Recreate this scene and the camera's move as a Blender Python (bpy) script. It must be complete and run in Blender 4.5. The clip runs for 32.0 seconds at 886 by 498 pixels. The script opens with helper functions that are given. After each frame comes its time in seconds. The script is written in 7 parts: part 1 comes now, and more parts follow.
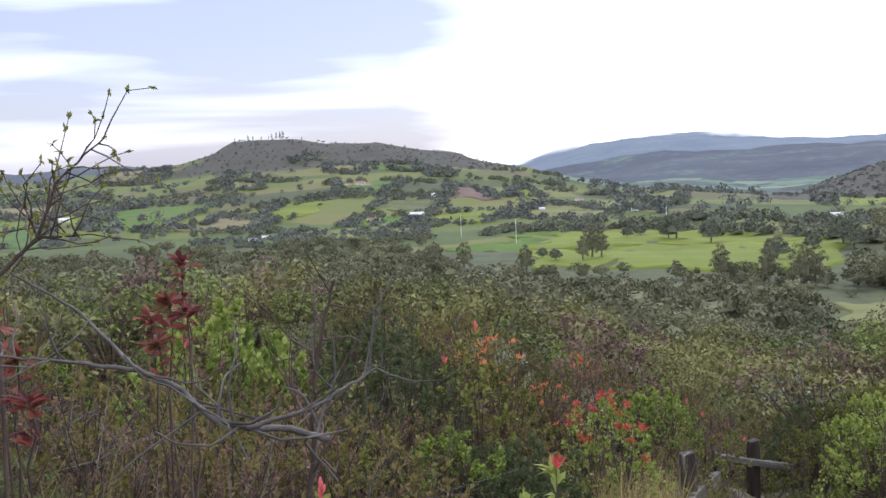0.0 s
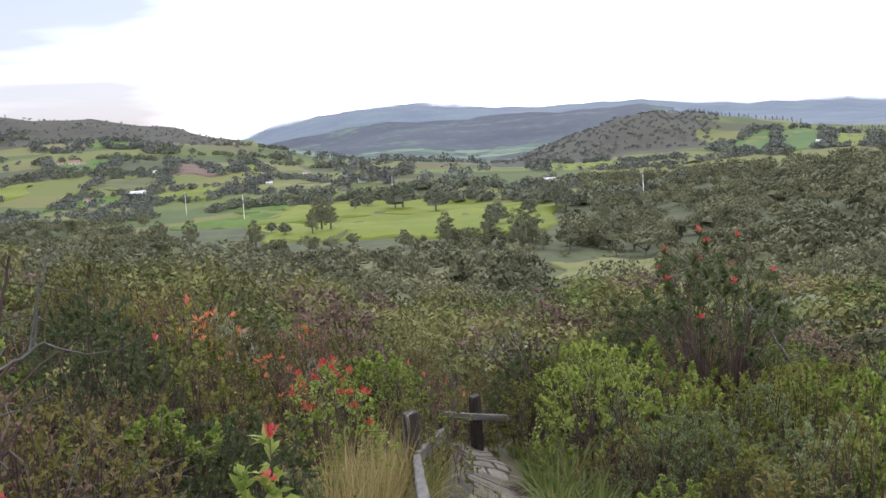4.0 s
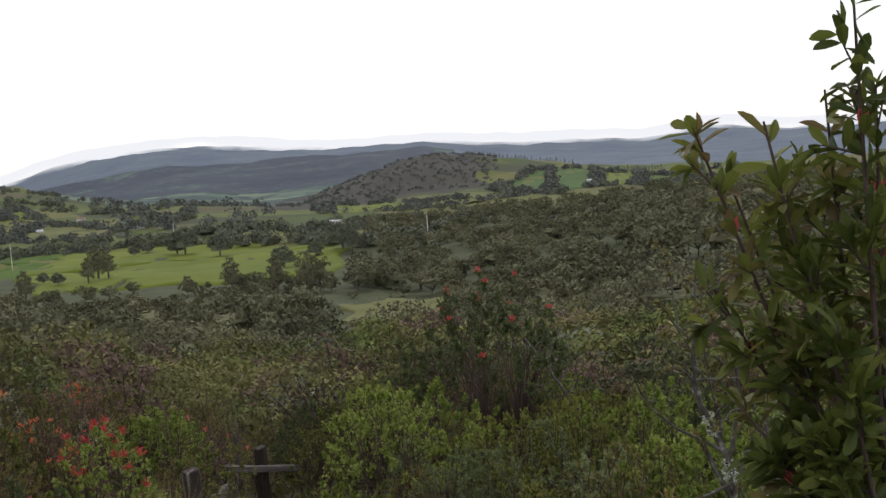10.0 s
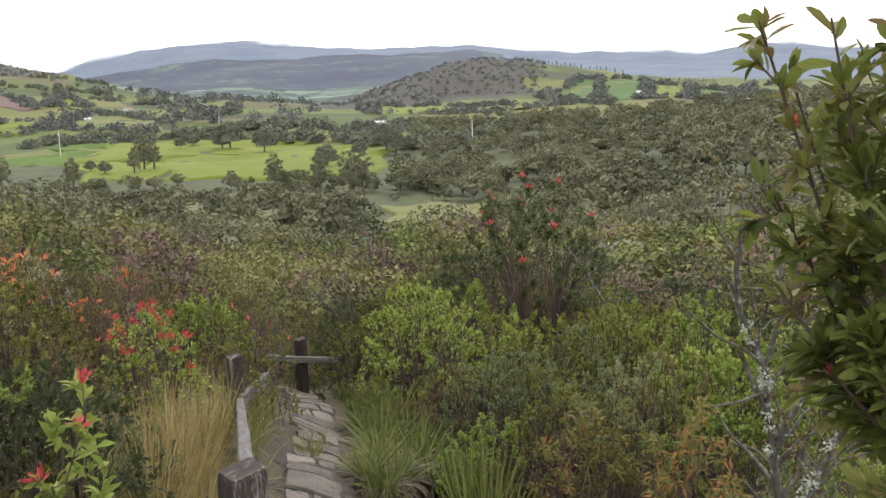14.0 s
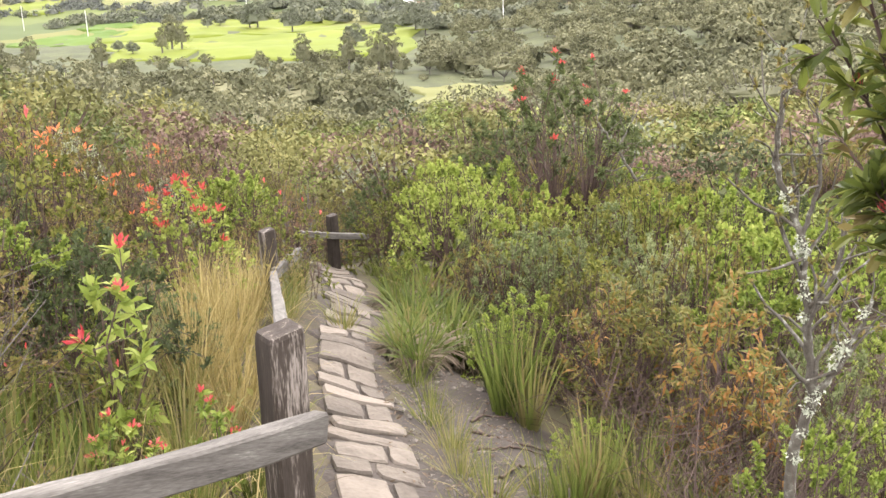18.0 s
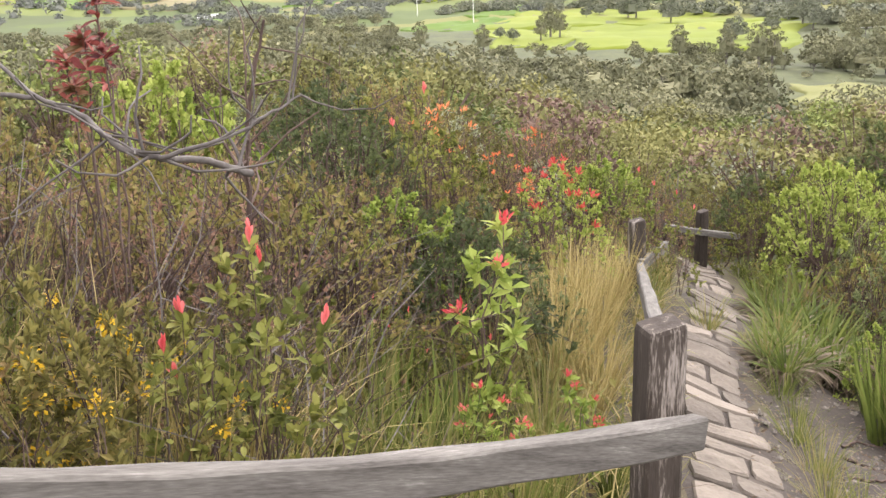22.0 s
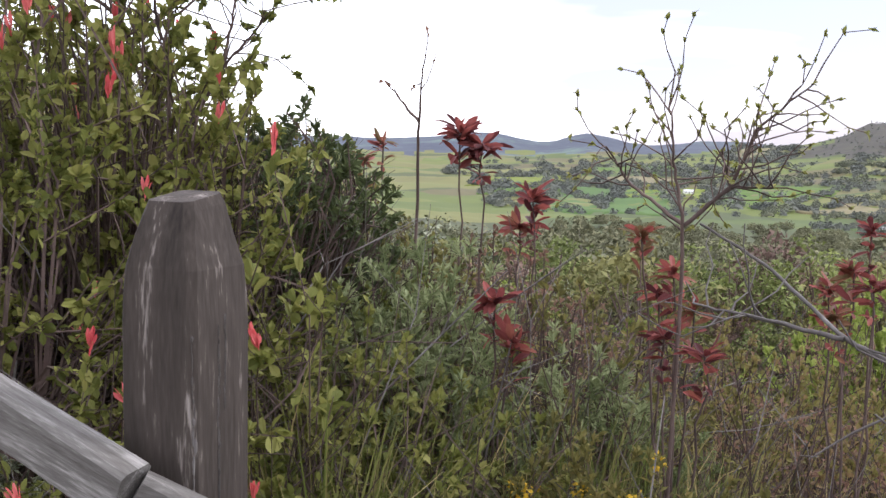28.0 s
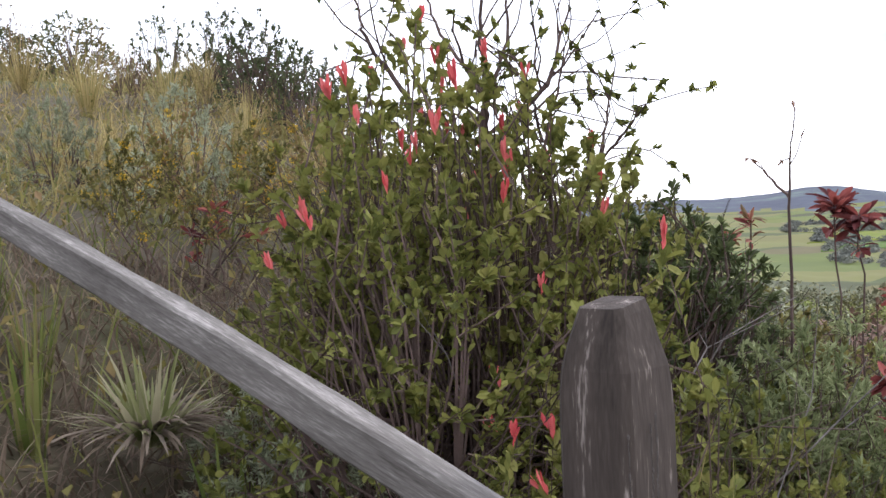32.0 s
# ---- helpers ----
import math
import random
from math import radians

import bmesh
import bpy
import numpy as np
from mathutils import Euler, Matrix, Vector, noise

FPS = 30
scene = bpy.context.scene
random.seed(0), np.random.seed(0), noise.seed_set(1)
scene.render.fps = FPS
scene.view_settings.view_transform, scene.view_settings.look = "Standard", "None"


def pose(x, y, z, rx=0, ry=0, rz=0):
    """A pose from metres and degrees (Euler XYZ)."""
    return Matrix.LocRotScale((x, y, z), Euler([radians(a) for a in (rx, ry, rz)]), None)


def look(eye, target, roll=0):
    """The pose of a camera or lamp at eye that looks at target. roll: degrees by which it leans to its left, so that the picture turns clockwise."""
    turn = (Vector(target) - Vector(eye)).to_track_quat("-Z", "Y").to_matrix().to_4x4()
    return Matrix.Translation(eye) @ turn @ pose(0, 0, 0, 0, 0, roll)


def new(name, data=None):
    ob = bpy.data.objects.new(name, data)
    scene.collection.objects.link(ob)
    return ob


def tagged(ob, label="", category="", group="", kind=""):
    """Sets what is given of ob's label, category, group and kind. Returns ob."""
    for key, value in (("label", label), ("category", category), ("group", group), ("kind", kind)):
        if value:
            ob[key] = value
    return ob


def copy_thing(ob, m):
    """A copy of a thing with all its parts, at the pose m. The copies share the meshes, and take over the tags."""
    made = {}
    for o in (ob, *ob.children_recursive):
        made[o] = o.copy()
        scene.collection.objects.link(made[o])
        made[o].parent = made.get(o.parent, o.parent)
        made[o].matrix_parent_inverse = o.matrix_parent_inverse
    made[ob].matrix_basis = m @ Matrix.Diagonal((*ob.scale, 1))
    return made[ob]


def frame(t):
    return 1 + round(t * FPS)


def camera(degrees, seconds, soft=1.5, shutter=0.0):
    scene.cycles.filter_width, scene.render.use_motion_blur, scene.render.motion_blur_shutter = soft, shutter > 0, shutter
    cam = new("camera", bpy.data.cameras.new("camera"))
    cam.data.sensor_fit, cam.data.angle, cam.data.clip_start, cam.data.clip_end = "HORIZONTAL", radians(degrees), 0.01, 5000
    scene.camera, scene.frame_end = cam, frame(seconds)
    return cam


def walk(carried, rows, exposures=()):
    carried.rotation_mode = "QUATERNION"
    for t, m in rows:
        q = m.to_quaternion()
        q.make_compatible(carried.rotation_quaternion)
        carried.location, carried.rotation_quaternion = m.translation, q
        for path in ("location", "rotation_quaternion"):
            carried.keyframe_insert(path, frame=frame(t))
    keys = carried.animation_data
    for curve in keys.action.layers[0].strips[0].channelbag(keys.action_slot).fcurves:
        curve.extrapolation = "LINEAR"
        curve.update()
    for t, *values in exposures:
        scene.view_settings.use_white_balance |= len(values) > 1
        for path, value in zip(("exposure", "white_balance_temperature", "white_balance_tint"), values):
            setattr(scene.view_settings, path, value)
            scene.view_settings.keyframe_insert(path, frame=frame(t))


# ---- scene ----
# ---- the camera and its walk ----
cam = camera(45.95, 32.0)
PATH = [
    (0.0, -0.001, 0.210, 0.053, 85.18, 2.34, -0.06),
    (0.5, 0.013, 0.225, 0.041, 85.12, 1.70, -1.93),
    (1.0, 0.017, 0.238, 0.036, 84.98, 1.81, -3.91),
    (1.5, 0.026, 0.247, 0.029, 84.73, 2.63, -5.88),
    (2.0, 0.043, 0.253, 0.018, 84.38, 3.25, -7.87),
    (2.5, 0.058, 0.261, 0.015, 84.02, 2.89, -9.72),
    (3.0, 0.065, 0.261, 0.012, 83.73, 2.85, -11.58),
    (3.5, 0.079, 0.257, 0.009, 83.33, 3.28, -13.48),
    (5.5, 0.099, 0.254, 0.012, 82.00, 3.06, -18.50),
    (6.0, 0.105, 0.257, 0.011, 81.66, 3.53, -20.09),
    (6.5, 0.120, 0.256, 0.016, 81.88, 4.48, -21.70),
    (7.0, 0.121, 0.257, 0.020, 83.08, 3.86, -22.72),
    (7.5, 0.122, 0.251, 0.024, 83.45, 3.43, -23.32),
    (8.0, 0.130, 0.257, 0.029, 84.02, 3.65, -24.03),
    (8.5, 0.133, 0.267, 0.025, 84.33, 4.17, -25.17),
    (9.0, 0.143, 0.259, 0.029, 84.50, 4.67, -26.37),
    (9.5, 0.141, 0.256, 0.030, 84.35, 4.19, -27.11),
    (10.0, 0.143, 0.256, 0.034, 84.54, 3.81, -26.73),
    (10.5, 0.136, 0.252, 0.032, 84.43, 3.47, -25.84),
    (11.0, 0.132, 0.258, 0.025, 84.36, 3.77, -24.59),
    (11.5, 0.126, 0.263, 0.023, 84.14, 4.07, -23.55),
    (12.0, 0.120, 0.269, 0.019, 83.98, 2.74, -23.18),
    (12.5, 0.117, 0.262, 0.022, 82.97, 1.52, -24.11),
    (13.0, 0.113, 0.253, 0.019, 81.87, 1.60, -24.21),
    (13.5, 0.111, 0.246, 0.014, 80.50, 1.74, -24.44),
    (14.0, 0.109, 0.232, 0.012, 79.47, 1.45, -24.11),
    (14.5, 0.107, 0.238, 0.005, 78.56, 1.33, -23.83),
    (16.5, 0.102, 0.235, -0.018, 75.34, 1.41, -22.76),
    (17.0, 0.101, 0.241, -0.025, 74.61, 1.51, -22.88),
    (17.5, 0.098, 0.246, -0.035, 73.85, 1.29, -22.68),
    (18.0, 0.097, 0.246, -0.043, 73.08, 1.61, -22.50),
    (18.5, 0.092, 0.232, -0.049, 72.40, 1.35, -21.77),
    (19.0, 0.085, 0.225, -0.058, 71.78, 1.87, -20.99),
    (19.5, 0.080, 0.219, -0.060, 72.16, 2.29, -20.01),
    (20.0, 0.076, 0.223, -0.062, 72.13, 3.13, -19.03),
    (20.5, 0.074, 0.237, -0.064, 72.66, 3.64, -18.16),
    (21.0, 0.065, 0.279, -0.075, 72.98, 2.41, -15.32),
    (21.5, 0.062, 0.309, -0.081, 73.12, 2.97, -10.73),
    (22.0, 0.036, 0.353, -0.074, 73.20, 1.93, -2.41),
    (22.5, 0.015, 0.387, -0.078, 73.30, 1.99, 4.94),
    (23.0, 0.002, 0.412, -0.077, 73.44, 2.54, 10.20),
    (23.5, -0.010, 0.427, -0.073, 74.16, 1.79, 16.85),
    (24.0, -0.028, 0.440, -0.065, 74.65, 3.04, 23.24),
    (24.5, -0.048, 0.432, -0.046, 75.55, 3.66, 26.50),
    (25.0, -0.083, 0.413, -0.026, 77.38, 3.72, 28.30),
    (25.5, -0.121, 0.397, -0.014, 79.49, 1.90, 29.35),
    (27.5, -0.204, 0.373, -0.011, 83.80, -0.59, 31.80),
    (28.0, -0.219, 0.356, -0.007, 84.31, -1.04, 33.24),
    (28.5, -0.221, 0.346, -0.002, 84.77, -0.81, 34.95),
    (29.0, -0.226, 0.324, 0.005, 85.29, -0.41, 37.22),
    (29.5, -0.227, 0.308, 0.011, 85.85, 0.11, 39.72),
    (30.0, -0.230, 0.290, 0.018, 86.33, -0.10, 42.33),
    (30.5, -0.238, 0.280, 0.024, 86.78, 0.02, 45.13),
    (31.0, -0.241, 0.271, 0.033, 87.19, 1.82, 47.80),
    (31.5, -0.241, 0.248, 0.057, 87.24, 2.99, 49.61),
    (32.0, -0.248, 0.220, 0.047, 88.29, 2.68, 51.14),
]
EXPOSURES = [(0, 0.12, 5800, 15), (3, 0.15, 5950, 14), (6, 0.35, 6250, 12), (8, -0.46, 6300, 12), (9, -0.94, 6350, 12), (10, -0.8, 6350, 12), (12, -0.24, 6400, 12), (14, 0.3, 6450, 13), (17, 1.48, 6750, 15), (19, 1.52, 6850, 15), (21, 1.48, 6800, 15), (22, 1.3, 6750, 16), (24, 1.6, 6600, 17), (25.5, 1.62, 6350, 18), (27.5, 0.62, 6050, 17), (28.5, 0.52, 6050, 17), (30.5, 0.32, 6000, 17), (32, 0.4, 6000, 17)]
walk(cam, [(t, pose(*row)) for t, *row in PATH], EXPOSURES)

# ---- world, sun ----
world = bpy.data.worlds.new("overcast_sky")
scene.world = world
world.use_nodes = True
wn, wl = world.node_tree.nodes, world.node_tree.links
wn.clear()
SUN_EL, SUN_AZ = 48.0, -35.0          # degrees above the horizon; bearing, left of +y positive
sky = wn.new("ShaderNodeTexSky")
sky.sky_type, sky.sun_disc = "NISHITA", False
sky.sun_elevation, sky.sun_rotation = radians(SUN_EL), radians(-SUN_AZ)
coord = wn.new("ShaderNodeTexCoord")
flat = wn.new("ShaderNodeMapping")
flat.inputs["Scale"].default_value = (0.9, 0.9, 10.0)
wl.new(coord.outputs["Generated"], flat.inputs["Vector"])
cloud = wn.new("ShaderNodeTexNoise")
cloud.inputs["Scale"].default_value, cloud.inputs["Detail"].default_value = 2.6, 5.0
cloud.inputs["Roughness"].default_value, cloud.inputs["Distortion"].default_value = 0.42, 0.25
wl.new(flat.outputs["Vector"], cloud.inputs["Vector"])
# the heavy cloud lies towards the left of the valley, the thin bright one over its end
side = wn.new("ShaderNodeVectorMath")
side.operation = "DOT_PRODUCT"
side.inputs[1].default_value = (-math.sin(radians(13.5)), math.cos(radians(13.5)), 0.08)
wl.new(coord.outputs["Generated"], side.inputs[0])
lean = wn.new("ShaderNodeMapRange")
lean.inputs["From Min"].default_value, lean.inputs["From Max"].default_value = 0.95, 0.984
wl.new(side.outputs["Value"], lean.inputs["Value"])
updown = wn.new("ShaderNodeSeparateXYZ")
wl.new(coord.outputs["Generated"], updown.inputs[0])
band = wn.new("ShaderNodeMapRange")
band.inputs["From Min"].default_value, band.inputs["From Max"].default_value = 0.24, 0.11
band.inputs["To Min"].default_value = 0.35
wl.new(updown.outputs["Z"], band.inputs["Value"])
where = wn.new("ShaderNodeMath")
where.operation = "MULTIPLY"
wl.new(lean.outputs["Result"], where.inputs[0])
wl.new(band.outputs["Result"], where.inputs[1])
bias = wn.new("ShaderNodeMath")
bias.operation = "MULTIPLY_ADD"
bias.inputs[1].default_value, bias.inputs[2].default_value = -0.46, 0.34
wl.new(where.outputs[0], bias.inputs[0])
addn = wn.new("ShaderNodeMath")
wl.new(cloud.outputs["Fac"], addn.inputs[0])
wl.new(bias.outputs[0], addn.inputs[1])
tone = wn.new("ShaderNodeValToRGB")
el = tone.color_ramp.elements
el[0].position, el[0].color = 0.37, (0.44, 0.425, 0.50, 1)
el[1].position, el[1].color = 0.60, (1.56, 1.56, 1.56, 1)
mid = el.new(0.48)
mid.color = (0.76, 0.745, 0.80, 1)
wl.new(addn.outputs["Value"], tone.inputs["Fac"])
sky_bg, cloud_bg, both = wn.new("ShaderNodeBackground"), wn.new("ShaderNodeBackground"), wn.new("ShaderNodeAddShader")
sky_bg.inputs["Strength"].default_value = 0.05
cloud_bg.inputs["Strength"].default_value = 0.95
wl.new(sky.outputs["Color"], sky_bg.inputs["Color"])
wl.new(tone.outputs["Color"], cloud_bg.inputs["Color"])
wl.new(sky_bg.outputs[0], both.inputs[0])
wl.new(cloud_bg.outputs[0], both.inputs[1])
world_out = wn.new("ShaderNodeOutputWorld")
wl.new(both.outputs[0], world_out.inputs["Surface"])

sun = new("sun", bpy.data.lights.new("sun", "SUN"))
sun.data.energy, sun.data.angle, sun.data.color = 1.3, radians(12), (1.0, 0.95, 0.86)
sa, se = radians(SUN_AZ), radians(SUN_EL)
sun.matrix_world = look((-math.sin(sa) * math.cos(se) * 50, math.cos(sa) * math.cos(se) * 50, math.sin(se) * 50), (0, 0, 0))


# ---- materials ----
def shade(name, colors, scale=3.0, rough=0.8, bump=0.0, bump_scale=None, island=0.0, thing=0.0, translucent=0.0, spec=0.3, detail=6.0, stretch=(1, 1, 1), pos=(0.3, 0.7), fine=0.25, cells=0.0):
    """Colours spread by two scales of noise; island and thing: share of the spread that goes by loose piece or by object."""
    m = bpy.data.materials.new(name)
    m.use_nodes = True
    n, l = m.node_tree.nodes, m.node_tree.links
    b = n["Principled BSDF"]
    tc = n.new("ShaderNodeTexCoord")
    mp = n.new("ShaderNodeMapping")
    mp.inputs["Scale"].default_value = stretch
    l.new(tc.outputs["Object"], mp.inputs["Vector"])
    a = n.new("ShaderNodeTexNoise")
    a.inputs["Scale"].default_value, a.inputs["Detail"].default_value = scale, detail
    l.new(mp.outputs["Vector"], a.inputs["Vector"])
    f = n.new("ShaderNodeTexNoise")
    f.inputs["Scale"].default_value, f.inputs["Detail"].default_value = scale * 9, 3
    l.new(mp.outputs["Vector"], f.inputs["Vector"])
    out = a.outputs["Fac"]

    def blend(x, y, w):
        mx = n.new("ShaderNodeMix")
        mx.inputs["Factor"].default_value = w
        l.new(x, mx.inputs["A"])
        l.new(y, mx.inputs["B"])
        return mx.outputs["Result"]

    out = blend(out, f.outputs["Fac"], fine)
    if cells:
        vo = n.new("ShaderNodeTexVoronoi")
        vo.inputs["Scale"].default_value = cells
        l.new(mp.outputs["Vector"], vo.inputs["Vector"])
        rgb = n.new("ShaderNodeSeparateColor")
        l.new(vo.outputs["Color"], rgb.inputs["Color"])
        out = blend(out, rgb.outputs["Red"], 0.6)
    if island:
        g = n.new("ShaderNodeNewGeometry")
        out = blend(out, g.outputs["Random Per Island"], island)
    if thing:
        o = n.new("ShaderNodeObjectInfo")
        out = blend(out, o.outputs["Random"], thing)
    r = n.new("ShaderNodeValToRGB")
    e = r.color_ramp.elements
    lo, hi = pos
    e[0].position, e[0].color = lo, (*colors[0], 1)
    e[1].position, e[1].color = hi, (*colors[-1], 1)
    for i, c in enumerate(colors[1:-1], 1):
        e.new(lo + (hi - lo) * i / (len(colors) - 1)).color = (*c, 1)
    l.new(out, r.inputs["Fac"])
    l.new(r.outputs["Color"], b.inputs["Base Color"])
    b.inputs["Roughness"].default_value = rough
    b.inputs["Specular IOR Level"].default_value = spec
    if bump:
        bp = n.new("ShaderNodeBump")
        bp.inputs["Strength"].default_value, bp.inputs["Distance"].default_value = 0.6, bump
        bn = n.new("ShaderNodeTexNoise")
        bn.inputs["Scale"].default_value, bn.inputs["Detail"].default_value = bump_scale or scale * 4, 6
        l.new(mp.outputs["Vector"], bn.inputs["Vector"])
        l.new(bn.outputs["Fac"], bp.inputs["Height"])
        l.new(bp.outputs["Normal"], b.inputs["Normal"])
    if translucent:
        t = n.new("ShaderNodeBsdfTranslucent")
        l.new(r.outputs["Color"], t.inputs["Color"])
        mix = n.new("ShaderNodeMixShader")
        mix.inputs["Fac"].default_value = translucent
        l.new(b.outputs[0], mix.inputs[1])
        l.new(t.outputs[0], mix.inputs[2])
        l.new(mix.outputs[0], n["Material Output"].inputs["Surface"])
    return m


def leafy(name, colors, rough=0.6, translucent=0.4, thing=0.3, spec=0.14):
    return shade(name, colors, scale=1.3, rough=rough, island=0.55, thing=thing, translucent=translucent, spec=spec, pos=(0.25, 0.75), fine=0.1)


SOIL = shade("soil_and_litter", [(0.035, 0.028, 0.018), (0.075, 0.062, 0.038), (0.06, 0.065, 0.03)], scale=0.9, rough=0.95, bump=0.03)
DIRT = shade("trodden_earth", [(0.030, 0.024, 0.021), (0.048, 0.039, 0.033), (0.078, 0.064, 0.053)], scale=2.8, rough=0.95, bump=0.012, bump_scale=30)
PASTURE = shade("hill_pasture", [(0.040, 0.044, 0.017), (0.052, 0.074, 0.014), (0.088, 0.108, 0.017), (0.114, 0.111, 0.029), (0.081, 0.067, 0.029)], scale=0.006, rough=0.95, pos=(0.2, 0.8), fine=0.15, cells=0.0085, stretch=(1, 1, 0.01))
UNDER = shade("rough_grass_cover", [(0.036, 0.040, 0.020), (0.056, 0.064, 0.026), (0.084, 0.092, 0.036)], scale=0.12, rough=0.95, bump=0.1, fine=0.35)
SCRUB = shade("dark_scrub", [(0.027, 0.023, 0.020), (0.041, 0.036, 0.027), (0.060, 0.058, 0.033)], scale=0.03, rough=0.95, fine=0.4)
# aerial haze is painted into the next three base colours as a blue-grey cast
HAZE = shade("haze_tinted_range", [(0.095, 0.118, 0.16), (0.112, 0.137, 0.175), (0.13, 0.16, 0.185), (0.20, 0.235, 0.225)], scale=0.006, rough=1.0, pos=(0.38, 0.74), fine=0.35, stretch=(1, 1, 0.01))
VALE = shade("haze_tinted_woods", [(0.042, 0.048, 0.07), (0.055, 0.065, 0.085), (0.10, 0.14, 0.11)], scale=0.004, rough=1.0, pos=(0.38, 0.68), fine=0.4)
LOWVALE = shade("haze_tinted_farmland", [(0.040, 0.056, 0.058), (0.056, 0.080, 0.074), (0.080, 0.118, 0.090), (0.15, 0.19, 0.13)], scale=0.006, rough=1.0, pos=(0.3, 0.8), fine=0.4, cells=0.012, stretch=(1, 1, 0.01))
F_BRIGHT = shade("bright_meadow", [(0.087, 0.112, 0.006), (0.111, 0.138, 0.010), (0.139, 0.160, 0.016)], scale=0.03, rough=0.95, pos=(0.35, 0.65))
F_GREEN = shade("deep_green_crop", [(0.044, 0.085, 0.008), (0.058, 0.103, 0.009), (0.076, 0.121, 0.013)], scale=0.02, rough=0.95)
F_DARK = shade("blue_green_crop", [(0.038, 0.079, 0.014), (0.050, 0.096, 0.016), (0.064, 0.110, 0.018)], scale=0.02, rough=0.95)
F_PALE = shade("dry_pasture", [(0.090, 0.102, 0.027), (0.119, 0.123, 0.036), (0.144, 0.141, 0.051)], scale=0.02, rough=0.95)
F_BROWN = shade("ploughed_field", [(0.085, 0.055, 0.045), (0.12, 0.075, 0.06), (0.14, 0.095, 0.07)], scale=0.03, rough=0.95)
F_OLIVE = shade("rough_olive_pasture", [(0.055, 0.064, 0.024), (0.074, 0.082, 0.030), (0.098, 0.100, 0.040)], scale=0.03, rough=0.95)
F_TAN = shade("stubble_field", [(0.112, 0.095, 0.045), (0.144, 0.123, 0.060), (0.158, 0.144, 0.072)], scale=0.03, rough=0.95)
WOODS = shade("grey_green_crowns", [(0.067, 0.068, 0.041), (0.114, 0.116, 0.067), (0.159, 0.154, 0.091), (0.210, 0.204, 0.116)], scale=0.13, rough=0.8, island=0.2, translucent=0.08, spec=0.08, fine=0.25, pos=(0.36, 0.64))
# these two crown tones carry distance haze in their colour: paler and bluer
WOODS2 = shade("dark_crowns", [(0.082, 0.089, 0.069), (0.131, 0.139, 0.098), (0.191, 0.193, 0.126)], scale=0.09, rough=0.8, island=0.2, translucent=0.08, spec=0.12, fine=0.3)
WOODS3 = shade("haze_tinted_crowns", [(0.085, 0.092, 0.087), (0.130, 0.136, 0.119), (0.180, 0.184, 0.141)], scale=0.05, rough=0.9, translucent=0.08, spec=0.05, fine=0.3)
BARK = shade("grey_bark", [(0.07, 0.06, 0.055), (0.13, 0.115, 0.105), (0.20, 0.18, 0.165)], scale=14, rough=0.9, bump=0.004, stretch=(1, 1, 0.3))
TWIG = shade("dark_twigs", [(0.040, 0.026, 0.022), (0.081, 0.054, 0.045), (0.144, 0.100, 0.085)], scale=9, rough=0.9, thing=0.2)
L_LICHEN = shade("lichen_tufts", [(0.28, 0.30, 0.23), (0.40, 0.42, 0.33), (0.54, 0.55, 0.45)], scale=60, rough=0.95)
LICHEN = shade("lichen_bark", [(0.05, 0.042, 0.036), (0.085, 0.075, 0.062), (0.12, 0.11, 0.09), (0.46, 0.47, 0.41)], scale=34, rough=0.95, bump=0.004)
DEADWOOD = shade("silver_grey_deadwood", [(0.045, 0.038, 0.035), (0.085, 0.074, 0.068), (0.16, 0.145, 0.135)], scale=14, rough=0.9)
TIMBER = shade("weathered_timber", [(0.038, 0.033, 0.029), (0.083, 0.075, 0.067), (0.13, 0.12, 0.108), (0.27, 0.252, 0.235)], scale=5, rough=0.85, bump=0.004, bump_scale=16, stretch=(0.8, 7, 7), thing=0.1, detail=10, fine=0.4)
POSTWOOD = shade("dark_post_timber", [(0.017, 0.012, 0.010), (0.029, 0.022, 0.017), (0.040, 0.031, 0.025), (0.055, 0.043, 0.035), (0.248, 0.215, 0.189)], scale=5, rough=0.88, bump=0.004, bump_scale=14, stretch=(5, 5, 0.6), thing=0.06, pos=(0.3, 0.65), detail=10, fine=0.35)
STONE = shade("path_stone", [(0.072, 0.060, 0.049), (0.125, 0.105, 0.086), (0.195, 0.165, 0.136)], scale=6, rough=0.92, bump=0.012, thing=0.35, fine=0.4)
PEBBLE = shade("pale_gravel", [(0.09, 0.078, 0.066), (0.14, 0.122, 0.104), (0.24, 0.215, 0.19)], scale=40, rough=0.9)
WHITE = shade("whitewash", [(0.62, 0.61, 0.58), (0.78, 0.77, 0.74)], scale=1, rough=0.8)
ROOF = shade("tin_roof", [(0.42, 0.42, 0.42), (0.60, 0.60, 0.61)], scale=1, rough=0.6)
TILE = shade("clay_roof", [(0.20, 0.11, 0.08), (0.30, 0.17, 0.12)], scale=2, rough=0.8)
GLASSY = shade("dark_opening", [(0.02, 0.02, 0.022), (0.04, 0.04, 0.045)], scale=2, rough=0.3)

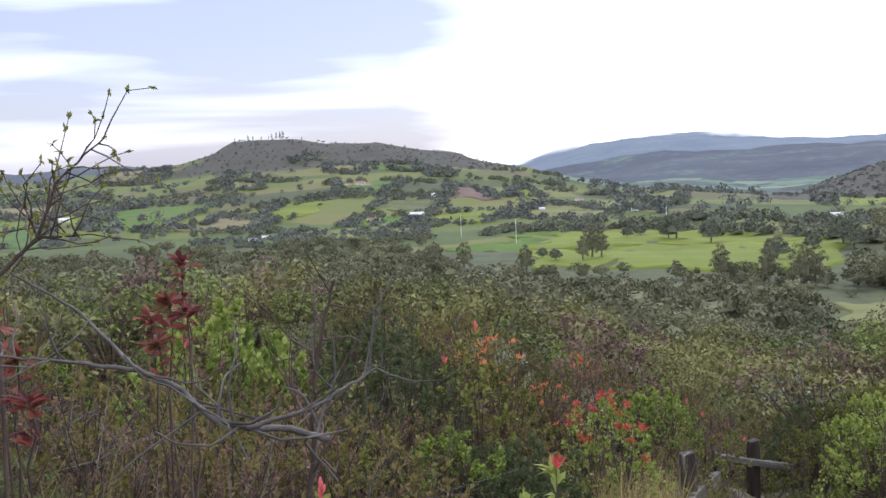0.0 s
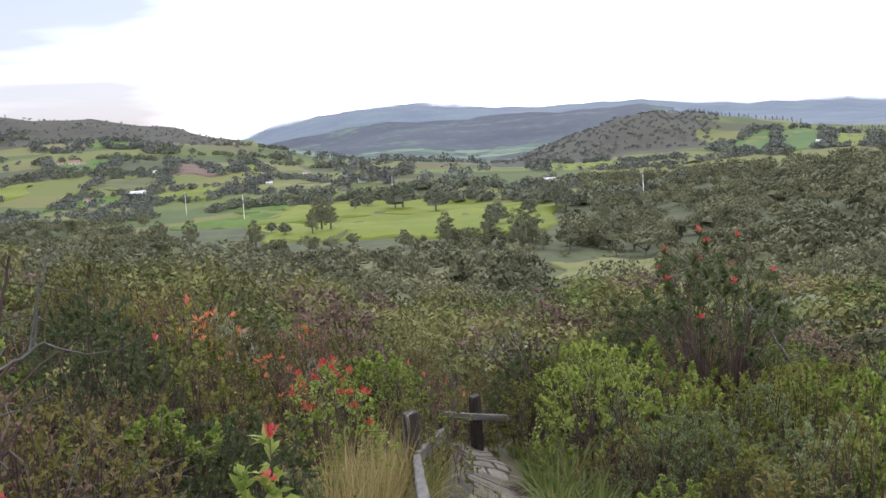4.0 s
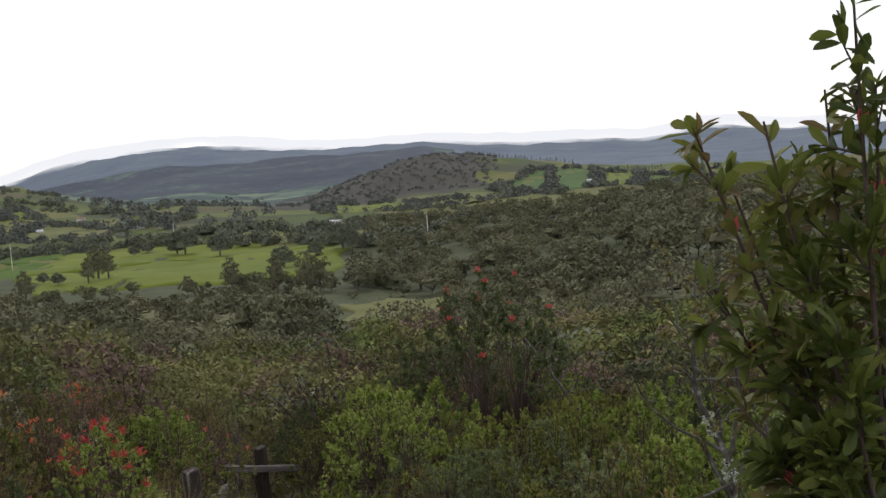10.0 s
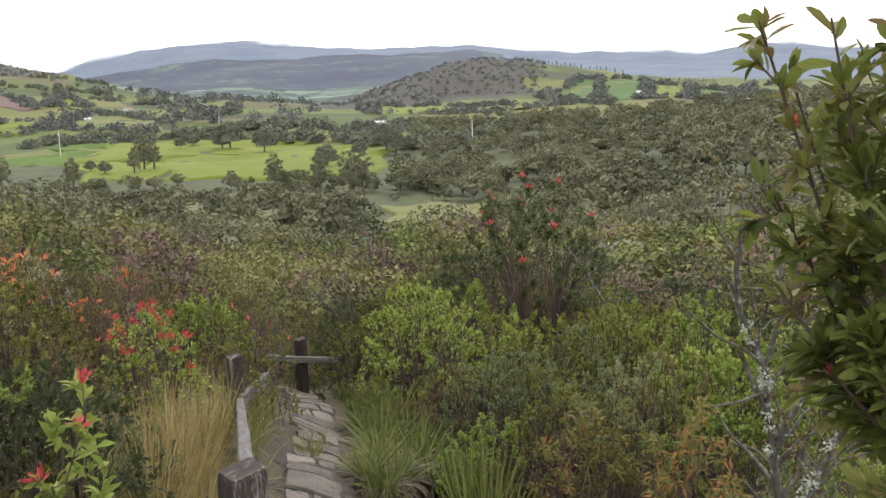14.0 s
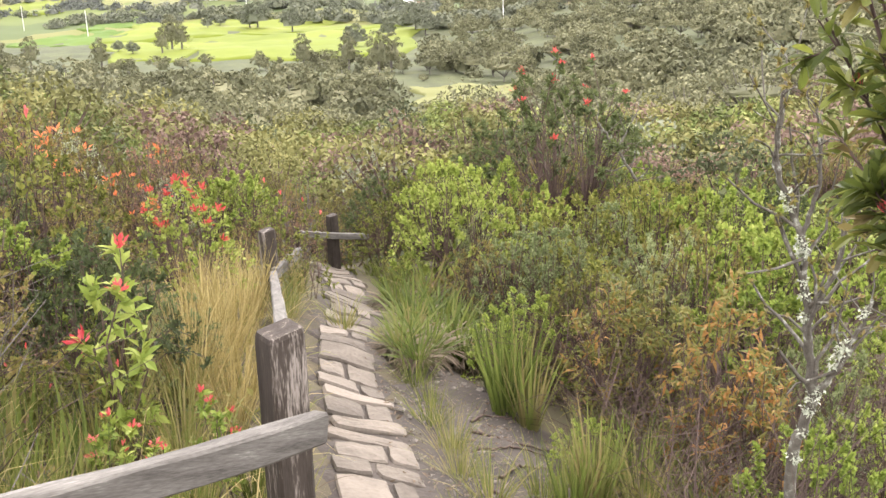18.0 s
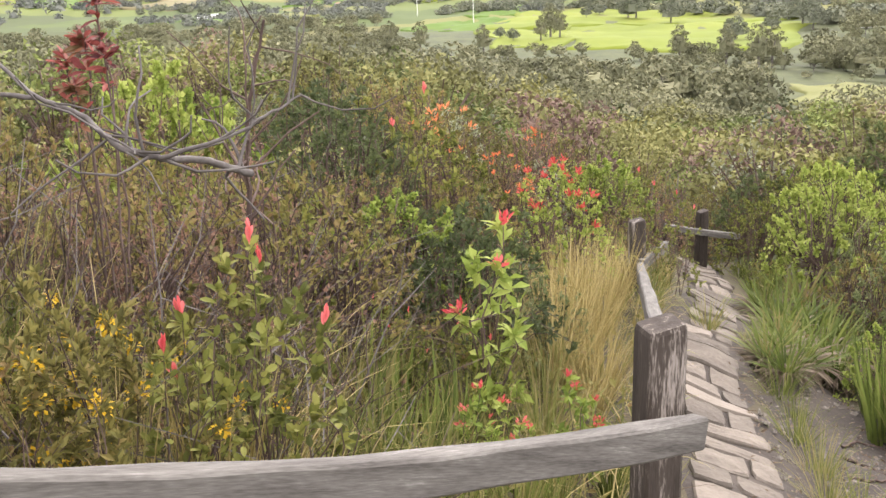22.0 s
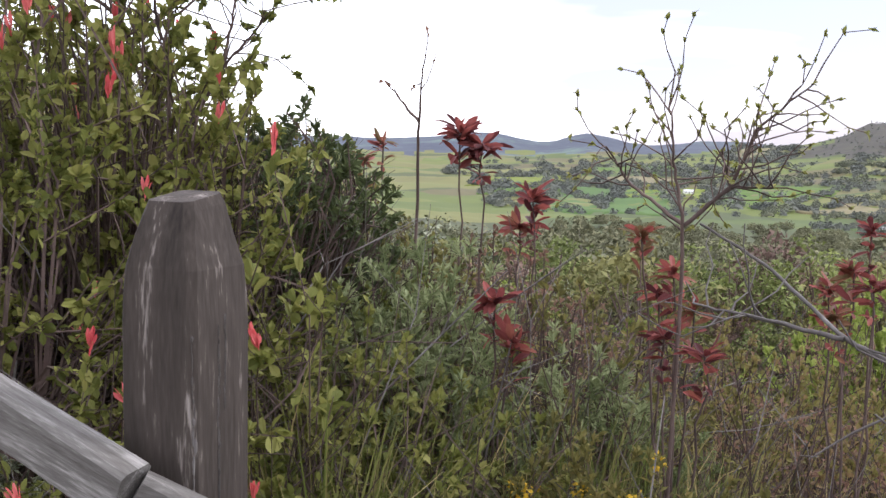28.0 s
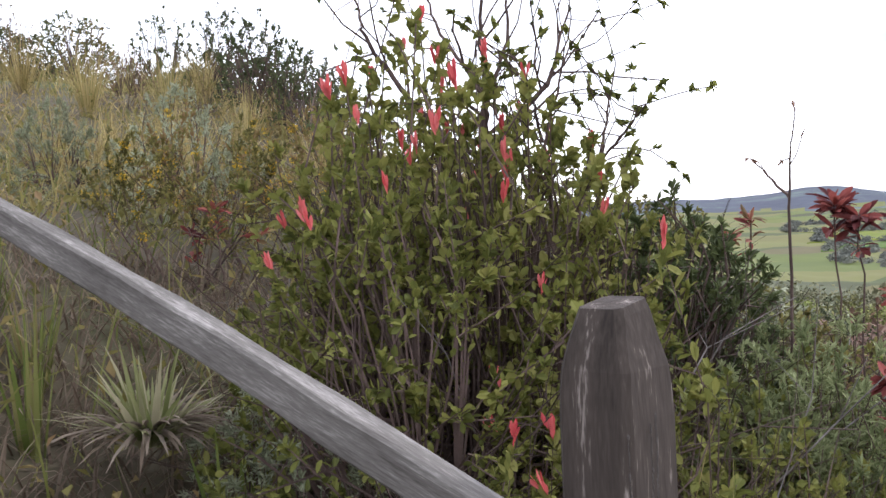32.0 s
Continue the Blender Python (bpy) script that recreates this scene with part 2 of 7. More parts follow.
S_OLIVE = shade("olive_shrub_cover", [(0.090, 0.088, 0.036), (0.151, 0.147, 0.056), (0.227, 0.214, 0.080)], scale=0.3, rough=0.85, island=0.12, translucent=0.08, spec=0.15, fine=0.12, pos=(0.38, 0.62))
S_GREEN = shade("green_shrub_cover", [(0.076, 0.095, 0.030), (0.134, 0.159, 0.048), (0.217, 0.243, 0.074)], scale=0.3, rough=0.85, island=0.12, translucent=0.08, spec=0.15, fine=0.12, pos=(0.38, 0.62))
S_BROWN = shade("russet_shrub_cover", [(0.090, 0.060, 0.048), (0.151, 0.100, 0.080), (0.227, 0.155, 0.121)], scale=0.3, rough=0.85, island=0.12, translucent=0.08, spec=0.15, fine=0.12, pos=(0.38, 0.62))
S_GREY = shade("grey_shrub_cover", [(0.112, 0.123, 0.084), (0.179, 0.190, 0.129), (0.269, 0.280, 0.190)], scale=0.3, rough=0.85, island=0.12, translucent=0.08, spec=0.15, fine=0.12, pos=(0.38, 0.62))
S_DARK = shade("dark_shrub_cover", [(0.040, 0.047, 0.025), (0.067, 0.078, 0.038), (0.106, 0.118, 0.054)], scale=0.3, rough=0.85, island=0.12, translucent=0.08, spec=0.15, fine=0.12, pos=(0.38, 0.62))
L_OLIVE = leafy("olive_leaves", [(0.074, 0.071, 0.025), (0.137, 0.125, 0.039), (0.211, 0.188, 0.059), (0.239, 0.160, 0.080)])
L_GREEN = leafy("green_leaves", [(0.068, 0.077, 0.020), (0.127, 0.139, 0.034), (0.211, 0.217, 0.055), (0.228, 0.217, 0.066)])
L_FRESH = leafy("fresh_green_leaves", [(0.127, 0.176, 0.037), (0.218, 0.276, 0.056), (0.352, 0.394, 0.107)])
L_DARK = leafy("dark_leathery_leaves", [(0.044, 0.055, 0.024), (0.073, 0.091, 0.037), (0.112, 0.134, 0.051)], rough=0.42)
L_SILVER = leafy("silver_green_leaves", [(0.16, 0.175, 0.105), (0.26, 0.28, 0.18), (0.38, 0.40, 0.28)], rough=0.7)
L_PALE = leafy("pale_green_leaves", [(0.11, 0.135, 0.055), (0.19, 0.22, 0.10), (0.31, 0.34, 0.175)], rough=0.65)
L_BROWN = leafy("russet_leaves", [(0.100, 0.064, 0.047), (0.180, 0.108, 0.077), (0.270, 0.160, 0.115), (0.170, 0.150, 0.072)])
L_RED = leafy("wine_red_leaves", [(0.075, 0.022, 0.024), (0.16, 0.042, 0.04), (0.30, 0.085, 0.07), (0.14, 0.095, 0.045)], rough=0.5)
L_ORANGE = leafy("orange_tipped_leaves", [(0.080, 0.090, 0.028), (0.125, 0.132, 0.038), (0.180, 0.160, 0.046), (0.300, 0.150, 0.050)])
L_LANCE = leafy("glossy_lance_leaves", [(0.06, 0.08, 0.018), (0.11, 0.135, 0.028), (0.19, 0.21, 0.045), (0.18, 0.13, 0.06)], rough=0.5, spec=0.25)
FLOWER = leafy("red_flower_shoots", [(0.38, 0.045, 0.045), (0.50, 0.08, 0.07), (0.58, 0.15, 0.12)], rough=0.5, translucent=0.4)
CORAL = leafy("coral_flower_shoots", [(0.48, 0.065, 0.075), (0.60, 0.115, 0.115), (0.68, 0.20, 0.19)], rough=0.5, translucent=0.4)
YELLOW = leafy("yellow_flowers", [(0.36, 0.24, 0.02), (0.52, 0.33, 0.022), (0.62, 0.42, 0.045)], rough=0.6, translucent=0.35)
ORANGE_SHOOT = leafy("orange_red_shoots", [(0.50, 0.12, 0.05), (0.62, 0.19, 0.08), (0.68, 0.28, 0.13)], rough=0.5, translucent=0.4)
STRAW = leafy("dry_grass", [(0.195, 0.156, 0.054), (0.318, 0.251, 0.102), (0.452, 0.361, 0.174), (0.175, 0.175, 0.048)], rough=0.65)
GRASS = leafy("green_grass", [(0.068, 0.085, 0.021), (0.114, 0.137, 0.032), (0.194, 0.194, 0.063), (0.274, 0.228, 0.103)], rough=0.6)
STRAP = leafy("strap_leaves", [(0.055, 0.078, 0.018), (0.095, 0.125, 0.028), (0.16, 0.19, 0.05), (0.22, 0.18, 0.08)], rough=0.5)
PALE_STRAP = leafy("pale_tipped_straps", [(0.08, 0.105, 0.03), (0.14, 0.165, 0.055), (0.24, 0.25, 0.11), (0.36, 0.33, 0.21)], rough=0.55)
HUSK = leafy("dead_strap_leaves", [(0.09, 0.065, 0.045), (0.17, 0.13, 0.095), (0.28, 0.23, 0.18)], rough=0.8)

# ---- mesh helpers ----
rng = np.random.default_rng(7)


class Shape:
    """Gathers points and faces as arrays, several materials allowed."""

    def __init__(self):
        self.v, self.f, self.m, self.n = [], [], [], 0

    def add(self, verts, faces, mat=0):
        verts, faces = np.asarray(verts, float).reshape(-1, 3), np.asarray(faces, int)
        self.v.append(verts)
        self.f.append(faces + self.n)
        self.m.append(np.full(len(faces), mat))
        self.n += len(verts)
        return self

    def arrays(self):
        return np.concatenate(self.v), [f for f in self.f], self.m

    def mesh(self, name, mats, smooth=False):
        me = bpy.data.meshes.new(name)
        v = np.concatenate(self.v)
        me.vertices.add(len(v))
        me.vertices.foreach_set("co", v.ravel())
        sizes = np.concatenate([np.full(len(f), f.shape[1]) for f in self.f])
        loops = np.concatenate([f.ravel() for f in self.f])
        me.loops.add(len(loops))
        me.loops.foreach_set("vertex_index", loops)
        me.polygons.add(len(sizes))
        me.polygons.foreach_set("loop_start", np.concatenate([[0], np.cumsum(sizes)[:-1]]))
        me.polygons.foreach_set("material_index", np.concatenate(self.m))
        me.polygons.foreach_set("use_smooth", np.full(len(sizes), smooth))
        for m in mats:
            me.materials.append(m)
        me.update(calc_edges=True)
        me.validate()
        return me


def part(name, shape, mats, parent=None, label="", smooth=False):
    ob = new(name, shape.mesh(name, mats if isinstance(mats, (list, tuple)) else [mats], smooth))
    if parent is not None:
        ob.parent = parent
    return tagged(ob, label) if label else ob


def unit(v):
    return v / np.maximum(np.linalg.norm(v, axis=-1, keepdims=True), 1e-9)


def tubes(shape, segs, sides=4, mat=0):
    """Tapered tubes from rows of (x0 y0 z0 x1 y1 z1 r0 r1)."""
    s = np.asarray(segs, float).reshape(-1, 8)
    p, q, d = s[:, :3], s[:, 3:6], unit(s[:, 3:6] - s[:, :3])
    ref = np.where(np.abs(d[:, 2:3]) > 0.9, [[1.0, 0, 0]], [[0, 0, 1.0]])
    a = unit(np.cross(d, ref))
    b = np.cross(d, a)
    ang = np.arange(sides) * 2 * np.pi / sides
    ring = np.cos(ang)[None, :, None] * a[:, None] + np.sin(ang)[None, :, None] * b[:, None]
    v = np.concatenate([p[:, None] + ring * s[:, 6][:, None, None], q[:, None] + ring * s[:, 7][:, None, None]], 1)
    k = np.arange(sides)
    face = np.stack([k, (k + 1) % sides, (k + 1) % sides + sides, k + sides], 1)
    faces = (face[None] + (np.arange(len(s)) * 2 * sides)[:, None, None]).reshape(-1, 4)
    return shape.add(v.reshape(-1, 3), faces, mat)


def leaves(shape, pos, way, length, width, droop=0.15, fold=0.15, mat=0, simple=False, wide=0.5, fine=False):
    """A blade at every pos along way; simple: two triangles, else four, folded along the midrib."""
    pos, way = np.asarray(pos, float), unit(np.asarray(way, float))
    n = len(pos)
    if n == 0:
        return shape
    length = np.broadcast_to(length, n).reshape(n, 1)
    width = np.broadcast_to(width, n).reshape(n, 1)
    side = unit(np.cross(way, rng.normal(size=(n, 3)) * 0.7 + [0, 0, 1.2]))
    up = np.cross(side, way)
    tip = pos + way * length - up * length * droop
    le = pos + way * length * wide + side * width * 0.5 + up * width * fold
    ri = pos + way * length * wide - side * width * 0.5 + up * width * fold
    if simple:
        v = np.stack([pos, ri, tip, le], 1)
        return shape.add(v.reshape(-1, 3), np.arange(n)[:, None] * 4 + np.array([[0, 1, 2, 3]]), mat)
    if fine:
        def edge(u, w, k):
            return pos + way * length * u + side * width * w * k + up * (width * fold * abs(k) * 2 * w - length * droop * u * u)
        v = np.stack([pos, edge(0.3, 0.36, 1), edge(0.66, 0.5, 1), edge(0.9, 0.27, 1), tip, edge(0.9, 0.27, -1), edge(0.66, 0.5, -1), edge(0.3, 0.36, -1), edge(0.33, 0, 0), edge(0.7, 0, 0)], 1)
        k = np.arange(n)[:, None, None] * 10
        shape.add(v.reshape(-1, 3), (k + np.array([[[0, 1, 8], [0, 8, 7], [3, 4, 9], [4, 5, 9]]])).reshape(-1, 3), mat)
        base_n = shape.n - 10 * n
        shape.f.append((k + np.array([[[1, 2, 9, 8], [7, 8, 9, 6]]])).reshape(-1, 4) + base_n)
        shape.m.append(np.full(2 * n, mat))
        shape.f.append((k + np.array([[[2, 3, 9], [6, 9, 5]]])).reshape(-1, 3) + base_n)
        shape.m.append(np.full(2 * n, mat))
        return shape
    mid = pos + way * length * wide
    v = np.stack([pos, ri, tip, le, mid], 1)
    f = np.array([[0, 1, 4], [1, 2, 4], [4, 2, 3], [0, 4, 3]])
    return shape.add(v.reshape(-1, 3), (np.arange(n)[:, None, None] * 5 + f[None]).reshape(-1, 3), mat)


def straps(shape, pos, way, length, width, bend=0.5, steps=4, mat=0):
    """Long blades that bow over under their weight."""
    pos, way = np.asarray(pos, float), unit(np.asarray(way, float))
    n = len(pos)
    length, width = np.broadcast_to(length, n), np.broadcast_to(width, n)
    bend = np.broadcast_to(bend, n)
    side = unit(np.cross(way, [0, 0, 1.0] + rng.normal(size=(n, 3)) * 0.15))
    rows, p, d = [], pos.copy(), way.copy()
    for i in range(steps + 1):
        u = i / steps
        w = width * (1 - u) ** 0.7 * (0.75 + 0.5 * min(1, 3 * u)) + 0.0008
        rows.append(np.stack([p - side * w[:, None] / 2, p + side * w[:, None] / 2], 1))
        p = p + d * (length / steps)[:, None]
        d = unit(d + np.array([0, 0, -1.0]) * (bend / steps)[:, None] * (0.6 + u))
    v = np.stack(rows, 1).reshape(n, -1, 3)
    f = np.array([[2 * i, 2 * i + 1, 2 * i + 3, 2 * i + 2] for i in range(steps)])
    return shape.add(v.reshape(-1, 3), (np.arange(n)[:, None, None] * (2 * steps + 2) + f[None]).reshape(-1, 4), mat)


def grow(height, spread, stems, forks=3, levels=3, wander=0.35, lift=0.25, girth=0.012, start=0.0):
    """A branching frame: rows for tubes(), and the twigs of the last level as (root, tip)."""
    segs, twigs = [], []

    def limb(p, d, length, r, level):
        steps = 3 if level < levels else 2
        for i in range(steps):
            d = unit(d + rng.normal(size=3) * wander * 0.5 + np.array([0, 0, lift * 0.4]))
            q = p + d * length / steps
            r1 = r * (0.86 if i < steps - 1 else 0.7)
            segs.append((*p, *q, r, r1))
            if level >= levels:
                twigs.append((p.copy(), q.copy()))
            elif i > 0 or level > 0:
                k = forks if i == steps - 1 else max(1, forks - 2)
                for _ in range(k):
                    nd = unit(d + rng.normal(size=3) * (0.75 if i < steps - 1 else 0.55) + np.array([0, 0, lift]))
                    limb(q, nd, length * rng.uniform(0.5, 0.72), r1 * 0.68, level + 1)
            p, r = q, r1

    cuts = [0]
    for s in range(stems):
        a = rng.uniform(0, 2 * np.pi)
        d = unit(np.array([math.cos(a) * spread, math.sin(a) * spread, 1.0]) * rng.uniform(0.8, 1.1))
        limb(np.array([math.cos(a) * start, math.sin(a) * start, -0.06]), d, height * rng.uniform(0.42, 0.52), girth, 0)
        cuts.append(len(segs))
    return segs, twigs, cuts


# ---- the lie of the land ----
RINGS = np.log(np.array([14, 40, 100, 160, 240, 340, 600, 1000, 1500, 2200, 3200, 4700.0]))
# ground heights under the eye along bearings (degrees left of +y), ring by ring outwards
SPOKES = [
    (-180, [0, 2, 4, 6, 6, 6, 5, 5, 5, 5, 5, 5]),
    (-95, [-3.5, -6, -8, -8, -8, -8, -10, -20, -30, -30, -20, 10]),
    (-60, [-3.7, -6.6, -9, -9.5, -10, -12, -20, -35, -50, -45, -30, 0]),
    (-45, [-3.9, -7.9, -11.9, -12.8, -13.8, -17, -25, -37, -45.8, -66, -45, -4.1]),
    (-40.8, [-3.9, -8.3, -13.2, -14.4, -15.3, -18.5, -28, -36, -44.5, -66, -50, 24.6]),
    (-37.5, [-4, -8.7, -15, -16.9, -17.6, -19.7, -31, -36, -42.4, -62, -55, -9.8]),
    (-34.9, [-4, -9, -16.5, -18.8, -19.4, -20.7, -33, -36, -34.8, -62, -55, 0]),
    (-31.1, [-3.9, -9, -17.5, -20.9, -22, -22.7, -34, -37.5, -22.3, -60, -55, 4.9]),
    (-28.5, [-3.9, -8.8, -18, -22.1, -23.9, -24.2, -35, -38, -12, -60, -55, 23]),
    (-26.7, [-3.8, -8.8, -18.3, -22.9, -25.2, -25.3, -35, -39, -6.8, -60, -14, 36.9]),
    (-25.6, [-3.8, -8.7, -18.5, -23.5, -25.9, -25.9, -35, -40, -7.9, -60, 3.4, 39.4]),
    (-24.6, [-3.7, -8.7, -18.5, -23.5, -26, -26.3, -35, -41, -11, -60, -1.1, 36.9]),
    (-22.7, [-3.6, -8.6, -18.5, -23.5, -26, -26.8, -34, -44, -27.5, -66, -7.8, 34.5]),
    (-20.5, [-3.9, -8.9, -18.5, -23.5, -26, -27.4, -33, -46, -47.1, -70, -15.6, 41]),
    (-18.5, [-4, -9.2, -18.5, -23.5, -26, -28, -32, -45, -65.5, -70, -16.8, 53.3]),
    (-16.2, [-4.1, -9.2, -18.3, -23.3, -26, -28.2, -31, -42, -64, -74, -23.5, 65.6]),
    (-14, [-4, -9.1, -18.1, -23.1, -26, -28.4, -31, -40, -58, -66, -27.9, 77.9]),
    (-12.3, [-3.9, -8.9, -17.9, -22.9, -26, -28.5, -31, -38, -54, -64, -27.9, 82]),
    (-10.2, [-3.7, -8.6, -17.5, -22.8, -26, -28.5, -31, -36, -52, -62, -41.3, 82]),
    (-8.3, [-3.6, -8.4, -17.2, -22.6, -26, -28.5, -31, -35, -38, -58, -64.2, 69.7]),
    (-6, [-3.4, -8.1, -16.8, -22.4, -26, -28.6, -31, -31, -24.9, -48, -75, 24.6]),
    (-4.5, [-3.3, -7.8, -16.5, -22.1, -26, -28.7, -31, -27, -18.9, -19.2, -60, -20.5]),
    (-2.7, [-3.1, -7.6, -16.1, -21.9, -26, -28.8, -32.8, -25.5, -14, -9.2, -40, -60]),
    (-0.6, [-3, -7.3, -15.6, -21.6, -26, -29, -33.7, -22.8, -8, 15.4, -10, -20]),
    (1.4, [-2.8, -7.1, -15.3, -21.3, -26, -29, -34.2, -21.3, -4, 27.6, 0, 0]),
    (3.6, [-2.6, -6.8, -15.1, -21.1, -26, -29, -34.5, -20.2, -2, 43, 10, 0]),
    (6, [-2.6, -6.8, -14.7, -20.7, -25.8, -28.8, -34.5, -21.2, -2, 46.9, 15, 0]),
    (8.6, [-2.5, -6.8, -14.3, -20.3, -25.6, -28.6, -34.5, -22.8, -3, 57.6, 20, 0]),
    (11.1, [-2.5, -6.8, -13.9, -19.9, -25.4, -28.4, -34.5, -24.7, -4, 57.6, 20, 0]),
    (12.4, [-2.6, -6.8, -13.7, -19.7, -25.2, -28.2, -34.5, -26.2, -8, 32.6, 5, 0]),
    (14, [-2.6, -6.8, -13.5, -19.5, -25, -28, -34.5, -28, -14, 14.6, 0, -10]),
    (16.7, [-2.6, -6.8, -13.3, -19.3, -24.8, -27.8, -34.3, -28.9, -20.7, 0, 18.4, -10]),
    (19, [-2.7, -6.8, -13.1, -19.1, -24.6, -27.6, -34.1, -29.7, -23, -8, 19.5, 0]),
    (22.3, [-2.7, -6.7, -12.8, -18.8, -24.3, -27.4, -33.8, -30.9, -25.8, -14, 5.6, 0]),
    (25.5, [-2.6, -6.6, -12.4, -18.4, -23.9, -27.2, -33.5, -32.2, -28.4, -17.7, 44.7, 0]),
    (27.8, [-2.6, -6.6, -12.2, -18.2, -23.7, -27.1, -33.2, -33.1, -30.2, -20.9, 16.8, 5]),
    (31, [-2.5, -6.3, -11.7, -17.7, -23.1, -26.8, -32.9, -34, -32, -23.6, 44.7, 5]),
    (34, [-2.3, -5.9, -10.8, -16.8, -22.1, -26.2, -32.6, -34, -32, -22.4, 19.5, 10]),
    (40, [-1.8, -5, -9, -15, -20, -25, -32, -34, -32, -20, 20, 10]),
    (50, [0.4, 0.2, -3, -6, -10, -15, -25, -30, -25, -10, 10, 20]),
    (64, [1.6, 3.7, 4, 2, 0, -5, -10, -10, 0, 10, 20, 30]),
    (80, [1.9, 4.2, 6, 8, 8, 8, 8, 10, 10, 15, 20, 30]),
    (120, [1.6, 4.5, 8, 10, 10, 10, 8, 8, 8, 10, 10, 10]),
    (180, [0, 2, 4, 6, 6, 6, 5, 5, 5, 5, 5, 5]),
]
SP_AZ = np.array([s[0] for s in SPOKES], float)
SP_Z = np.array([s[1] for s in SPOKES])


def wave(x, y, size, seed):
    """Smooth rolling of about -1 to 1."""
    k = 2 * np.pi / size
    return (np.sin(x * k + seed) * np.cos(y * k * 0.83 + seed * 2.1) + 0.6 * np.sin((x * 0.8 + y * 1.1) * k * 1.9 + seed * 3.3)
            + 0.35 * np.sin((x * 1.3 - y * 0.7) * k * 3.7 + seed * 5.1)) / 1.6


def land(x, y):
    """Height of the ground at (x, y)."""
    x, y = np.asarray(x, float), np.asarray(y, float)
    r = np.maximum(np.hypot(x, y), 0.01)
    az = np.degrees(np.arctan2(-x, y))
    lr = np.clip(np.log(r), RINGS[0], RINGS[-1])
    i = np.clip(np.searchsorted(SP_AZ, az) - 1, 0, len(SP_AZ) - 2)
    u = (az - SP_AZ[i]) / (SP_AZ[i + 1] - SP_AZ[i])
    u = u * u * (3 - 2 * u) * 0.5 + u * 0.5
    j = np.clip(np.searchsorted(RINGS, lr) - 1, 0, len(RINGS) - 2)
    w = (lr - RINGS[j]) / (RINGS[j + 1] - RINGS[j])
    w = w * w * (3 - 2 * w) * 0.6 + w * 0.4
    z = (SP_Z[i, j] * (1 - u) + SP_Z[i + 1, j] * u) * (1 - w) + (SP_Z[i, j + 1] * (1 - u) + SP_Z[i + 1, j + 1] * u) * w
    near = -1.5 - 0.36 * x - 0.07 * y + 0.07 * np.clip(-x - 1.4, 0, 2)
    near = near - 0.2 * np.clip(-x - 4, 0, 10) + 0.22 * np.clip(x - 2.7, 0, 5)
    drop = np.clip((az - 4) / 8, 0, 1) * np.clip((50 - az) / 12, 0, 1)
    near = near - 0.3 * drop * np.clip(r - 3.3, 0, 6)
    k = np.clip((r - 6) / 8, 0, 1)
    k = k * k * (3 - 2 * k)
    z = near * (1 - k) + z * k
    # the shoulder along which the path goes down
    z = z + 0.45 * np.exp(-((r - 9.8) / 2.6) ** 2 - ((az + 15) / 9) ** 2)
    z = z + 0.05 * wave(x, y, 2.7, 1.0) * np.clip((r - 2) / 4, 0, 1)
    z = z + 0.25 * wave(x, y, 11, 2.0) * np.clip((r - 10) / 30, 0, 1) + 1.0 * wave(x, y, 70, 3.0) * np.clip((r - 60) / 300, 0, 1)
    z = z + 4.0 * wave(x, y, 330, 4.0) * np.clip((r - 600) / 1200, 0, 1) + 9.0 * wave(x, y, 900, 5.5) * np.clip((r - 2300) / 1500, 0, 1)
    return z


def spot(bearing, dist):
    a = radians(bearing)
    return -dist * math.sin(a), dist * math.cos(a)


def on_land(bearing, dist, sink=0.0):
    x, y = spot(bearing, dist)
    return Vector((x, y, float(land(x, y)) - sink))


# one sheet of ground out to the far ranges
AZ = np.radians(np.concatenate([np.arange(-180, -62, 4.0), np.arange(-62, 96, 0.55), np.arange(96, 179, 4.0)]))
RR = np.concatenate([[0.0], np.exp(np.linspace(math.log(0.5), math.log(4750), 210))])
ga, gr = np.meshgrid(AZ, RR)
gx, gy = -gr * np.sin(ga), gr * np.cos(ga)
gz = land(gx, gy)
nr, na = gx.shape
idx = np.arange(nr * na).reshape(nr, na)
quad = np.stack([idx[:-1], np.roll(idx, -1, 1)[:-1], np.roll(idx, -1, 1)[1:], idx[1:]], -1).reshape(-1, 4)
jx, jy = gx[:-1].ravel(), gy[:-1].ravel()
cr, ca = gr[:-1].ravel() * (1.01 + 0.07 * wave(jx, jy, 260, 7.0)), np.degrees(ga[:-1]).ravel() + 1.6 * wave(jx, jy, 310, 9.0)
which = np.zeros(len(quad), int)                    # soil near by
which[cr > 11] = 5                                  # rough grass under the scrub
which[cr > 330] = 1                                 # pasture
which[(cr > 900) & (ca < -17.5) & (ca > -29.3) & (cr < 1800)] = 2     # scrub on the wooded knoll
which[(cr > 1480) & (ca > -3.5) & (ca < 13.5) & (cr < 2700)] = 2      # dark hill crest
which[(cr > 1350) & (ca <= -6.5) & (ca > -18.5)] = 6                 # valley floor in haze-tinted colours
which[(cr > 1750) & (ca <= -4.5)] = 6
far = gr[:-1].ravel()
which[(far > 2320) & (ca < 15) & (ca > -27)] = 3                 # dark wooded ridge, its colour blued by haze
which[(far > 3550) & (ca < 15)] = 4                 # far range in haze-tinted colours
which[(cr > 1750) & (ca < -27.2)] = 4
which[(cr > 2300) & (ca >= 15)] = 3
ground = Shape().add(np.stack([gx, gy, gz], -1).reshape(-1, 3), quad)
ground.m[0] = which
tagged(part("ground", ground, [SOIL, PASTURE, SCRUB, VALE, HAZE, UNDER, LOWVALE], smooth=True), "scrubby hillside falling to a farmed valley and haze-tinted hills", "ground", kind="structure")


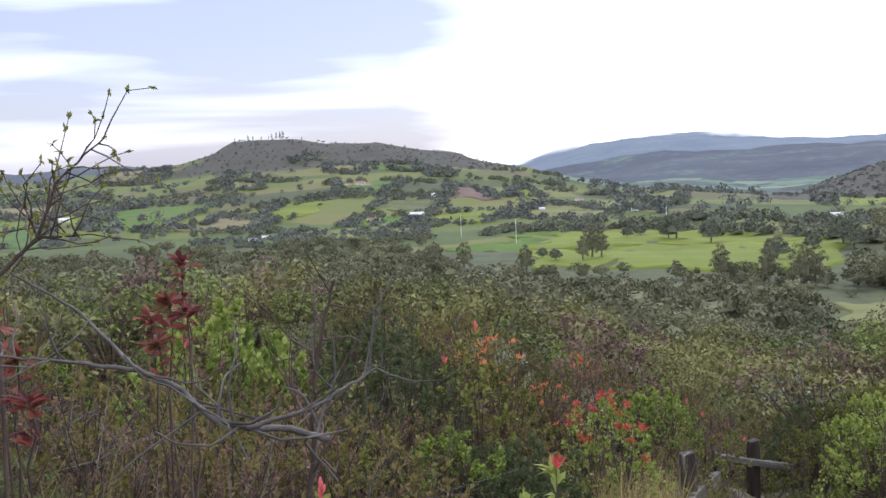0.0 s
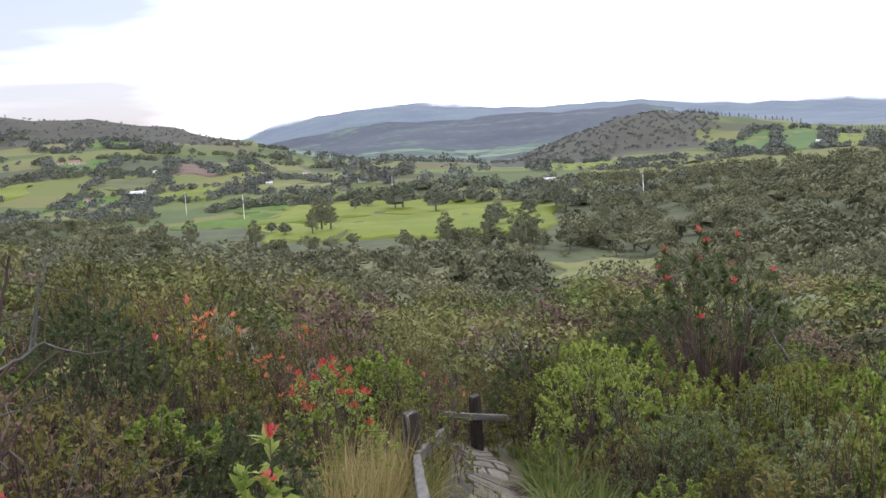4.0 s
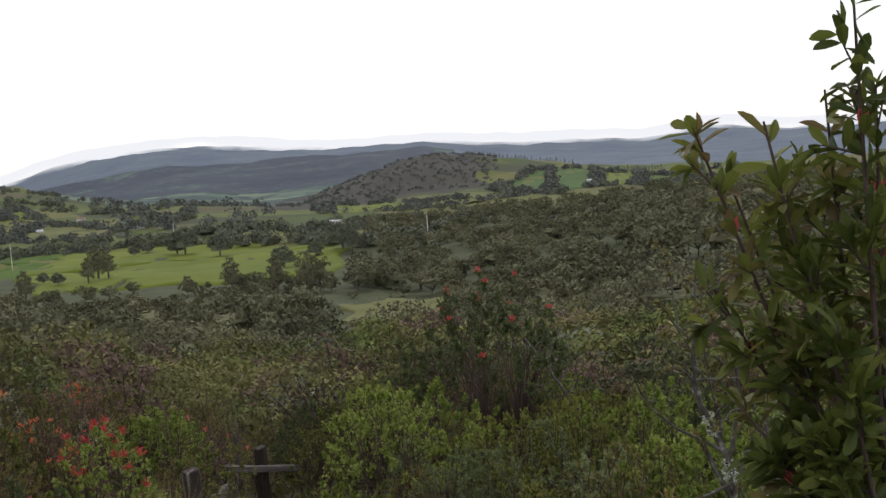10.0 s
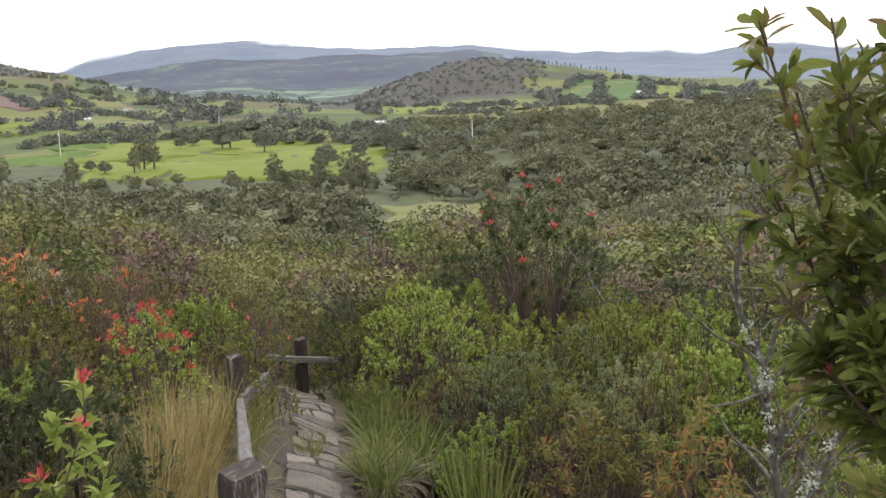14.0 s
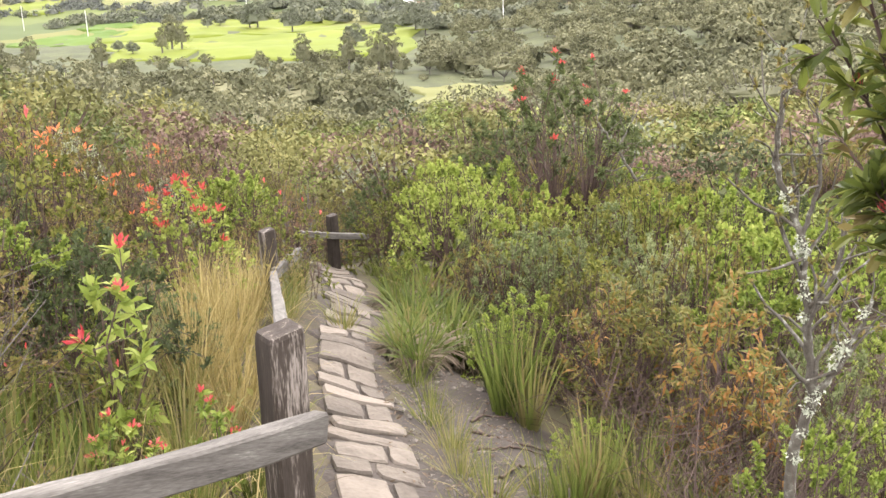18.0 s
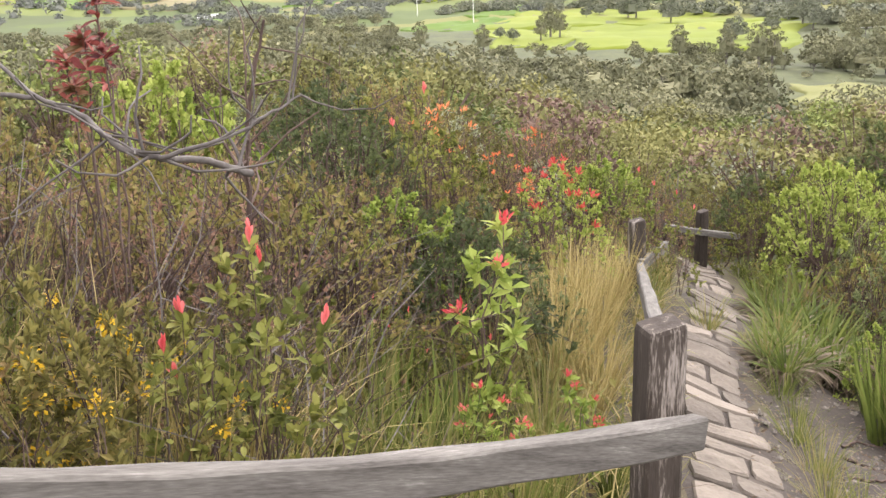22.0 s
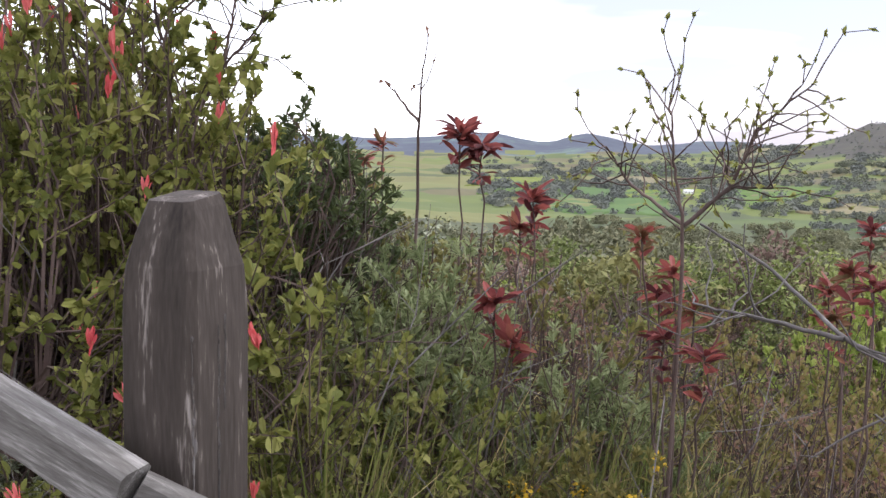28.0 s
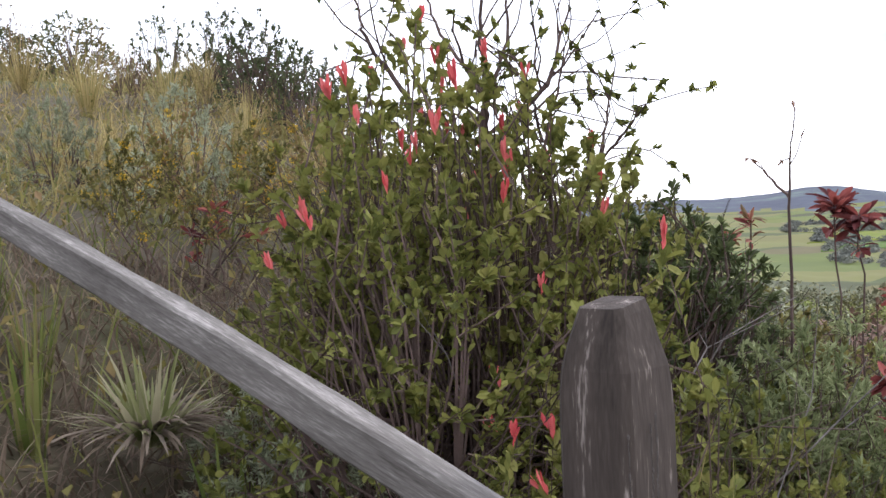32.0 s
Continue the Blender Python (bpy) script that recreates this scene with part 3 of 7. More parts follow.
PLOTS = []


def field(corners, mat, label, lift=0.35):
    """A draped four-cornered plot; corners as (bearing, distance), in order round it."""
    PLOTS.append(corners)
    c = [np.array(spot(*k)) for k in corners]
    n, m = 24, 16
    steps_u, steps_v = np.concatenate([[0], np.linspace(0.012, 0.988, n - 2), [1]]), np.concatenate([[0], np.linspace(0.015, 0.985, m - 2), [1]])
    u, v = np.meshgrid(steps_u, steps_v)
    p = (c[0] * ((1 - u) * (1 - v))[..., None] + c[1] * (u * (1 - v))[..., None] + c[2] * (u * v)[..., None] + c[3] * ((1 - u) * v)[..., None])
    far_off = np.hypot(p[..., 0], p[..., 1]).mean()
    x = p[..., 0] + 0.008 * far_off * np.sin(v * 9 + far_off) * np.clip((abs(u - 0.5) - 0.3) * 5, 0, 1)
    y = p[..., 1] + 0.012 * far_off * np.sin(u * 11 + far_off) * np.clip((abs(v - 0.5) - 0.3) * 5, 0, 1)
    i = np.arange(n * m).reshape(m, n)
    q = np.stack([i[:-1, :-1], i[:-1, 1:], i[1:, 1:], i[1:, :-1]], -1).reshape(-1, 4)
    rim = np.zeros((m, n))
    rim[0], rim[-1], rim[:, 0], rim[:, -1] = 1, 1, 1, 1
    s = Shape().add(np.stack([x, y, land(x, y) + lift - rim * (0.4 + 0.005 * far_off)], -1).reshape(-1, 3), q)
    return tagged(part("field", s, mat, smooth=True), label, "field", "valley fields", "structure")


# ---- valley fields ----
field([(-9.0, 238), (-20.2, 228), (-21.6, 320), (-8.5, 320)], F_BRIGHT, "bright yellow-green meadow with scattered trees")
field([(-5.3, 250), (-9.0, 236), (-9.2, 318), (-4.0, 318)], F_BRIGHT, "bright yellow-green meadow corner below a hedge")
field([(-4.0, 322), (-21.0, 322), (-13.0, 400), (-6.5, 404)], F_BRIGHT, "bright meadow rising to a tree line")
field([(0.6, 335), (-3.9, 322), (-6.0, 366), (-2.2, 366)], F_GREEN, "deep green strip beside the meadow")
field([(-20.8, 137), (-26.3, 146), (-26.3, 167), (-20.8, 164)], F_PALE, "small dry yellow-green clearing in the woods")
field([(-0.2, 188), (-2.9, 188), (-2.9, 232), (-0.2, 224)], F_BRIGHT, "small bright clearing in the woods")
field([(19.1, 678), (16.0, 633), (11.5, 906), (17.5, 888)], F_GREEN, "vivid green crop field on the valley side")
field([(14.4, 620), (10.6, 573), (9.2, 672), (11.8, 713)], F_TAN, "pale straw-coloured strip on the valley side")
field([(10.6, 608), (7.6, 685), (5.5, 828), (9.0, 796)], F_BRIGHT, "bright hillock pasture between hedges")
field([(13.6, 442), (9.1, 400), (8.0, 437), (10.6, 493)], F_GREEN, "low green strip field beside the road")
field([(9.0, 446), (5.0, 446), (3.8, 479), (8.5, 513)], F_PALE, "pale strip field by the farm road")
field([(5.7, 897), (3.2, 862), (1.8, 1106), (5.8, 1052)], F_GREEN, "green field below farm buildings")
field([(6.3, 1350), (4.8, 1246), (3.6, 1476), (6.1, 1521)], F_TAN, "tan upland field")
field([(3.5, 1323), (1.3, 1246), (1.2, 1447), (3.1, 1476)], F_GREEN, "green upland field")
field([(-0.2, 780), (-3.0, 757), (-1.9, 906), (-0.4, 962)], F_BROWN, "ploughed red-brown field")
field([(0.8, 1140), (-0.5, 1151), (-0.5, 1259), (0.8, 1271)], F_BRIGHT, "small bright upland field")
field([(4.1, 699), (0.5, 672), (-0.0, 757), (3.2, 788)], F_OLIVE, "dull olive pasture")
field([(5.8, 573), (1.7, 567), (1.0, 639), (4.1, 652)], F_GREEN, "green field by white farmhouses")
field([(2.1, 573), (-2.7, 534), (-3.6, 646), (0.7, 646)], F_BRIGHT, "yellow-green field beside a hedge")
field([(3.6, 464), (1.7, 438), (1.2, 524), (3.3, 513)], F_PALE, "pale rounded pasture")
field([(18.2, 1748), (16.4, 1536), (14.8, 1874), (17.2, 2628)], F_TAN, "tan field on the far slope")
field([(16.3, 1536), (15.3, 1506), (14.5, 1837), (15.4, 1912)], F_PALE, "pale pasture on the far slope")
field([(19.1, 1390), (17.6, 1095), (17.5, 1234), (19.1, 1349)], F_GREEN, "narrow green field on the far slope")
field([(11.7, 1106), (9.8, 1063), (10.2, 1350), (11.5, 1350)], F_PALE, "pale pasture dotted with bushes")
field([(8.1, 1614), (6.5, 1663), (6.6, 1748), (7.4, 1748)], F_OLIVE, "rough green clearing on the hill")
field([(-3.8, 534), (-7.8, 479), (-9.4, 562), (-5.6, 713)], F_PALE, "pale domed pasture")
field([(-3.8, 750), (-5.4, 773), (-4.9, 871), (-3.9, 897)], F_BRIGHT, "bright pasture on the hill foot")
field([(-9.8, 772), (-12.7, 633), (-12.8, 933), (-10.5, 971)], F_PALE, "rounded pale pasture")
field([(-3.8, 369), (-7.2, 400), (-6.9, 420), (-3.8, 433)], F_GREEN, "deep green cropped field")
field([(-19.4, 412), (-21.9, 396), (-21.8, 474), (-19.9, 488)], F_BRIGHT, "bright paddock in front of a farmhouse")
field([(-29.2, 897), (-32.5, 699), (-32.5, 1271), (-31.5, 1186)], F_DARK, "blue-green crop field on a rounded hill")
field([(-32.5, 699), (-34.9, 765), (-34.9, 1271), (-32.5, 1271)], F_DARK, "blue-green crop field beside a grass field")
field([(-35.0, 750), (-37.0, 750), (-37.2, 1031), (-35.0, 1151)], F_BRIGHT, "grass field on a rounded hill")
field([(-37.2, 699), (-39.4, 639), (-40.0, 804), (-37.3, 1031)], F_GREEN, "green field below a conifer row")
field([(-40.0, 692), (-42.8, 567), (-42.8, 1021), (-40.3, 1021)], F_GREEN, "bright green field along a farm track")
field([(-20.0, 602), (-24.5, 626), (-25.1, 765), (-20.0, 971)], F_BRIGHT, "yellow-green strip below the hill")
field([(-24.5, 626), (-28.6, 672), (-31.5, 728), (-26.5, 757)], F_PALE, "pale pasture below the hill")
field([(28.5, 520), (20.5, 520), (20.8, 800), (27.0, 880)], F_DARK, "blue-green field in the side valley")

for b0, b1, d0, d1, mat, look_ in ((30.5, 24.5, 560, 700, F_PALE, "pale pasture in the side valley"), (24, 18.5, 700, 860, F_BRIGHT, "yellow-green pasture in the side valley"), (31, 26, 720, 860, F_GREEN, "green field in the side valley"),
                                   (25, 19.5, 900, 1120, F_TAN, "tan field in the side valley"), (31.5, 26, 900, 1150, F_BRIGHT, "bright field in the side valley"), 
                                   (26, 20, 1180, 1500, F_GREEN, "green field far up the side valley"), (33, 27, 1200, 1500, F_PALE, "pale field far up the side valley")):
    field([(b0, d0), (b1, d0 * 1.02), (b1 + 0.6, d1), (b0 - 0.5, d1 * 0.98)], mat, look_)

# no trees stand inside these (bearing from, to, distance from, to)
OPEN = [(-22, -4, 228, 410), (-26.8, -20.4, 100, 172), (-3, 0, 186, 234), (-9, 1, 318, 405), (-22.5, -19.3, 338, 400), (-45, -30, 400, 900)]


# ---- woods ----
def crown_shape(n, height, width, clumps, leaf, limbs=True, low=0.55, loose=0.45, inside=True):
    """A crown of leafy heads on spreading limbs: low is the height at which the outermost heads hang, as a share of the whole."""
    s = Shape()
    u = (np.arange(clumps) + rng.uniform(0.2, 0.8, clumps)) / clumps
    a = np.arange(clumps) * 2.4 + rng.uniform(-0.5, 0.5, clumps)
    up_ = 1 - u
    rad = np.sqrt(1 - up_ ** 2) * 0.42 * width * rng.uniform(0.75, 1.15, clumps)
    z = height * (low + (0.88 - low) * up_ + rng.normal(0, 0.05, clumps))
    c = np.stack([rad * np.cos(a), rad * np.sin(a), z], 1)
    size = rng.uniform(0.6, 1.2, clumps) * 0.62 / math.sqrt(clumps) * width
    if limbs:
        segs = [(0, 0, -0.08, 0.02, 0.01, 0.28 * height, 0.028 * height, 0.02 * height)]
        segs += [(0.02, 0.01, 0.24 * height, *q, 0.013 * height, 0.004 * height) for q in c]
        tubes(s, segs, 3, 1)
    if inside:
        # the shaded inside: a lumpy dome under the heads
        ring, rise = np.arange(9) * 2 * np.pi / 9, np.array([0.0, 0.45, 0.8, 0.97])
        lump = rng.uniform(0.8, 1.15, (4, 9))
        gx_, gy_ = 0.33 * width * np.sqrt(1 - rise ** 2)[:, None] * np.cos(ring) * lump, 0.33 * width * np.sqrt(1 - rise ** 2)[:, None] * np.sin(ring) * lump
        gz_ = height * (low - 0.08 + (0.78 - low) * rise[:, None] * lump)
        q = np.arange(27).reshape(3, 9)
        nxt = np.roll(q, -1, 1)
        s.add(np.stack([gx_, gy_, gz_], -1).reshape(-1, 3), np.stack([q, nxt, nxt + 9, q + 9], -1).reshape(-1, 4), 0)
    pick = rng.integers(0, clumps, n)
    d = unit(rng.normal(size=(n, 3)) + [0, 0, 0.55])
    p = c[pick] + d * (size[pick] * np.where(rng.uniform(size=n) < 0.25, rng.uniform(0.2, 0.6, n), rng.uniform(0.75, 1.12, n)))[:, None] * [1.1, 1.1, 0.8]
    face = unit(d + rng.normal(size=(n, 3)) * loose)
    along = unit(np.cross(face, rng.normal(size=(n, 3))))
    across = np.cross(face, along)
    w, h = (leaf * rng.uniform(0.5, 1.15, n))[:, None], (leaf * rng.uniform(0.4, 0.8, n))[:, None]
    v = np.stack([p - along * w * 1.2, p - across * h * 1.2 + face * h * 0.25, p + along * w * rng.uniform(0.4, 1.2, (n, 1)) + across * h * 1.3], 1)
    s.add(v.reshape(-1, 3), np.arange(n)[:, None] * 3 + np.array([[0, 1, 2]]), 0)
    return s


def scatter_mesh(name, protos, place, label, mats, category="woods"):
    """One joined sheet of growth: place is rows of (x, y, z, turn, scale, which)."""
    out = Shape()
    for k, proto in enumerate(protos):
        rows = place[place[:, 5] == k]
        if not len(rows):
            continue
        ca_, sa_ = np.cos(rows[:, 3])[:, None], np.sin(rows[:, 3])[:, None]
        for v, f, m in zip(proto.v, proto.f, proto.m):
            base = f.min()
            vx = (v[None, :, 0] * ca_ - v[None, :, 1] * sa_) * rows[:, 4:5] + rows[:, 0:1]
            vy = (v[None, :, 0] * sa_ + v[None, :, 1] * ca_) * rows[:, 4:5] + rows[:, 1:2]
            vz = v[None, :, 2] * rows[:, 4:5] + rows[:, 2:3]
            fs = (f - base)[None] + (np.arange(len(rows)) * len(v))[:, None, None]
            out.add(np.stack([vx, vy, vz], -1).reshape(-1, 3), fs.reshape(-1, f.shape[1]), int(m[0]))
    return tagged(part(name, out, mats), label, category, kind="stuff")


def sow(n, a0, a1, r0, r1, size, protos, power=1.0):
    """Random places, even over the area, out of the clearings."""
    a = rng.uniform(a0, a1, n)
    r = (rng.uniform(0, 1, n) * (r1 ** (2 * power) - r0 ** (2 * power)) + r0 ** (2 * power)) ** (0.5 / power)
    keep = np.ones(n, bool)
    for b0, b1, d0, d1 in OPEN:
        keep &= ~((a > b0) & (a < b1) & (r > d0) & (r < d1))
    a, r = a[keep], r[keep]
    x, y = -r * np.sin(np.radians(a)), r * np.cos(np.radians(a))
    big = rng.uniform(*size, len(a)) * np.where((r > 165) & (r < 235) & (a > -21.5) & (a < -3.5), 0.62, 1.0) * np.where((r > 66) & (r < 112) & (a > -27.5) & (a < -19.8), 0.4, 1.0)
    return np.stack([x, y, land(x, y) - 0.15, rng.uniform(0, 6.28, len(a)), big, rng.integers(0, protos, len(a))], 1)


tree_near = [crown_shape(640, 0.9, 1.15, 17, 0.031, low=lo) for lo in (0.5, 0.62, 0.4, 0.7)]
tree_far = [crown_shape(400, 0.8, wd, 13, 0.053, low=lo) for lo, wd in ((0.35, 0.95), (0.5, 1.1), (0.3, 0.8), (0.6, 1.2))]
tree_line = [crown_shape(170, 0.8, wd, 8, 0.115, False, lo) for lo, wd in ((0.2, 1.2), (0.3, 1.4), (0.15, 1.0), (0.35, 1.5))]
scatter_mesh("woodland", tree_near, np.concatenate([sow(430, -56, 36, 44, 95, (1.8, 4.6), 4), sow(90, 36, 50, 45, 90, (1.8, 3.2), 4)]),
             "grey-green cloud-forest scrub covering the lower slope", [WOODS, BARK])
scatter_mesh("woodland", tree_far, np.concatenate([sow(860, -56, 28, 90, 232, (2.8, 6.6), 4), sow(360, -56, -22.5, 230, 430, (3.6, 7), 4),
             sow(270, 0, 27, 230, 375, (3.5, 6.0), 4)]), "dense grey-green woods below the hillside", [WOODS, BARK])
# tree lines and copses of the valley
lines = [(-4.2, 408, -10.5, 412, 34, 7), (-20.5, 332, -9.5, 415, 26, 9), (-21.5, 405, -12.5, 470, 30, 8), (-1, 420, -9, 470, 26, 7), (-22, 300, -29, 330, 40, 8),
         (9.5, 390, 1, 415, 34, 6), (14, 560, 7, 560, 26, 7), (16, 590, 10.5, 760, 26, 8), (10.5, 760, 5.0, 880, 40, 9), (5.5, 830, -0.5, 800, 40, 9), (21, 910, 11, 960, 46, 10),
         (4.5, 530, -1, 530, 22, 6), (4.9, 660, -0.5, 640, 22, 7), (-3, 960, -9.5, 900, 30, 9), (-9.5, 560, -13, 640, 26, 7), (-0.5, 1050, 6.5, 1060, 34, 10), (0.5, 1160, -7, 1080, 34, 10),
         (8, 1150, 12.5, 1250, 40, 11), (-2.5, 1500, -8, 1350, 30, 10), (17, 1060, 12, 1140, 26, 10), (28, 900, 18, 900, 30, 9), (-26, 480, -20, 500, 30, 7), (-31, 480, -26, 640, 28, 6)]
rows = []
for a0, d0, a1, d1, n, s in lines:
    n = int(n * 0.6)
    u = np.sort(rng.uniform(0, 1, n * 2))
    a, r = a0 + (a1 - a0) * u + rng.normal(0, 0.12, n * 2), d0 + (d1 - d0) * u + rng.normal(0, d0 * 0.014, n * 2)
    x, y = -r * np.sin(np.radians(a)), r * np.cos(np.radians(a))
    rows.append(np.stack([x, y, land(x, y) - 0.3, rng.uniform(0, 6.28, n * 2), s * rng.uniform(0.35, 0.75, n * 2), rng.integers(0, 4, n * 2)], 1))
scatter_mesh("hedgerow_trees", tree_line, np.concatenate(rows), "dark hedgerow trees between the valley fields", [WOODS2, BARK], "hedge")
# low hedges along the borders of the farther plots
rows = []
for plot in PLOTS:
    for k in range(4):
        (a0, d0), (a1, d1) = plot[k], plot[(k + 1) % 4]
        if min(d0, d1) < 390 or rng.uniform() < 0.12:
            continue
        (x0, y0), (x1, y1) = spot(a0, d0), spot(a1, d1)
        n = int(min(60, math.hypot(x1 - x0, y1 - y0) / 3.6))
        u = rng.uniform(0, 1, n)
        u = u[np.sin(u * 9 + a0) > -0.85]
        x, y = x0 + (x1 - x0) * u + rng.normal(0, 2.5, len(u)), y0 + (y1 - y0) * u + rng.normal(0, 2.5, len(u))
        rows.append(np.stack([x, y, land(x, y) - 0.3, u * 6.28, 0.0030 * d0 * rng.uniform(0.6, 1.5, len(u)) + 1.4, rng.integers(0, 4, len(u))], 1))
hedges = np.concatenate(rows)
clump = [crown_shape(46, 0.9, 1.5, 4, 0.21, False, lo) for lo in (0.2, 0.3, 0.4, 0.25)]
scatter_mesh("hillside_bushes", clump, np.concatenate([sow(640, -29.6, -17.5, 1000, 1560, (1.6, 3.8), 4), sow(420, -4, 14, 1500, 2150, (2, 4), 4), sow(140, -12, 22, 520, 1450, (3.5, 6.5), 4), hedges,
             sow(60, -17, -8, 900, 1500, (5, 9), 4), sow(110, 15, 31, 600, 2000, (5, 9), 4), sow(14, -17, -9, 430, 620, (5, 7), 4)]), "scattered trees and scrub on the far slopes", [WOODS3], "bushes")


# ---- single trees in the meadows ----
def meadow_tree(height, width, mat, label):
    root = new("tree")
    s = Shape()
    tubes(s, [(0, 0, -0.3, 0.1, 0, 0.3 * height, 0.035 * height, 0.028 * height)] + [(0.1, 0, 0.28 * height, width * 0.3 * math.cos(a), width * 0.3 * math.sin(a), height * 0.66, 0.02 * height, 0.006 * height) for a in (0.3, 1.7, 2.9, 4.2, 5.4)], 6)
    part("trunk", s, BARK, root)
    c = crown_shape(1500, height, width, 24, 0.034 * width, False, 0.36)
    part("crown", c, mat, root)
    return tagged(root, label, "tree", "meadow trees")


oak = meadow_tree(7.5, 9.0, WOODS2, "round-crowned dark tree standing in a meadow")
oak.matrix_basis = Matrix.Translation(on_land(-14.3, 328))
tall = meadow_tree(9.5, 6.0, WOODS, "tall ragged grey-green tree at a meadow edge")
tall.matrix_basis = Matrix.Translation(on_land(-8.0, 275))
for b, d, k in ((-12.5, 345, 1.2), (-12.1, 352, 0.9), (-10.6, 372, 0.55), (-9.9, 352, 0.5), (-6.0, 268, 0.45), (-5.3, 275, 0.4), (-19.4, 290, 0.6), (-17.6, 262, 0.8), (-2.0, 203, 0.55), (-33.0, 620, 0.9), (-21.4, 290, 0.9), (-20.9, 300, 1.1)):
    copy_thing(oak, Matrix.Translation(on_land(b, d)) @ Matrix.Rotation(b * 5, 4, "Z") @ Matrix.Scale(k, 4))
for b, d, k in ((-8.5, 268, 0.8), (-7.5, 262, 0.7), (-1.0, 245, 0.8), (0.6, 262, 0.7), (-4.4, 232, 0.75), (-14.8, 214, 0.8), (-17.2, 205, 0.8), (-18.8, 190, 0.85), (-19.5, 196, 0.8), (-23, 190, 0.6), (-25, 186, 0.6)):
    copy_thing(tall, Matrix.Translation(on_land(b, d)) @ Matrix.Rotation(b * 3, 4, "Z") @ Matrix.Scale(k, 4))


def conifer():
    root = new("conifer")
    s = Shape()
    tubes(s, [(0, 0, -0.5, 0, 0, 11, 0.3, 0.05)], 5)
    part("trunk", s, BARK, root)
    c = Shape()
    n = 300
    h = rng.uniform(0.12, 1, n)
    a = rng.uniform(0, 6.28, n)
    w = (1 - h) * 1.9 * rng.uniform(0.5, 1.1, n) + 0.15
    p = np.stack([np.cos(a) * w, np.sin(a) * w, h * 12], 1)
    leaves(c, p, np.stack([np.cos(a), np.sin(a), rng.uniform(-0.4, 0.5, n)], 1), 1.0, 0.6, simple=True)
    part("crown", c, WOODS2, root)
    return tagged(root, "slim dark conifer on the hill crest", "tree", "crest conifers")


pine = conifer()
pine.matrix_basis = Matrix.Translation(on_land(8.7, 2180)) @ Matrix.Scale(1.2, 4)
for b, k in ((8.55, 1.6), (8.9, 1.3), (9.15, 1.0), (9.7, 0.9), (10.15, 1.0), (10.4, 1.2), (7.55, 0.8), (9.3, 0.7), (11.1, 0.7)):
    copy_thing(pine, Matrix.Translation(on_land(b, 2180)) @ Matrix.Scale(k * 0.7, 4))
for i in range(34):
    b = -28.0 - i * 0.17 + 0.1 * math.sin(i * 7)
    copy_thing(pine, Matrix.Translation(on_land(b, 1500)) @ Matrix.Scale(0.42 + 0.12 * math.sin(i * 3.1), 4))
for i in range(22):
    b = -35.2 - i * 0.16
    copy_thing(pine, Matrix.Translation(on_land(b, 1180)) @ Matrix.Scale(0.32 + 0.08 * math.sin(i * 2.3), 4))


# ---- farmhouses ----
def house(w, d, h, roof_mat, label):
    root = new("farmhouse")
    s = Shape()
    x, y = w / 2, d / 2
    s.add([(-x, -y, -1), (x, -y, -1), (x, y, -1), (-x, y, -1), (-x, -y, h), (x, -y, h), (x, y, h), (-x, y, h), (-x, 0, h + d * 0.26), (x, 0, h + d * 0.26)],
          [[0, 1, 5, 4], [1, 2, 6, 5], [2, 3, 7, 6], [3, 0, 4, 7]])
    s.add([(-x, -y, h), (-x, y, h), (-x, 0, h + d * 0.26), (x, -y, h), (x, y, h), (x, 0, h + d * 0.26)], [[0, 2, 1], [3, 4, 5]])
    part("wall", s, WHITE, root)
    for sgn in (-1, 1):
        r = Shape()
        e, t = 0.5, 0.12
        a, b = np.array([0, 0, h + d * 0.26 + 0.02]), np.array([0, sgn * (y + e), h - 0.26 * e * 2])
        vs = []
        for p in (a, b):
            for xx in (-x - e, x + e):
                vs += [(xx, p[1], p[2]), (xx, p[1], p[2] + t)]
        r.add(vs, [[0, 1, 3, 2], [4, 6, 7, 5], [0, 4, 5, 1], [2, 3, 7, 6], [1, 5, 7, 3], [0, 2, 6, 4]])
        part("roof", r, roof_mat, root)
    for k in range(3):
        q = Shape()
        cx, ww, z0, z1 = -x + w * (k + 0.5) / 3, 0.5, (0 if k == 1 else 0.9), 2.0
        q.add([(cx - ww, -y - 0.05, z0), (cx + ww, -y - 0.05, z0), (cx + ww, -y - 0.05, z1), (cx - ww, -y - 0.05, z1), (cx - ww, -y + 0.05, z0), (cx + ww, -y + 0.05, z0), (cx + ww, -y + 0.05, z1), (cx - ww, -y + 0.05, z1)],
              [[0, 1, 2, 3], [1, 5, 6, 2], [4, 0, 3, 7], [3, 2, 6, 7], [0, 4, 5, 1]])
        part("door" if k == 1 else "window", q, GLASSY, root)
    return tagged(root, label, "house", "valley farmhouses")


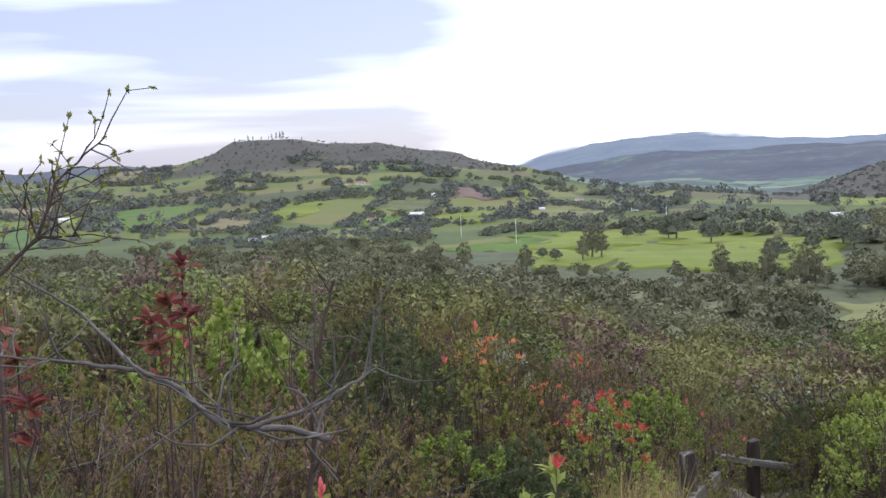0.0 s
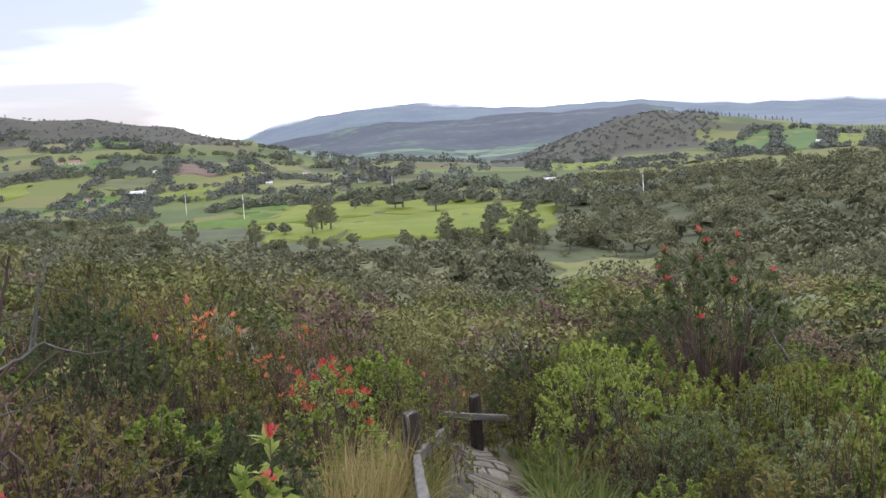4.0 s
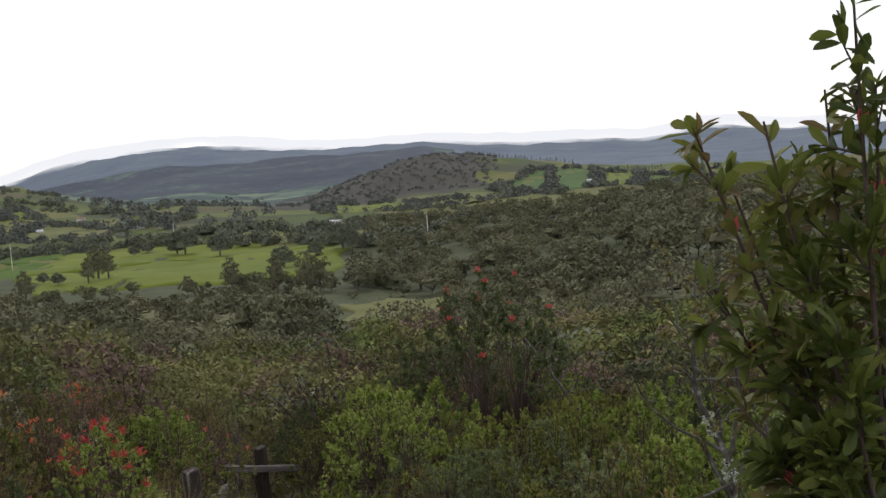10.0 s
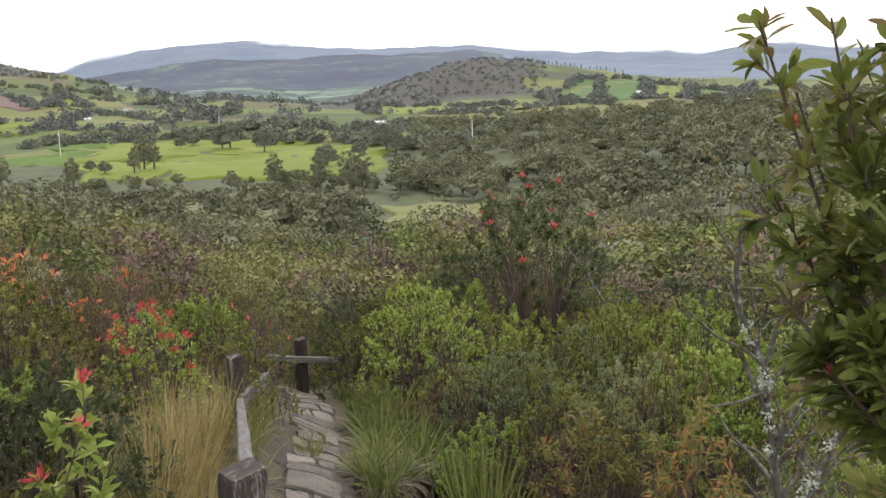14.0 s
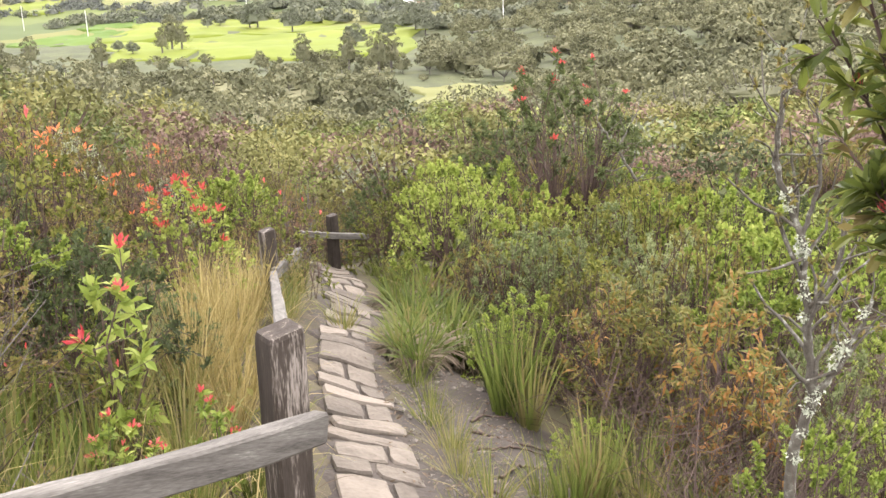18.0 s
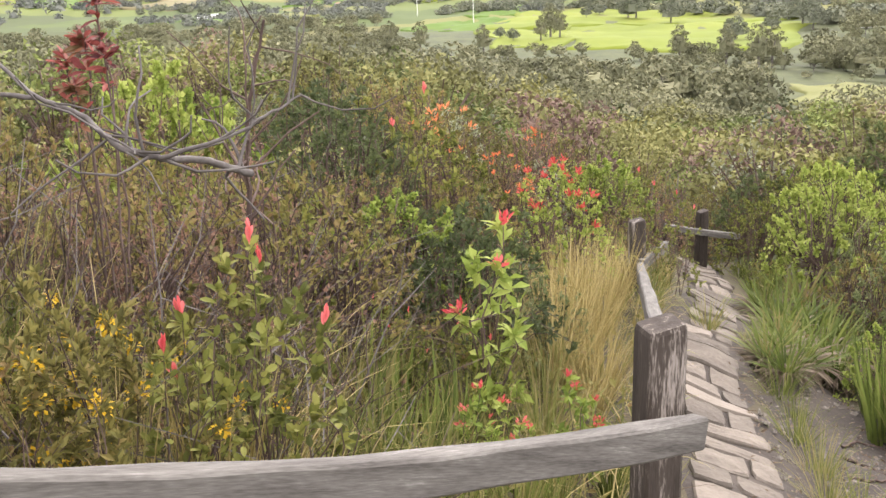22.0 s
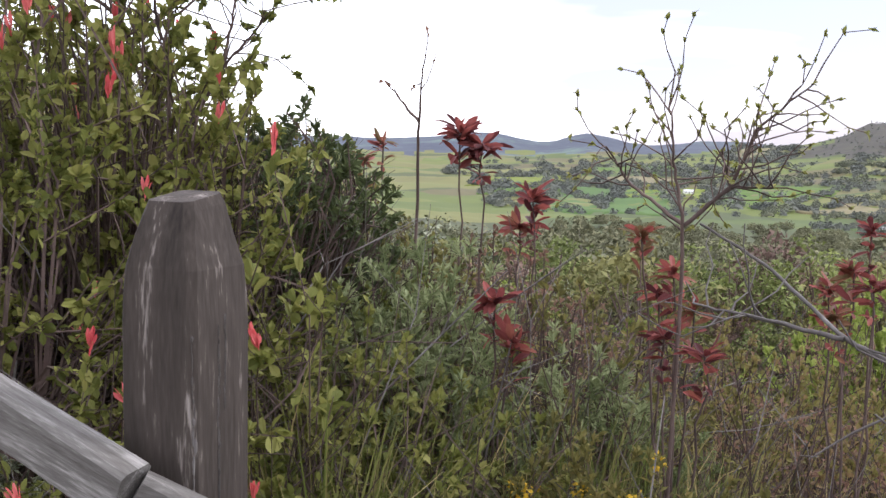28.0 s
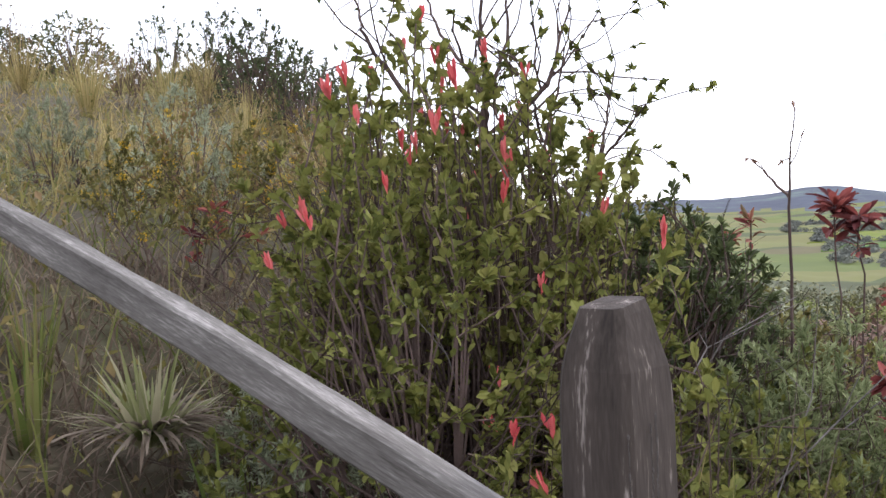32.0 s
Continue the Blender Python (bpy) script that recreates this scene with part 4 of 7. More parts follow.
white_house = house(11, 7, 2.8, ROOF, "small white farmhouse with a pale metal roof")
white_house.matrix_basis = Matrix.Translation(on_land(1.5, 634)) @ Matrix.Rotation(0.3, 4, "Z") @ Matrix.Scale(0.75, 4)
clay_house = house(12, 7, 2.8, TILE, "small white farmhouse with a clay roof")
clay_house.matrix_basis = Matrix.Translation(on_land(4.5, 1000)) @ Matrix.Rotation(-0.1, 4, "Z") @ Matrix.Scale(0.8, 4)
for b, d, turn, k, src in ((4.1, 998, 0.2, 0.9, 1), (5.2, 1010, 0.1, 1.1, 1), (10.4, 480, 0.1, 0.8, 0), (9.7, 484, 0.0, 0.7, 0), (11.6, 490, 0.4, 0.7, 1), (8.9, 500, 0.2, 0.7, 0), (-20.6, 470, 0.3, 0.9, 0),
                          (-21.2, 478, 0.9, 0.7, 1), (-5.3, 600, 0.2, 0.8, 0), (-9.6, 560, 0.2, 0.8, 1), (-10.3, 560, 0.5, 0.7, 0), (-24.1, 286, 0.5, 0.65, 0), (20.0, 761, 0.3, 1.2, 0), (0.4, 800, 0.1, 1.2, 0),
                          (3.2, 560, 0.6, 0.8, 1), (4.0, 620, 0.2, 0.8, 1), (-7.4, 760, 0.2, 0.8, 1), (-39.9, 600, 0.2, 0.8, 0), (-34.6, 880, 0.2, 0.9, 0), (-13.8, 1350, 0.2, 0.9, 0), (2.3, 470, 0.4, 0.6, 0)):
    copy_thing(clay_house if src else white_house, Matrix.Translation(on_land(b, d)) @ Matrix.Rotation(turn + radians(b), 4, "Z") @ Matrix.Scale(k * 0.68, 4))
copy_thing(white_house, Matrix.Translation(on_land(4.1, 112)) @ Matrix.Rotation(0.4, 4, "Z") @ Matrix.Scale(0.42, 4))


def pole():
    root = new("utility_pole")
    s = Shape()
    tubes(s, [(0, 0, -0.5, 0, 0, 8.5, 0.14, 0.1)], 6)
    part("mast", s, WHITE, root)
    c = Shape()
    tubes(c, [(-0.8, 0, 8.0, 0.8, 0, 8.0, 0.06, 0.06)], 4)
    part("crossarm", c, BARK, root)
    return tagged(root, "pale concrete utility pole", "pole", "utility poles")


p0 = pole()
p0.matrix_basis = Matrix.Translation(on_land(-25.6, 280))
for b, d in ((-3.9, 360), (-0.9, 420), (-12.0, 420)):
    copy_thing(p0, Matrix.Translation(on_land(b, d)))


# ---- fence and path ----
def post_shape(top, foot, w, d, turn, chamfer):
    """A sawn post; its head narrows over the last stretch when chamfer is above 0."""
    top, foot = np.array(top, float), np.array(foot, float)
    s = Shape()
    ax = np.array([math.cos(turn), math.sin(turn), 0.0])
    ay = np.array([-math.sin(turn), math.cos(turn), 0.0])
    tall = np.linalg.norm(top - foot)
    levels = [(0, 1, 1), (0.3, 1.0, 1.0), (0.62, 1.0, 1.0)]
    levels += [(1 - 0.15 / tall, 1.0, 1.0), (1 - 0.115 / tall, 1 - chamfer * 0.06, 1 - chamfer * 0.06), (1 - 0.085 / tall, 1 - chamfer * 0.2, 1 - chamfer * 0.2), (1 - 0.05 / tall, 1 - chamfer * 0.55, 1 - chamfer * 0.55), (1 - 0.012 / tall, 1 - chamfer, 1 - chamfer), (1.0, 0.95 - chamfer, 0.94 - chamfer)]
    vs = []
    for i, (u, kx, ky) in enumerate(levels):
        m = foot + (top - foot) * u
        x, y, c = w / 2 * kx, d / 2 * ky, 0.08 * w
        prof = [(-x + c, -y), (x - c, -y), (x, -y + c), (x, y - c), (x - c, y), (-x + c, y), (-x, y - c), (-x, -y + c)]
        tilt = 0.018 if i >= len(levels) - 2 else 0.0
        vs += [m + ax * (p + 0.0007 * math.sin(i * 5 + k)) + ay * (q + 0.0007 * math.cos(i * 3 + k)) + np.array([0, 0, tilt * p / w]) for k, (p, q) in enumerate(prof)]
    n = len(levels)
    s.add(vs, [[8 * i + k, 8 * i + (k + 1) % 8, 8 * i + 8 + (k + 1) % 8, 8 * i + 8 + k] for i in range(n - 1) for k in range(8)])
    s.add(vs[-8:], [[0, 1, 2, 3, 4, 5, 6, 7]])
    return s


def worn_edge(top, w, turn, over, high, low, wide):
    """Raised pale splinters down a post: on its edge (over 0) or that share across the face beside it."""
    ax, ay = np.array([math.cos(turn), math.sin(turn), 0.0]), np.array([-math.sin(turn), math.cos(turn), 0.0])
    c = 0.04 * w
    if over == 0:
        start, out, side = -(ax + ay) * (w / 2 - c), -unit(ax + ay), unit(ax - ay)
    else:
        start, out, side = ax * (over - 0.5) * w - ay * w / 2, -ay, ax
    s, fall, drift = Shape(), high, 0.0
    while fall < low:
        long_ = rng.uniform(0.008, 0.035)
        drift = 0.8 * drift + rng.normal(0, 0.0012)
        k = wide * rng.uniform(0.2, 1.0) / 2
        m = np.array(top) + start + side * drift
        spine = [(0.0, 0.0), (0.3, k), (0.7, k * rng.uniform(0.5, 1)), (1.0, 0.0)]
        base = [m - [0, 0, fall + u * long_] for u, _ in spine]
        vs = [base[0], base[1] + side * k, base[2] + side * spine[2][1], base[3], base[2] - side * spine[2][1], base[1] - side * k, base[1] + out * 0.0022, base[2] + out * 0.0022]
        s.add(vs, [[0, 1, 6], [0, 6, 5], [3, 7, 2], [3, 4, 7]])
        s.add(vs, [[1, 2, 7, 6], [5, 6, 7, 4]])
        fall += long_ * rng.uniform(0.5, 0.95)
    return s


TOP_A, TOP_B, TOP_2, TOP_3 = (0.655, 2.79, -1.03), (-1.185, 1.255, -0.075), (1.548, 7.02, -1.945), (2.67, 9.35, -2.54)
fence = tagged(new("wooden_fence"), "weathered grey wooden post-and-rail fence beside the path", "fence")
for top, w, d, turn, ch, lean_x, lean_y in ((TOP_A, 0.105, 0.105, 0.22, 0.03, 0.0, 0.03), (TOP_B, 0.116, 0.116, 1.70, 0.34, -0.0, 0.0), (TOP_2, 0.095, 0.095, 0.2, 0.05, 0.02, 0.0), (TOP_3, 0.09, 0.09, 0.3, 0.05, 0.0, 0.0), ((-3.2, 0.92, 0.62), 0.12, 0.13, 0.9, 0.3, 0.0, 0.0)):
    fx, fy = top[0] + lean_x, top[1] + lean_y
    post = part("post", post_shape(top, (fx, fy, float(land(fx, fy)) - 0.25), w, d, turn, ch), POSTWOOD, fence)
    if top == TOP_B:
        part("worn_edge", worn_edge(top, w, turn, 0.0, 0.16, 0.62, 0.006), DEADWOOD, post, "splintered pale edge")
        part("worn_edge", worn_edge(top, w, turn, 0.40, 0.15, 0.40, 0.0026), DEADWOOD, post, "splintered pale grain")
        part("worn_edge", worn_edge(top, w, turn, 0.52, 0.14, 0.24, 0.005), DEADWOOD, post, "splintered pale grain")


def bowed(a, m, b, w, h, drop):
    """A bar that follows a slight bow from a past m to b; its top edge lies on the bow."""
    a, m, b = (np.array(q, float) for q in (a, m, b))
    s = Shape()
    n, vs = 14, []
    c = 0.006
    prof = [(-w / 2 + c, -h), (w / 2 - c, -h), (w / 2, -h + c), (w / 2, -c), (w / 2 - c, 0), (-w / 2 + c, 0), (-w / 2, -c), (-w / 2, -h + c)]
    for i in range(n + 1):
        u = i / n
        p = a * (1 - u) ** 2 + m * 2 * u * (1 - u) + b * u * u
        d = unit(2 * (1 - u) * (m - a) + 2 * u * (b - m))
        side = unit(np.cross(d, [0, 0, 1]))
        top = np.cross(side, d)
        vs += [p + side * (x + 0.002 * math.sin(u * 21)) + top * (z + 0.0025 * math.sin(u * 31 + x * 90)) for x, z in prof]
    s.add(vs, [[8 * i + k, 8 * i + (k + 1) % 8, 8 * i + 8 + (k + 1) % 8, 8 * i + 8 + k] for i in range(n) for k in range(8)])
    s.add(vs[:8], [[7, 6, 5, 4, 3, 2, 1, 0]])
    s.add(vs[-8:], [[0, 1, 2, 3, 4, 5, 6, 7]])
    return s


def rail(a, m, b, w, h):
    """The bar as a part of the fence, its grain running along it."""
    a_, b_ = Vector(a), Vector(b)
    turn = (b_ - a_).to_track_quat("X", "Z").to_matrix().to_4x4()
    frame_m = Matrix.Translation(a_) @ turn
    shape = bowed(a, m, b, w, h, 0)
    inv = np.array(frame_m.inverted())
    shape.v = [v @ inv[:3, :3].T + inv[:3, 3] for v in shape.v]
    ob = part("rail", shape, TIMBER, fence)
    ob.matrix_basis = frame_m
    return ob


rail((-1.125, 1.14, -0.383), (-0.451, 1.734, -0.894), (0.665, 2.46, -1.125), 0.05, 0.078)
rail((-1.135, 1.135, -0.379), (-2.14, 0.98, 0.0), (-3.18, 0.84, 0.27), 0.048, 0.068)
rail((0.70, 2.93, -1.13), (1.13, 4.95, -1.68), (1.53, 6.83, -2.18), 0.05, 0.08)
rail((1.54, 6.85, -2.17), (1.9, 7.9, -2.42), (2.23, 8.9, -2.67), 0.05, 0.08)
rail((2.31, 9.27, -2.62), (2.66, 9.28, -2.70), (3.0, 9.29, -2.75), 0.05, 0.055)


def ribbon(name, pts, width, mat, label, lift=0.012):
    """A trodden strip laid along points on the ground, ragged at its edges."""
    p = np.array(pts, float)
    t = np.linspace(0, len(p) - 1, 60)
    x, y = np.interp(t, range(len(p)), p[:, 0]), np.interp(t, range(len(p)), p[:, 1])
    dx, dy = np.gradient(x), np.gradient(y)
    n = np.hypot(dx, dy)
    vs = []
    for k in np.linspace(-0.5, 0.5, 9):
        w = np.interp(t, range(len(p)), width)
        off = k * w * (1 + 0.18 * np.sin(t * 9 + k * 5)) + 0.04 * np.sin(t * 17)
        vs.append(np.stack([x + dy / n * off, y - dx / n * off], -1))
    v = np.stack(vs, 1)
    z = land(v[..., 0], v[..., 1]) + lift
    z[:, 0] -= 0.03
    z[:, -1] -= 0.03
    i = np.arange(60 * 9).reshape(60, 9)
    q = np.stack([i[:-1, :-1], i[:-1, 1:], i[1:, 1:], i[1:, :-1]], -1).reshape(-1, 4)
    return tagged(part(name, Shape().add(np.concatenate([v, z[..., None]], -1).reshape(-1, 3), q), mat, smooth=True), label, "path", kind="structure")


WAY = [(-2.4, -1.6), (-1.0, -0.3), (0.1, 1.0), (0.85, 2.4), (1.2, 3.6), (1.29, 4.06), (1.41, 4.54), (1.54, 5.11), (1.70, 5.76), (1.88, 6.35), (2.14, 7.2), (2.37, 7.95), (2.46, 8.54), (2.7, 9.7), (3.0, 10.6)]
path = ribbon("path", WAY, [0.9, 0.9, 0.85, 0.6, 0.55, 0.5, 0.5, 0.5, 0.5, 0.5, 0.5, 0.45, 0.4, 0.4, 0.4], DIRT, "narrow stony footpath of grey-brown trodden earth")
ribbon("bare_ground", [(1.45, 2.5), (1.62, 3.5), (1.85, 4.1), (2.12, 4.8), (2.28, 5.5), (2.3, 6.0)], [0.5, 0.75, 0.95, 1.0, 0.75, 0.25], DIRT, "patch of bare grey-brown earth beside the path", 0.02)


def flagstone(poly, rise):
    """A flat stone with a worn, uneven top on a ragged outline."""
    p = np.array(poly)
    n = len(p)
    c = p.mean(0)
    out = c + (p - c) * rng.uniform(0.95, 1.0, (n, 1))
    z = land(out[:, 0], out[:, 1])
    s = Shape()
    i = np.arange(n)
    j = (i + 1) % n
    low = np.column_stack([out, z - 0.03])
    rim = np.column_stack([out, z + rise - 0.012 + rng.normal(0, 0.002, n)])
    top = np.column_stack([c + (out - c) * 0.93, z + rise + rng.normal(0, 0.003, n)])
    mid_ = np.column_stack([c + (out - c) * 0.5, land(*(c + (out - c) * 0.5).T) + rise + rng.normal(0.003, 0.003, n)])
    s.add(np.concatenate([low, rim, top, mid_]), np.concatenate([np.stack([i + k * n, j + k * n, j + k * n + n, i + k * n + n], 1) for k in range(3)]))
    s.add(np.concatenate([mid_, [[*c, float(land(*c)) + rise + 0.004]]]), np.stack([i, j, np.full(n, n)], 1))
    return s


wp = np.array(WAY)
tt = np.linspace(1.2, len(wp) - 1, 900)
cx_, cy_ = np.interp(tt, range(len(wp)), wp[:, 0]), np.interp(tt, range(len(wp)), wp[:, 1])
arc = np.concatenate([[0], np.cumsum(np.hypot(np.diff(cx_), np.diff(cy_)))])


def on_path(s_at, across):
    """The place at a length along the path and a distance to its right."""
    x, y = np.interp(s_at, arc, cx_), np.interp(s_at, arc, cy_)
    dx, dy = np.interp(s_at + 0.2, arc, cx_) - np.interp(s_at - 0.2, arc, cx_), np.interp(s_at + 0.2, arc, cy_) - np.interp(s_at - 0.2, arc, cy_)
    n = math.hypot(dx, dy) + 1e-6
    return np.array([x + dy / n * across, y - dx / n * across])


s_at = 0.25
while s_at < arc[-1] - 0.3:
    deep = rng.uniform(0.20, 0.34) * (1.0 if s_at < 5 else 0.85)
    half = rng.uniform(0.17, 0.24) * (1.0 if s_at < 6 else 0.85)
    shift = rng.normal(0.0, 0.025)
    cuts = [-half, half] if rng.uniform() < 0.55 else [-half, rng.uniform(-0.4, 0.5) * half, half]
    skew = rng.normal(0, 0.025)
    for u0, u1 in zip(cuts[:-1], cuts[1:]):
        rise = 0.022 + rng.uniform(0, 0.016)
        s0, s1 = s_at + rng.uniform(0.004, 0.016), s_at + deep - rng.uniform(0.004, 0.016)
        mid_s, mid_u, hs, hu = (s0 + s1) / 2, (u0 + u1) / 2, (s1 - s0) / 2, (u1 - u0) / 2 - 0.006
        ring = []
        for k in range(12):
            a = 2 * math.pi * k / 12 + 0.26
            ca_k, sa_k = math.cos(a), math.sin(a)
            m = max(abs(ca_k), abs(sa_k)) ** 0.82 * rng.uniform(0.93, 1.06)
            ring.append((mid_s - hs * sa_k / m, mid_u + hu * ca_k / m))
        poly = [on_path(a + skew * b / half, b + shift) for a, b in ring]
        part("stone", flagstone(poly, rise), STONE, path)
    s_at += deep


# ---- plants ----
def shrub(name, label, leaf_mat, height, spread, stems, leaf, width, per_twig, forks=3, levels=2, girth=0.011, wood=None, lift=0.3, wander=0.4, cluster=0.5, simple=False, bare=0.0,
          flower=None, flowers=0, flower_size=0.06, rosette=False, skirt=0.0, flower_spread=0.26, category="shrub", group="hillside shrubs", droop=0.15, sides=3, fine=False, ball=0.0):
    """A woody plant: forked stems, leaves along the twigs and at their ends, coloured shoots at some tips."""
    root = new(name)
    segs, twigs, cuts = grow(height, spread, stems, forks, levels, wander, lift, girth, 0.04)
    for c0, c1 in zip(cuts[:-1], cuts[1:]):
        part("stem", tubes(Shape(), segs[c0:c1], sides), wood or TWIG, root)
    tw = np.array([(np.concatenate(t)) for t in twigs])
    tw = tw[(rng.uniform(size=len(tw)) >= bare) & (tw[:, 5] >= skirt * tw[:, 5].max())]
    if len(tw):
        k = np.repeat(np.arange(len(tw)), per_twig)
        u = rng.uniform(0, 1, len(k)) ** cluster
        base = tw[k, :3] + (tw[k, 3:] - tw[k, :3]) * u[:, None]
        d = unit(tw[k, 3:] - tw[k, :3])
        way = unit(d * (1.0 if not rosette else 0.55) + rng.normal(size=(len(k), 3)) * 0.62 + [0, 0, 0.25])
        s = Shape()
        leaves(s, base, way, leaf * rng.uniform(0.6, 1.25, len(k)), width * rng.uniform(0.7, 1.2, len(k)), droop=droop, simple=simple, fine=fine)
        part("foliage", s, leaf_mat, root)
        if flower and flowers:
            if ball:
                dd = unit(rng.normal(size=(flowers * 26, 3)))
                at_ = np.repeat(tw[rng.choice(len(tw), flowers), 3:], 26, 0)
                part("blossom", leaves(Shape(), at_ + dd * ball * rng.uniform(0.3, 1, (len(dd), 1)), dd, flower_size, flower_size * 0.7), flower, root)
                return tagged(root, label, category, group)
            order = np.argsort(-tw[:, 5] - rng.uniform(0, 0.35 * height, len(tw)))[:flowers]
            f = Shape()
            for i in order:
                n = 13
                dd = unit(unit(tw[i, 3:] - tw[i, :3]) + rng.normal(size=(n, 3)) * flower_spread + [0, 0, 0.6])
                leaves(f, np.repeat(tw[i:i + 1, 3:], n, 0) + dd * flower_size * 0.1, dd, flower_size * rng.uniform(0.6, 1.2, n), flower_size * 0.27, droop=0.05)
            part("blossom", f, flower, root)
    return tagged(root, label, category, group)


def tuft(name, label, mat, n, length, width, bend, flare, steps=4, base=0.06, category="grass", group="grass tussocks", husk=0):
    root = new(name)
    s = Shape()
    a = rng.uniform(0, 6.28, n)
    k = rng.uniform(0.1, 1.0, n) * flare
    straps(s, np.stack([np.cos(a) * base * rng.uniform(0, 1, n), np.sin(a) * base * rng.uniform(0, 1, n), np.full(n, -0.02)], 1), np.stack([np.cos(a) * k, np.sin(a) * k, np.ones(n)], 1),
           length * rng.uniform(0.55, 1.15, n), width * rng.uniform(0.7, 1.2, n), bend * rng.uniform(0.5, 1.5, n), steps)
    part("leaf_tuft", s, mat, root)
    if husk:
        h = Shape()
        a = rng.uniform(0, 6.28, husk)
        straps(h, np.stack([np.cos(a) * base, np.sin(a) * base, np.full(husk, 0.02)], 1), np.stack([np.cos(a), np.sin(a), rng.uniform(-0.1, 0.5, husk)], 1), length * rng.uniform(0.5, 0.9, husk), width, bend * 1.6, steps)
        part("dead_skirt", h, HUSK, root)
    return tagged(root, label, category, group)


def plant(proto, x, y, scale=1.0, turn=None, lean_by=0.0, sink=0.03, spread=None):
    """A copy of proto standing at (x, y); spread: its scale sideways, where that differs."""
    turn = rng.uniform(0, 6.28) if turn is None else turn
    m = Matrix.Translation((x, y, float(land(x, y)) - sink)) @ Matrix.Rotation(lean_by, 4, "X") @ Matrix.Rotation(turn, 4, "Z") @ Matrix.Diagonal((spread or scale, spread or scale, scale, 1))
    return copy_thing(proto, m)


PROTOS = []


def keep(ob, x, y):
    """The first of its kind stands here."""
    ob.matrix_basis = Matrix.Translation((x, y, float(land(x, y)) - 0.03))
    PROTOS.append(ob)
    return ob


def headed(name, label, mat, height, width, heads, leaf, leaf_w, per, low=0.4, stems=5, wood=None, flower=None, flowers=0, flower_size=0.06, simple=True, fine=False, splay=0.75, droop=0.1,
           category="shrub", group="hillside shrubs", girth=0.011, single=False, flower_n=9, along=0.8):
    """A bush whose forked stems end in tight leafy heads spread over a dome."""
    root = new(name)
    u = (np.arange(heads) + rng.uniform(0.2, 0.8, heads)) / heads
    a = np.arange(heads) * 2.4 + rng.uniform(-0.5, 0.5, heads)
    lift = 1 - u
    rad = np.sqrt(1 - lift ** 2) * 0.5 * width * np.where(rng.uniform(size=heads) < 0.25, rng.uniform(0.35, 0.8, heads), rng.uniform(0.8, 1.12, heads))
    tips = np.stack([rad * np.cos(a), rad * np.sin(a), height * (low * 0.3 + (0.96 - low * 0.3) * lift + rng.normal(0, 0.05, heads))], 1)
    bends, ends_ = [], []
    own = ((a % (2 * np.pi)) / (2 * np.pi) * stems).astype(int)
    for k in range(stems):
        mine = tips[own == k]
        if not len(mine):
            continue
        fork = mine.mean(0) * [0.5, 0.5, 0.5] + rng.normal(0, 0.02, 3) * height
        foot = np.array([0.03 * math.cos(k * 6.28 / stems), 0.03 * math.sin(k * 6.28 / stems), -0.08])
        knee = (foot + fork) / 2 + rng.normal(0, 0.025, 3) * height
        segs = [(*foot, *knee, girth, girth * 0.85), (*knee, *fork, girth * 0.85, girth * 0.7)]
        for tip in mine:
            bend = fork * 0.45 + tip * 0.55 + rng.normal(0, 0.05, 3) * height + [0, 0, 0.06 * height]
            bends.append(bend)
            ends_.append(tip)
            segs += [(*fork, *bend, girth * 0.4, girth * 0.3), (*bend, *tip, girth * 0.3, girth * 0.18)]
        part("stem", tubes(Shape(), segs, 3), wood or TWIG, root)
    axis = unit(tips * [1.6 / width, 1.6 / width, 0] + [0, 0, 0.8] + rng.normal(0, 0.22, tips.shape))
    k = np.repeat(np.arange(heads), per)
    way = axis[k] * 0.62 + rng.normal(size=(len(k), 3)) * splay * 0.62
    leafage = leaves(Shape(), tips[k] - axis[k] * leaf * rng.uniform(0, 1.5, (len(k), 1)), way, leaf * rng.uniform(0.65, 1.15, len(k)), leaf_w * rng.uniform(0.75, 1.15, len(k)), droop=droop, simple=simple, fine=fine, wide=0.6)
    k = np.repeat(np.arange(heads), max(2, int(per * along)))
    mid_a, mid_b = np.array(bends)[k], np.array(ends_)[k]
    leaves(leafage, mid_a + (mid_b - mid_a) * rng.uniform(0, 0.9, (len(k), 1)), unit(mid_b - mid_a) * 0.5 + rng.normal(size=(len(k), 3)) * 0.6, leaf * rng.uniform(0.6, 1.1, len(k)), leaf_w * rng.uniform(0.75, 1.15, len(k)), droop=droop, simple=simple, fine=fine, wide=0.6)
    part("foliage", leafage, mat, root)
    if flower:
        f = Shape()
        for i in np.argsort(-tips[:, 2] - rng.uniform(0, 0.5 * height, heads))[:flowers]:
            dd = unit(axis[i] * 0.7 + rng.normal(size=(flower_n, 3)) * (0.16 if single else 0.6) + [0, 0, 0.8 if single else 0.5])
            f = Shape() if single else f
            leaves(f, tips[i] + dd * flower_size * rng.uniform(0, 0.8, (flower_n, 1)), dd, flower_size * rng.uniform(0.6, 1.1, flower_n), flower_size * (0.25 if single else 0.34), droop=0.02, fine=single)
            if single:
                part("blossom", f, flower, root)
        if not single:
            part("blossom", f, flower, root)
    return tagged(root, label, category, group)


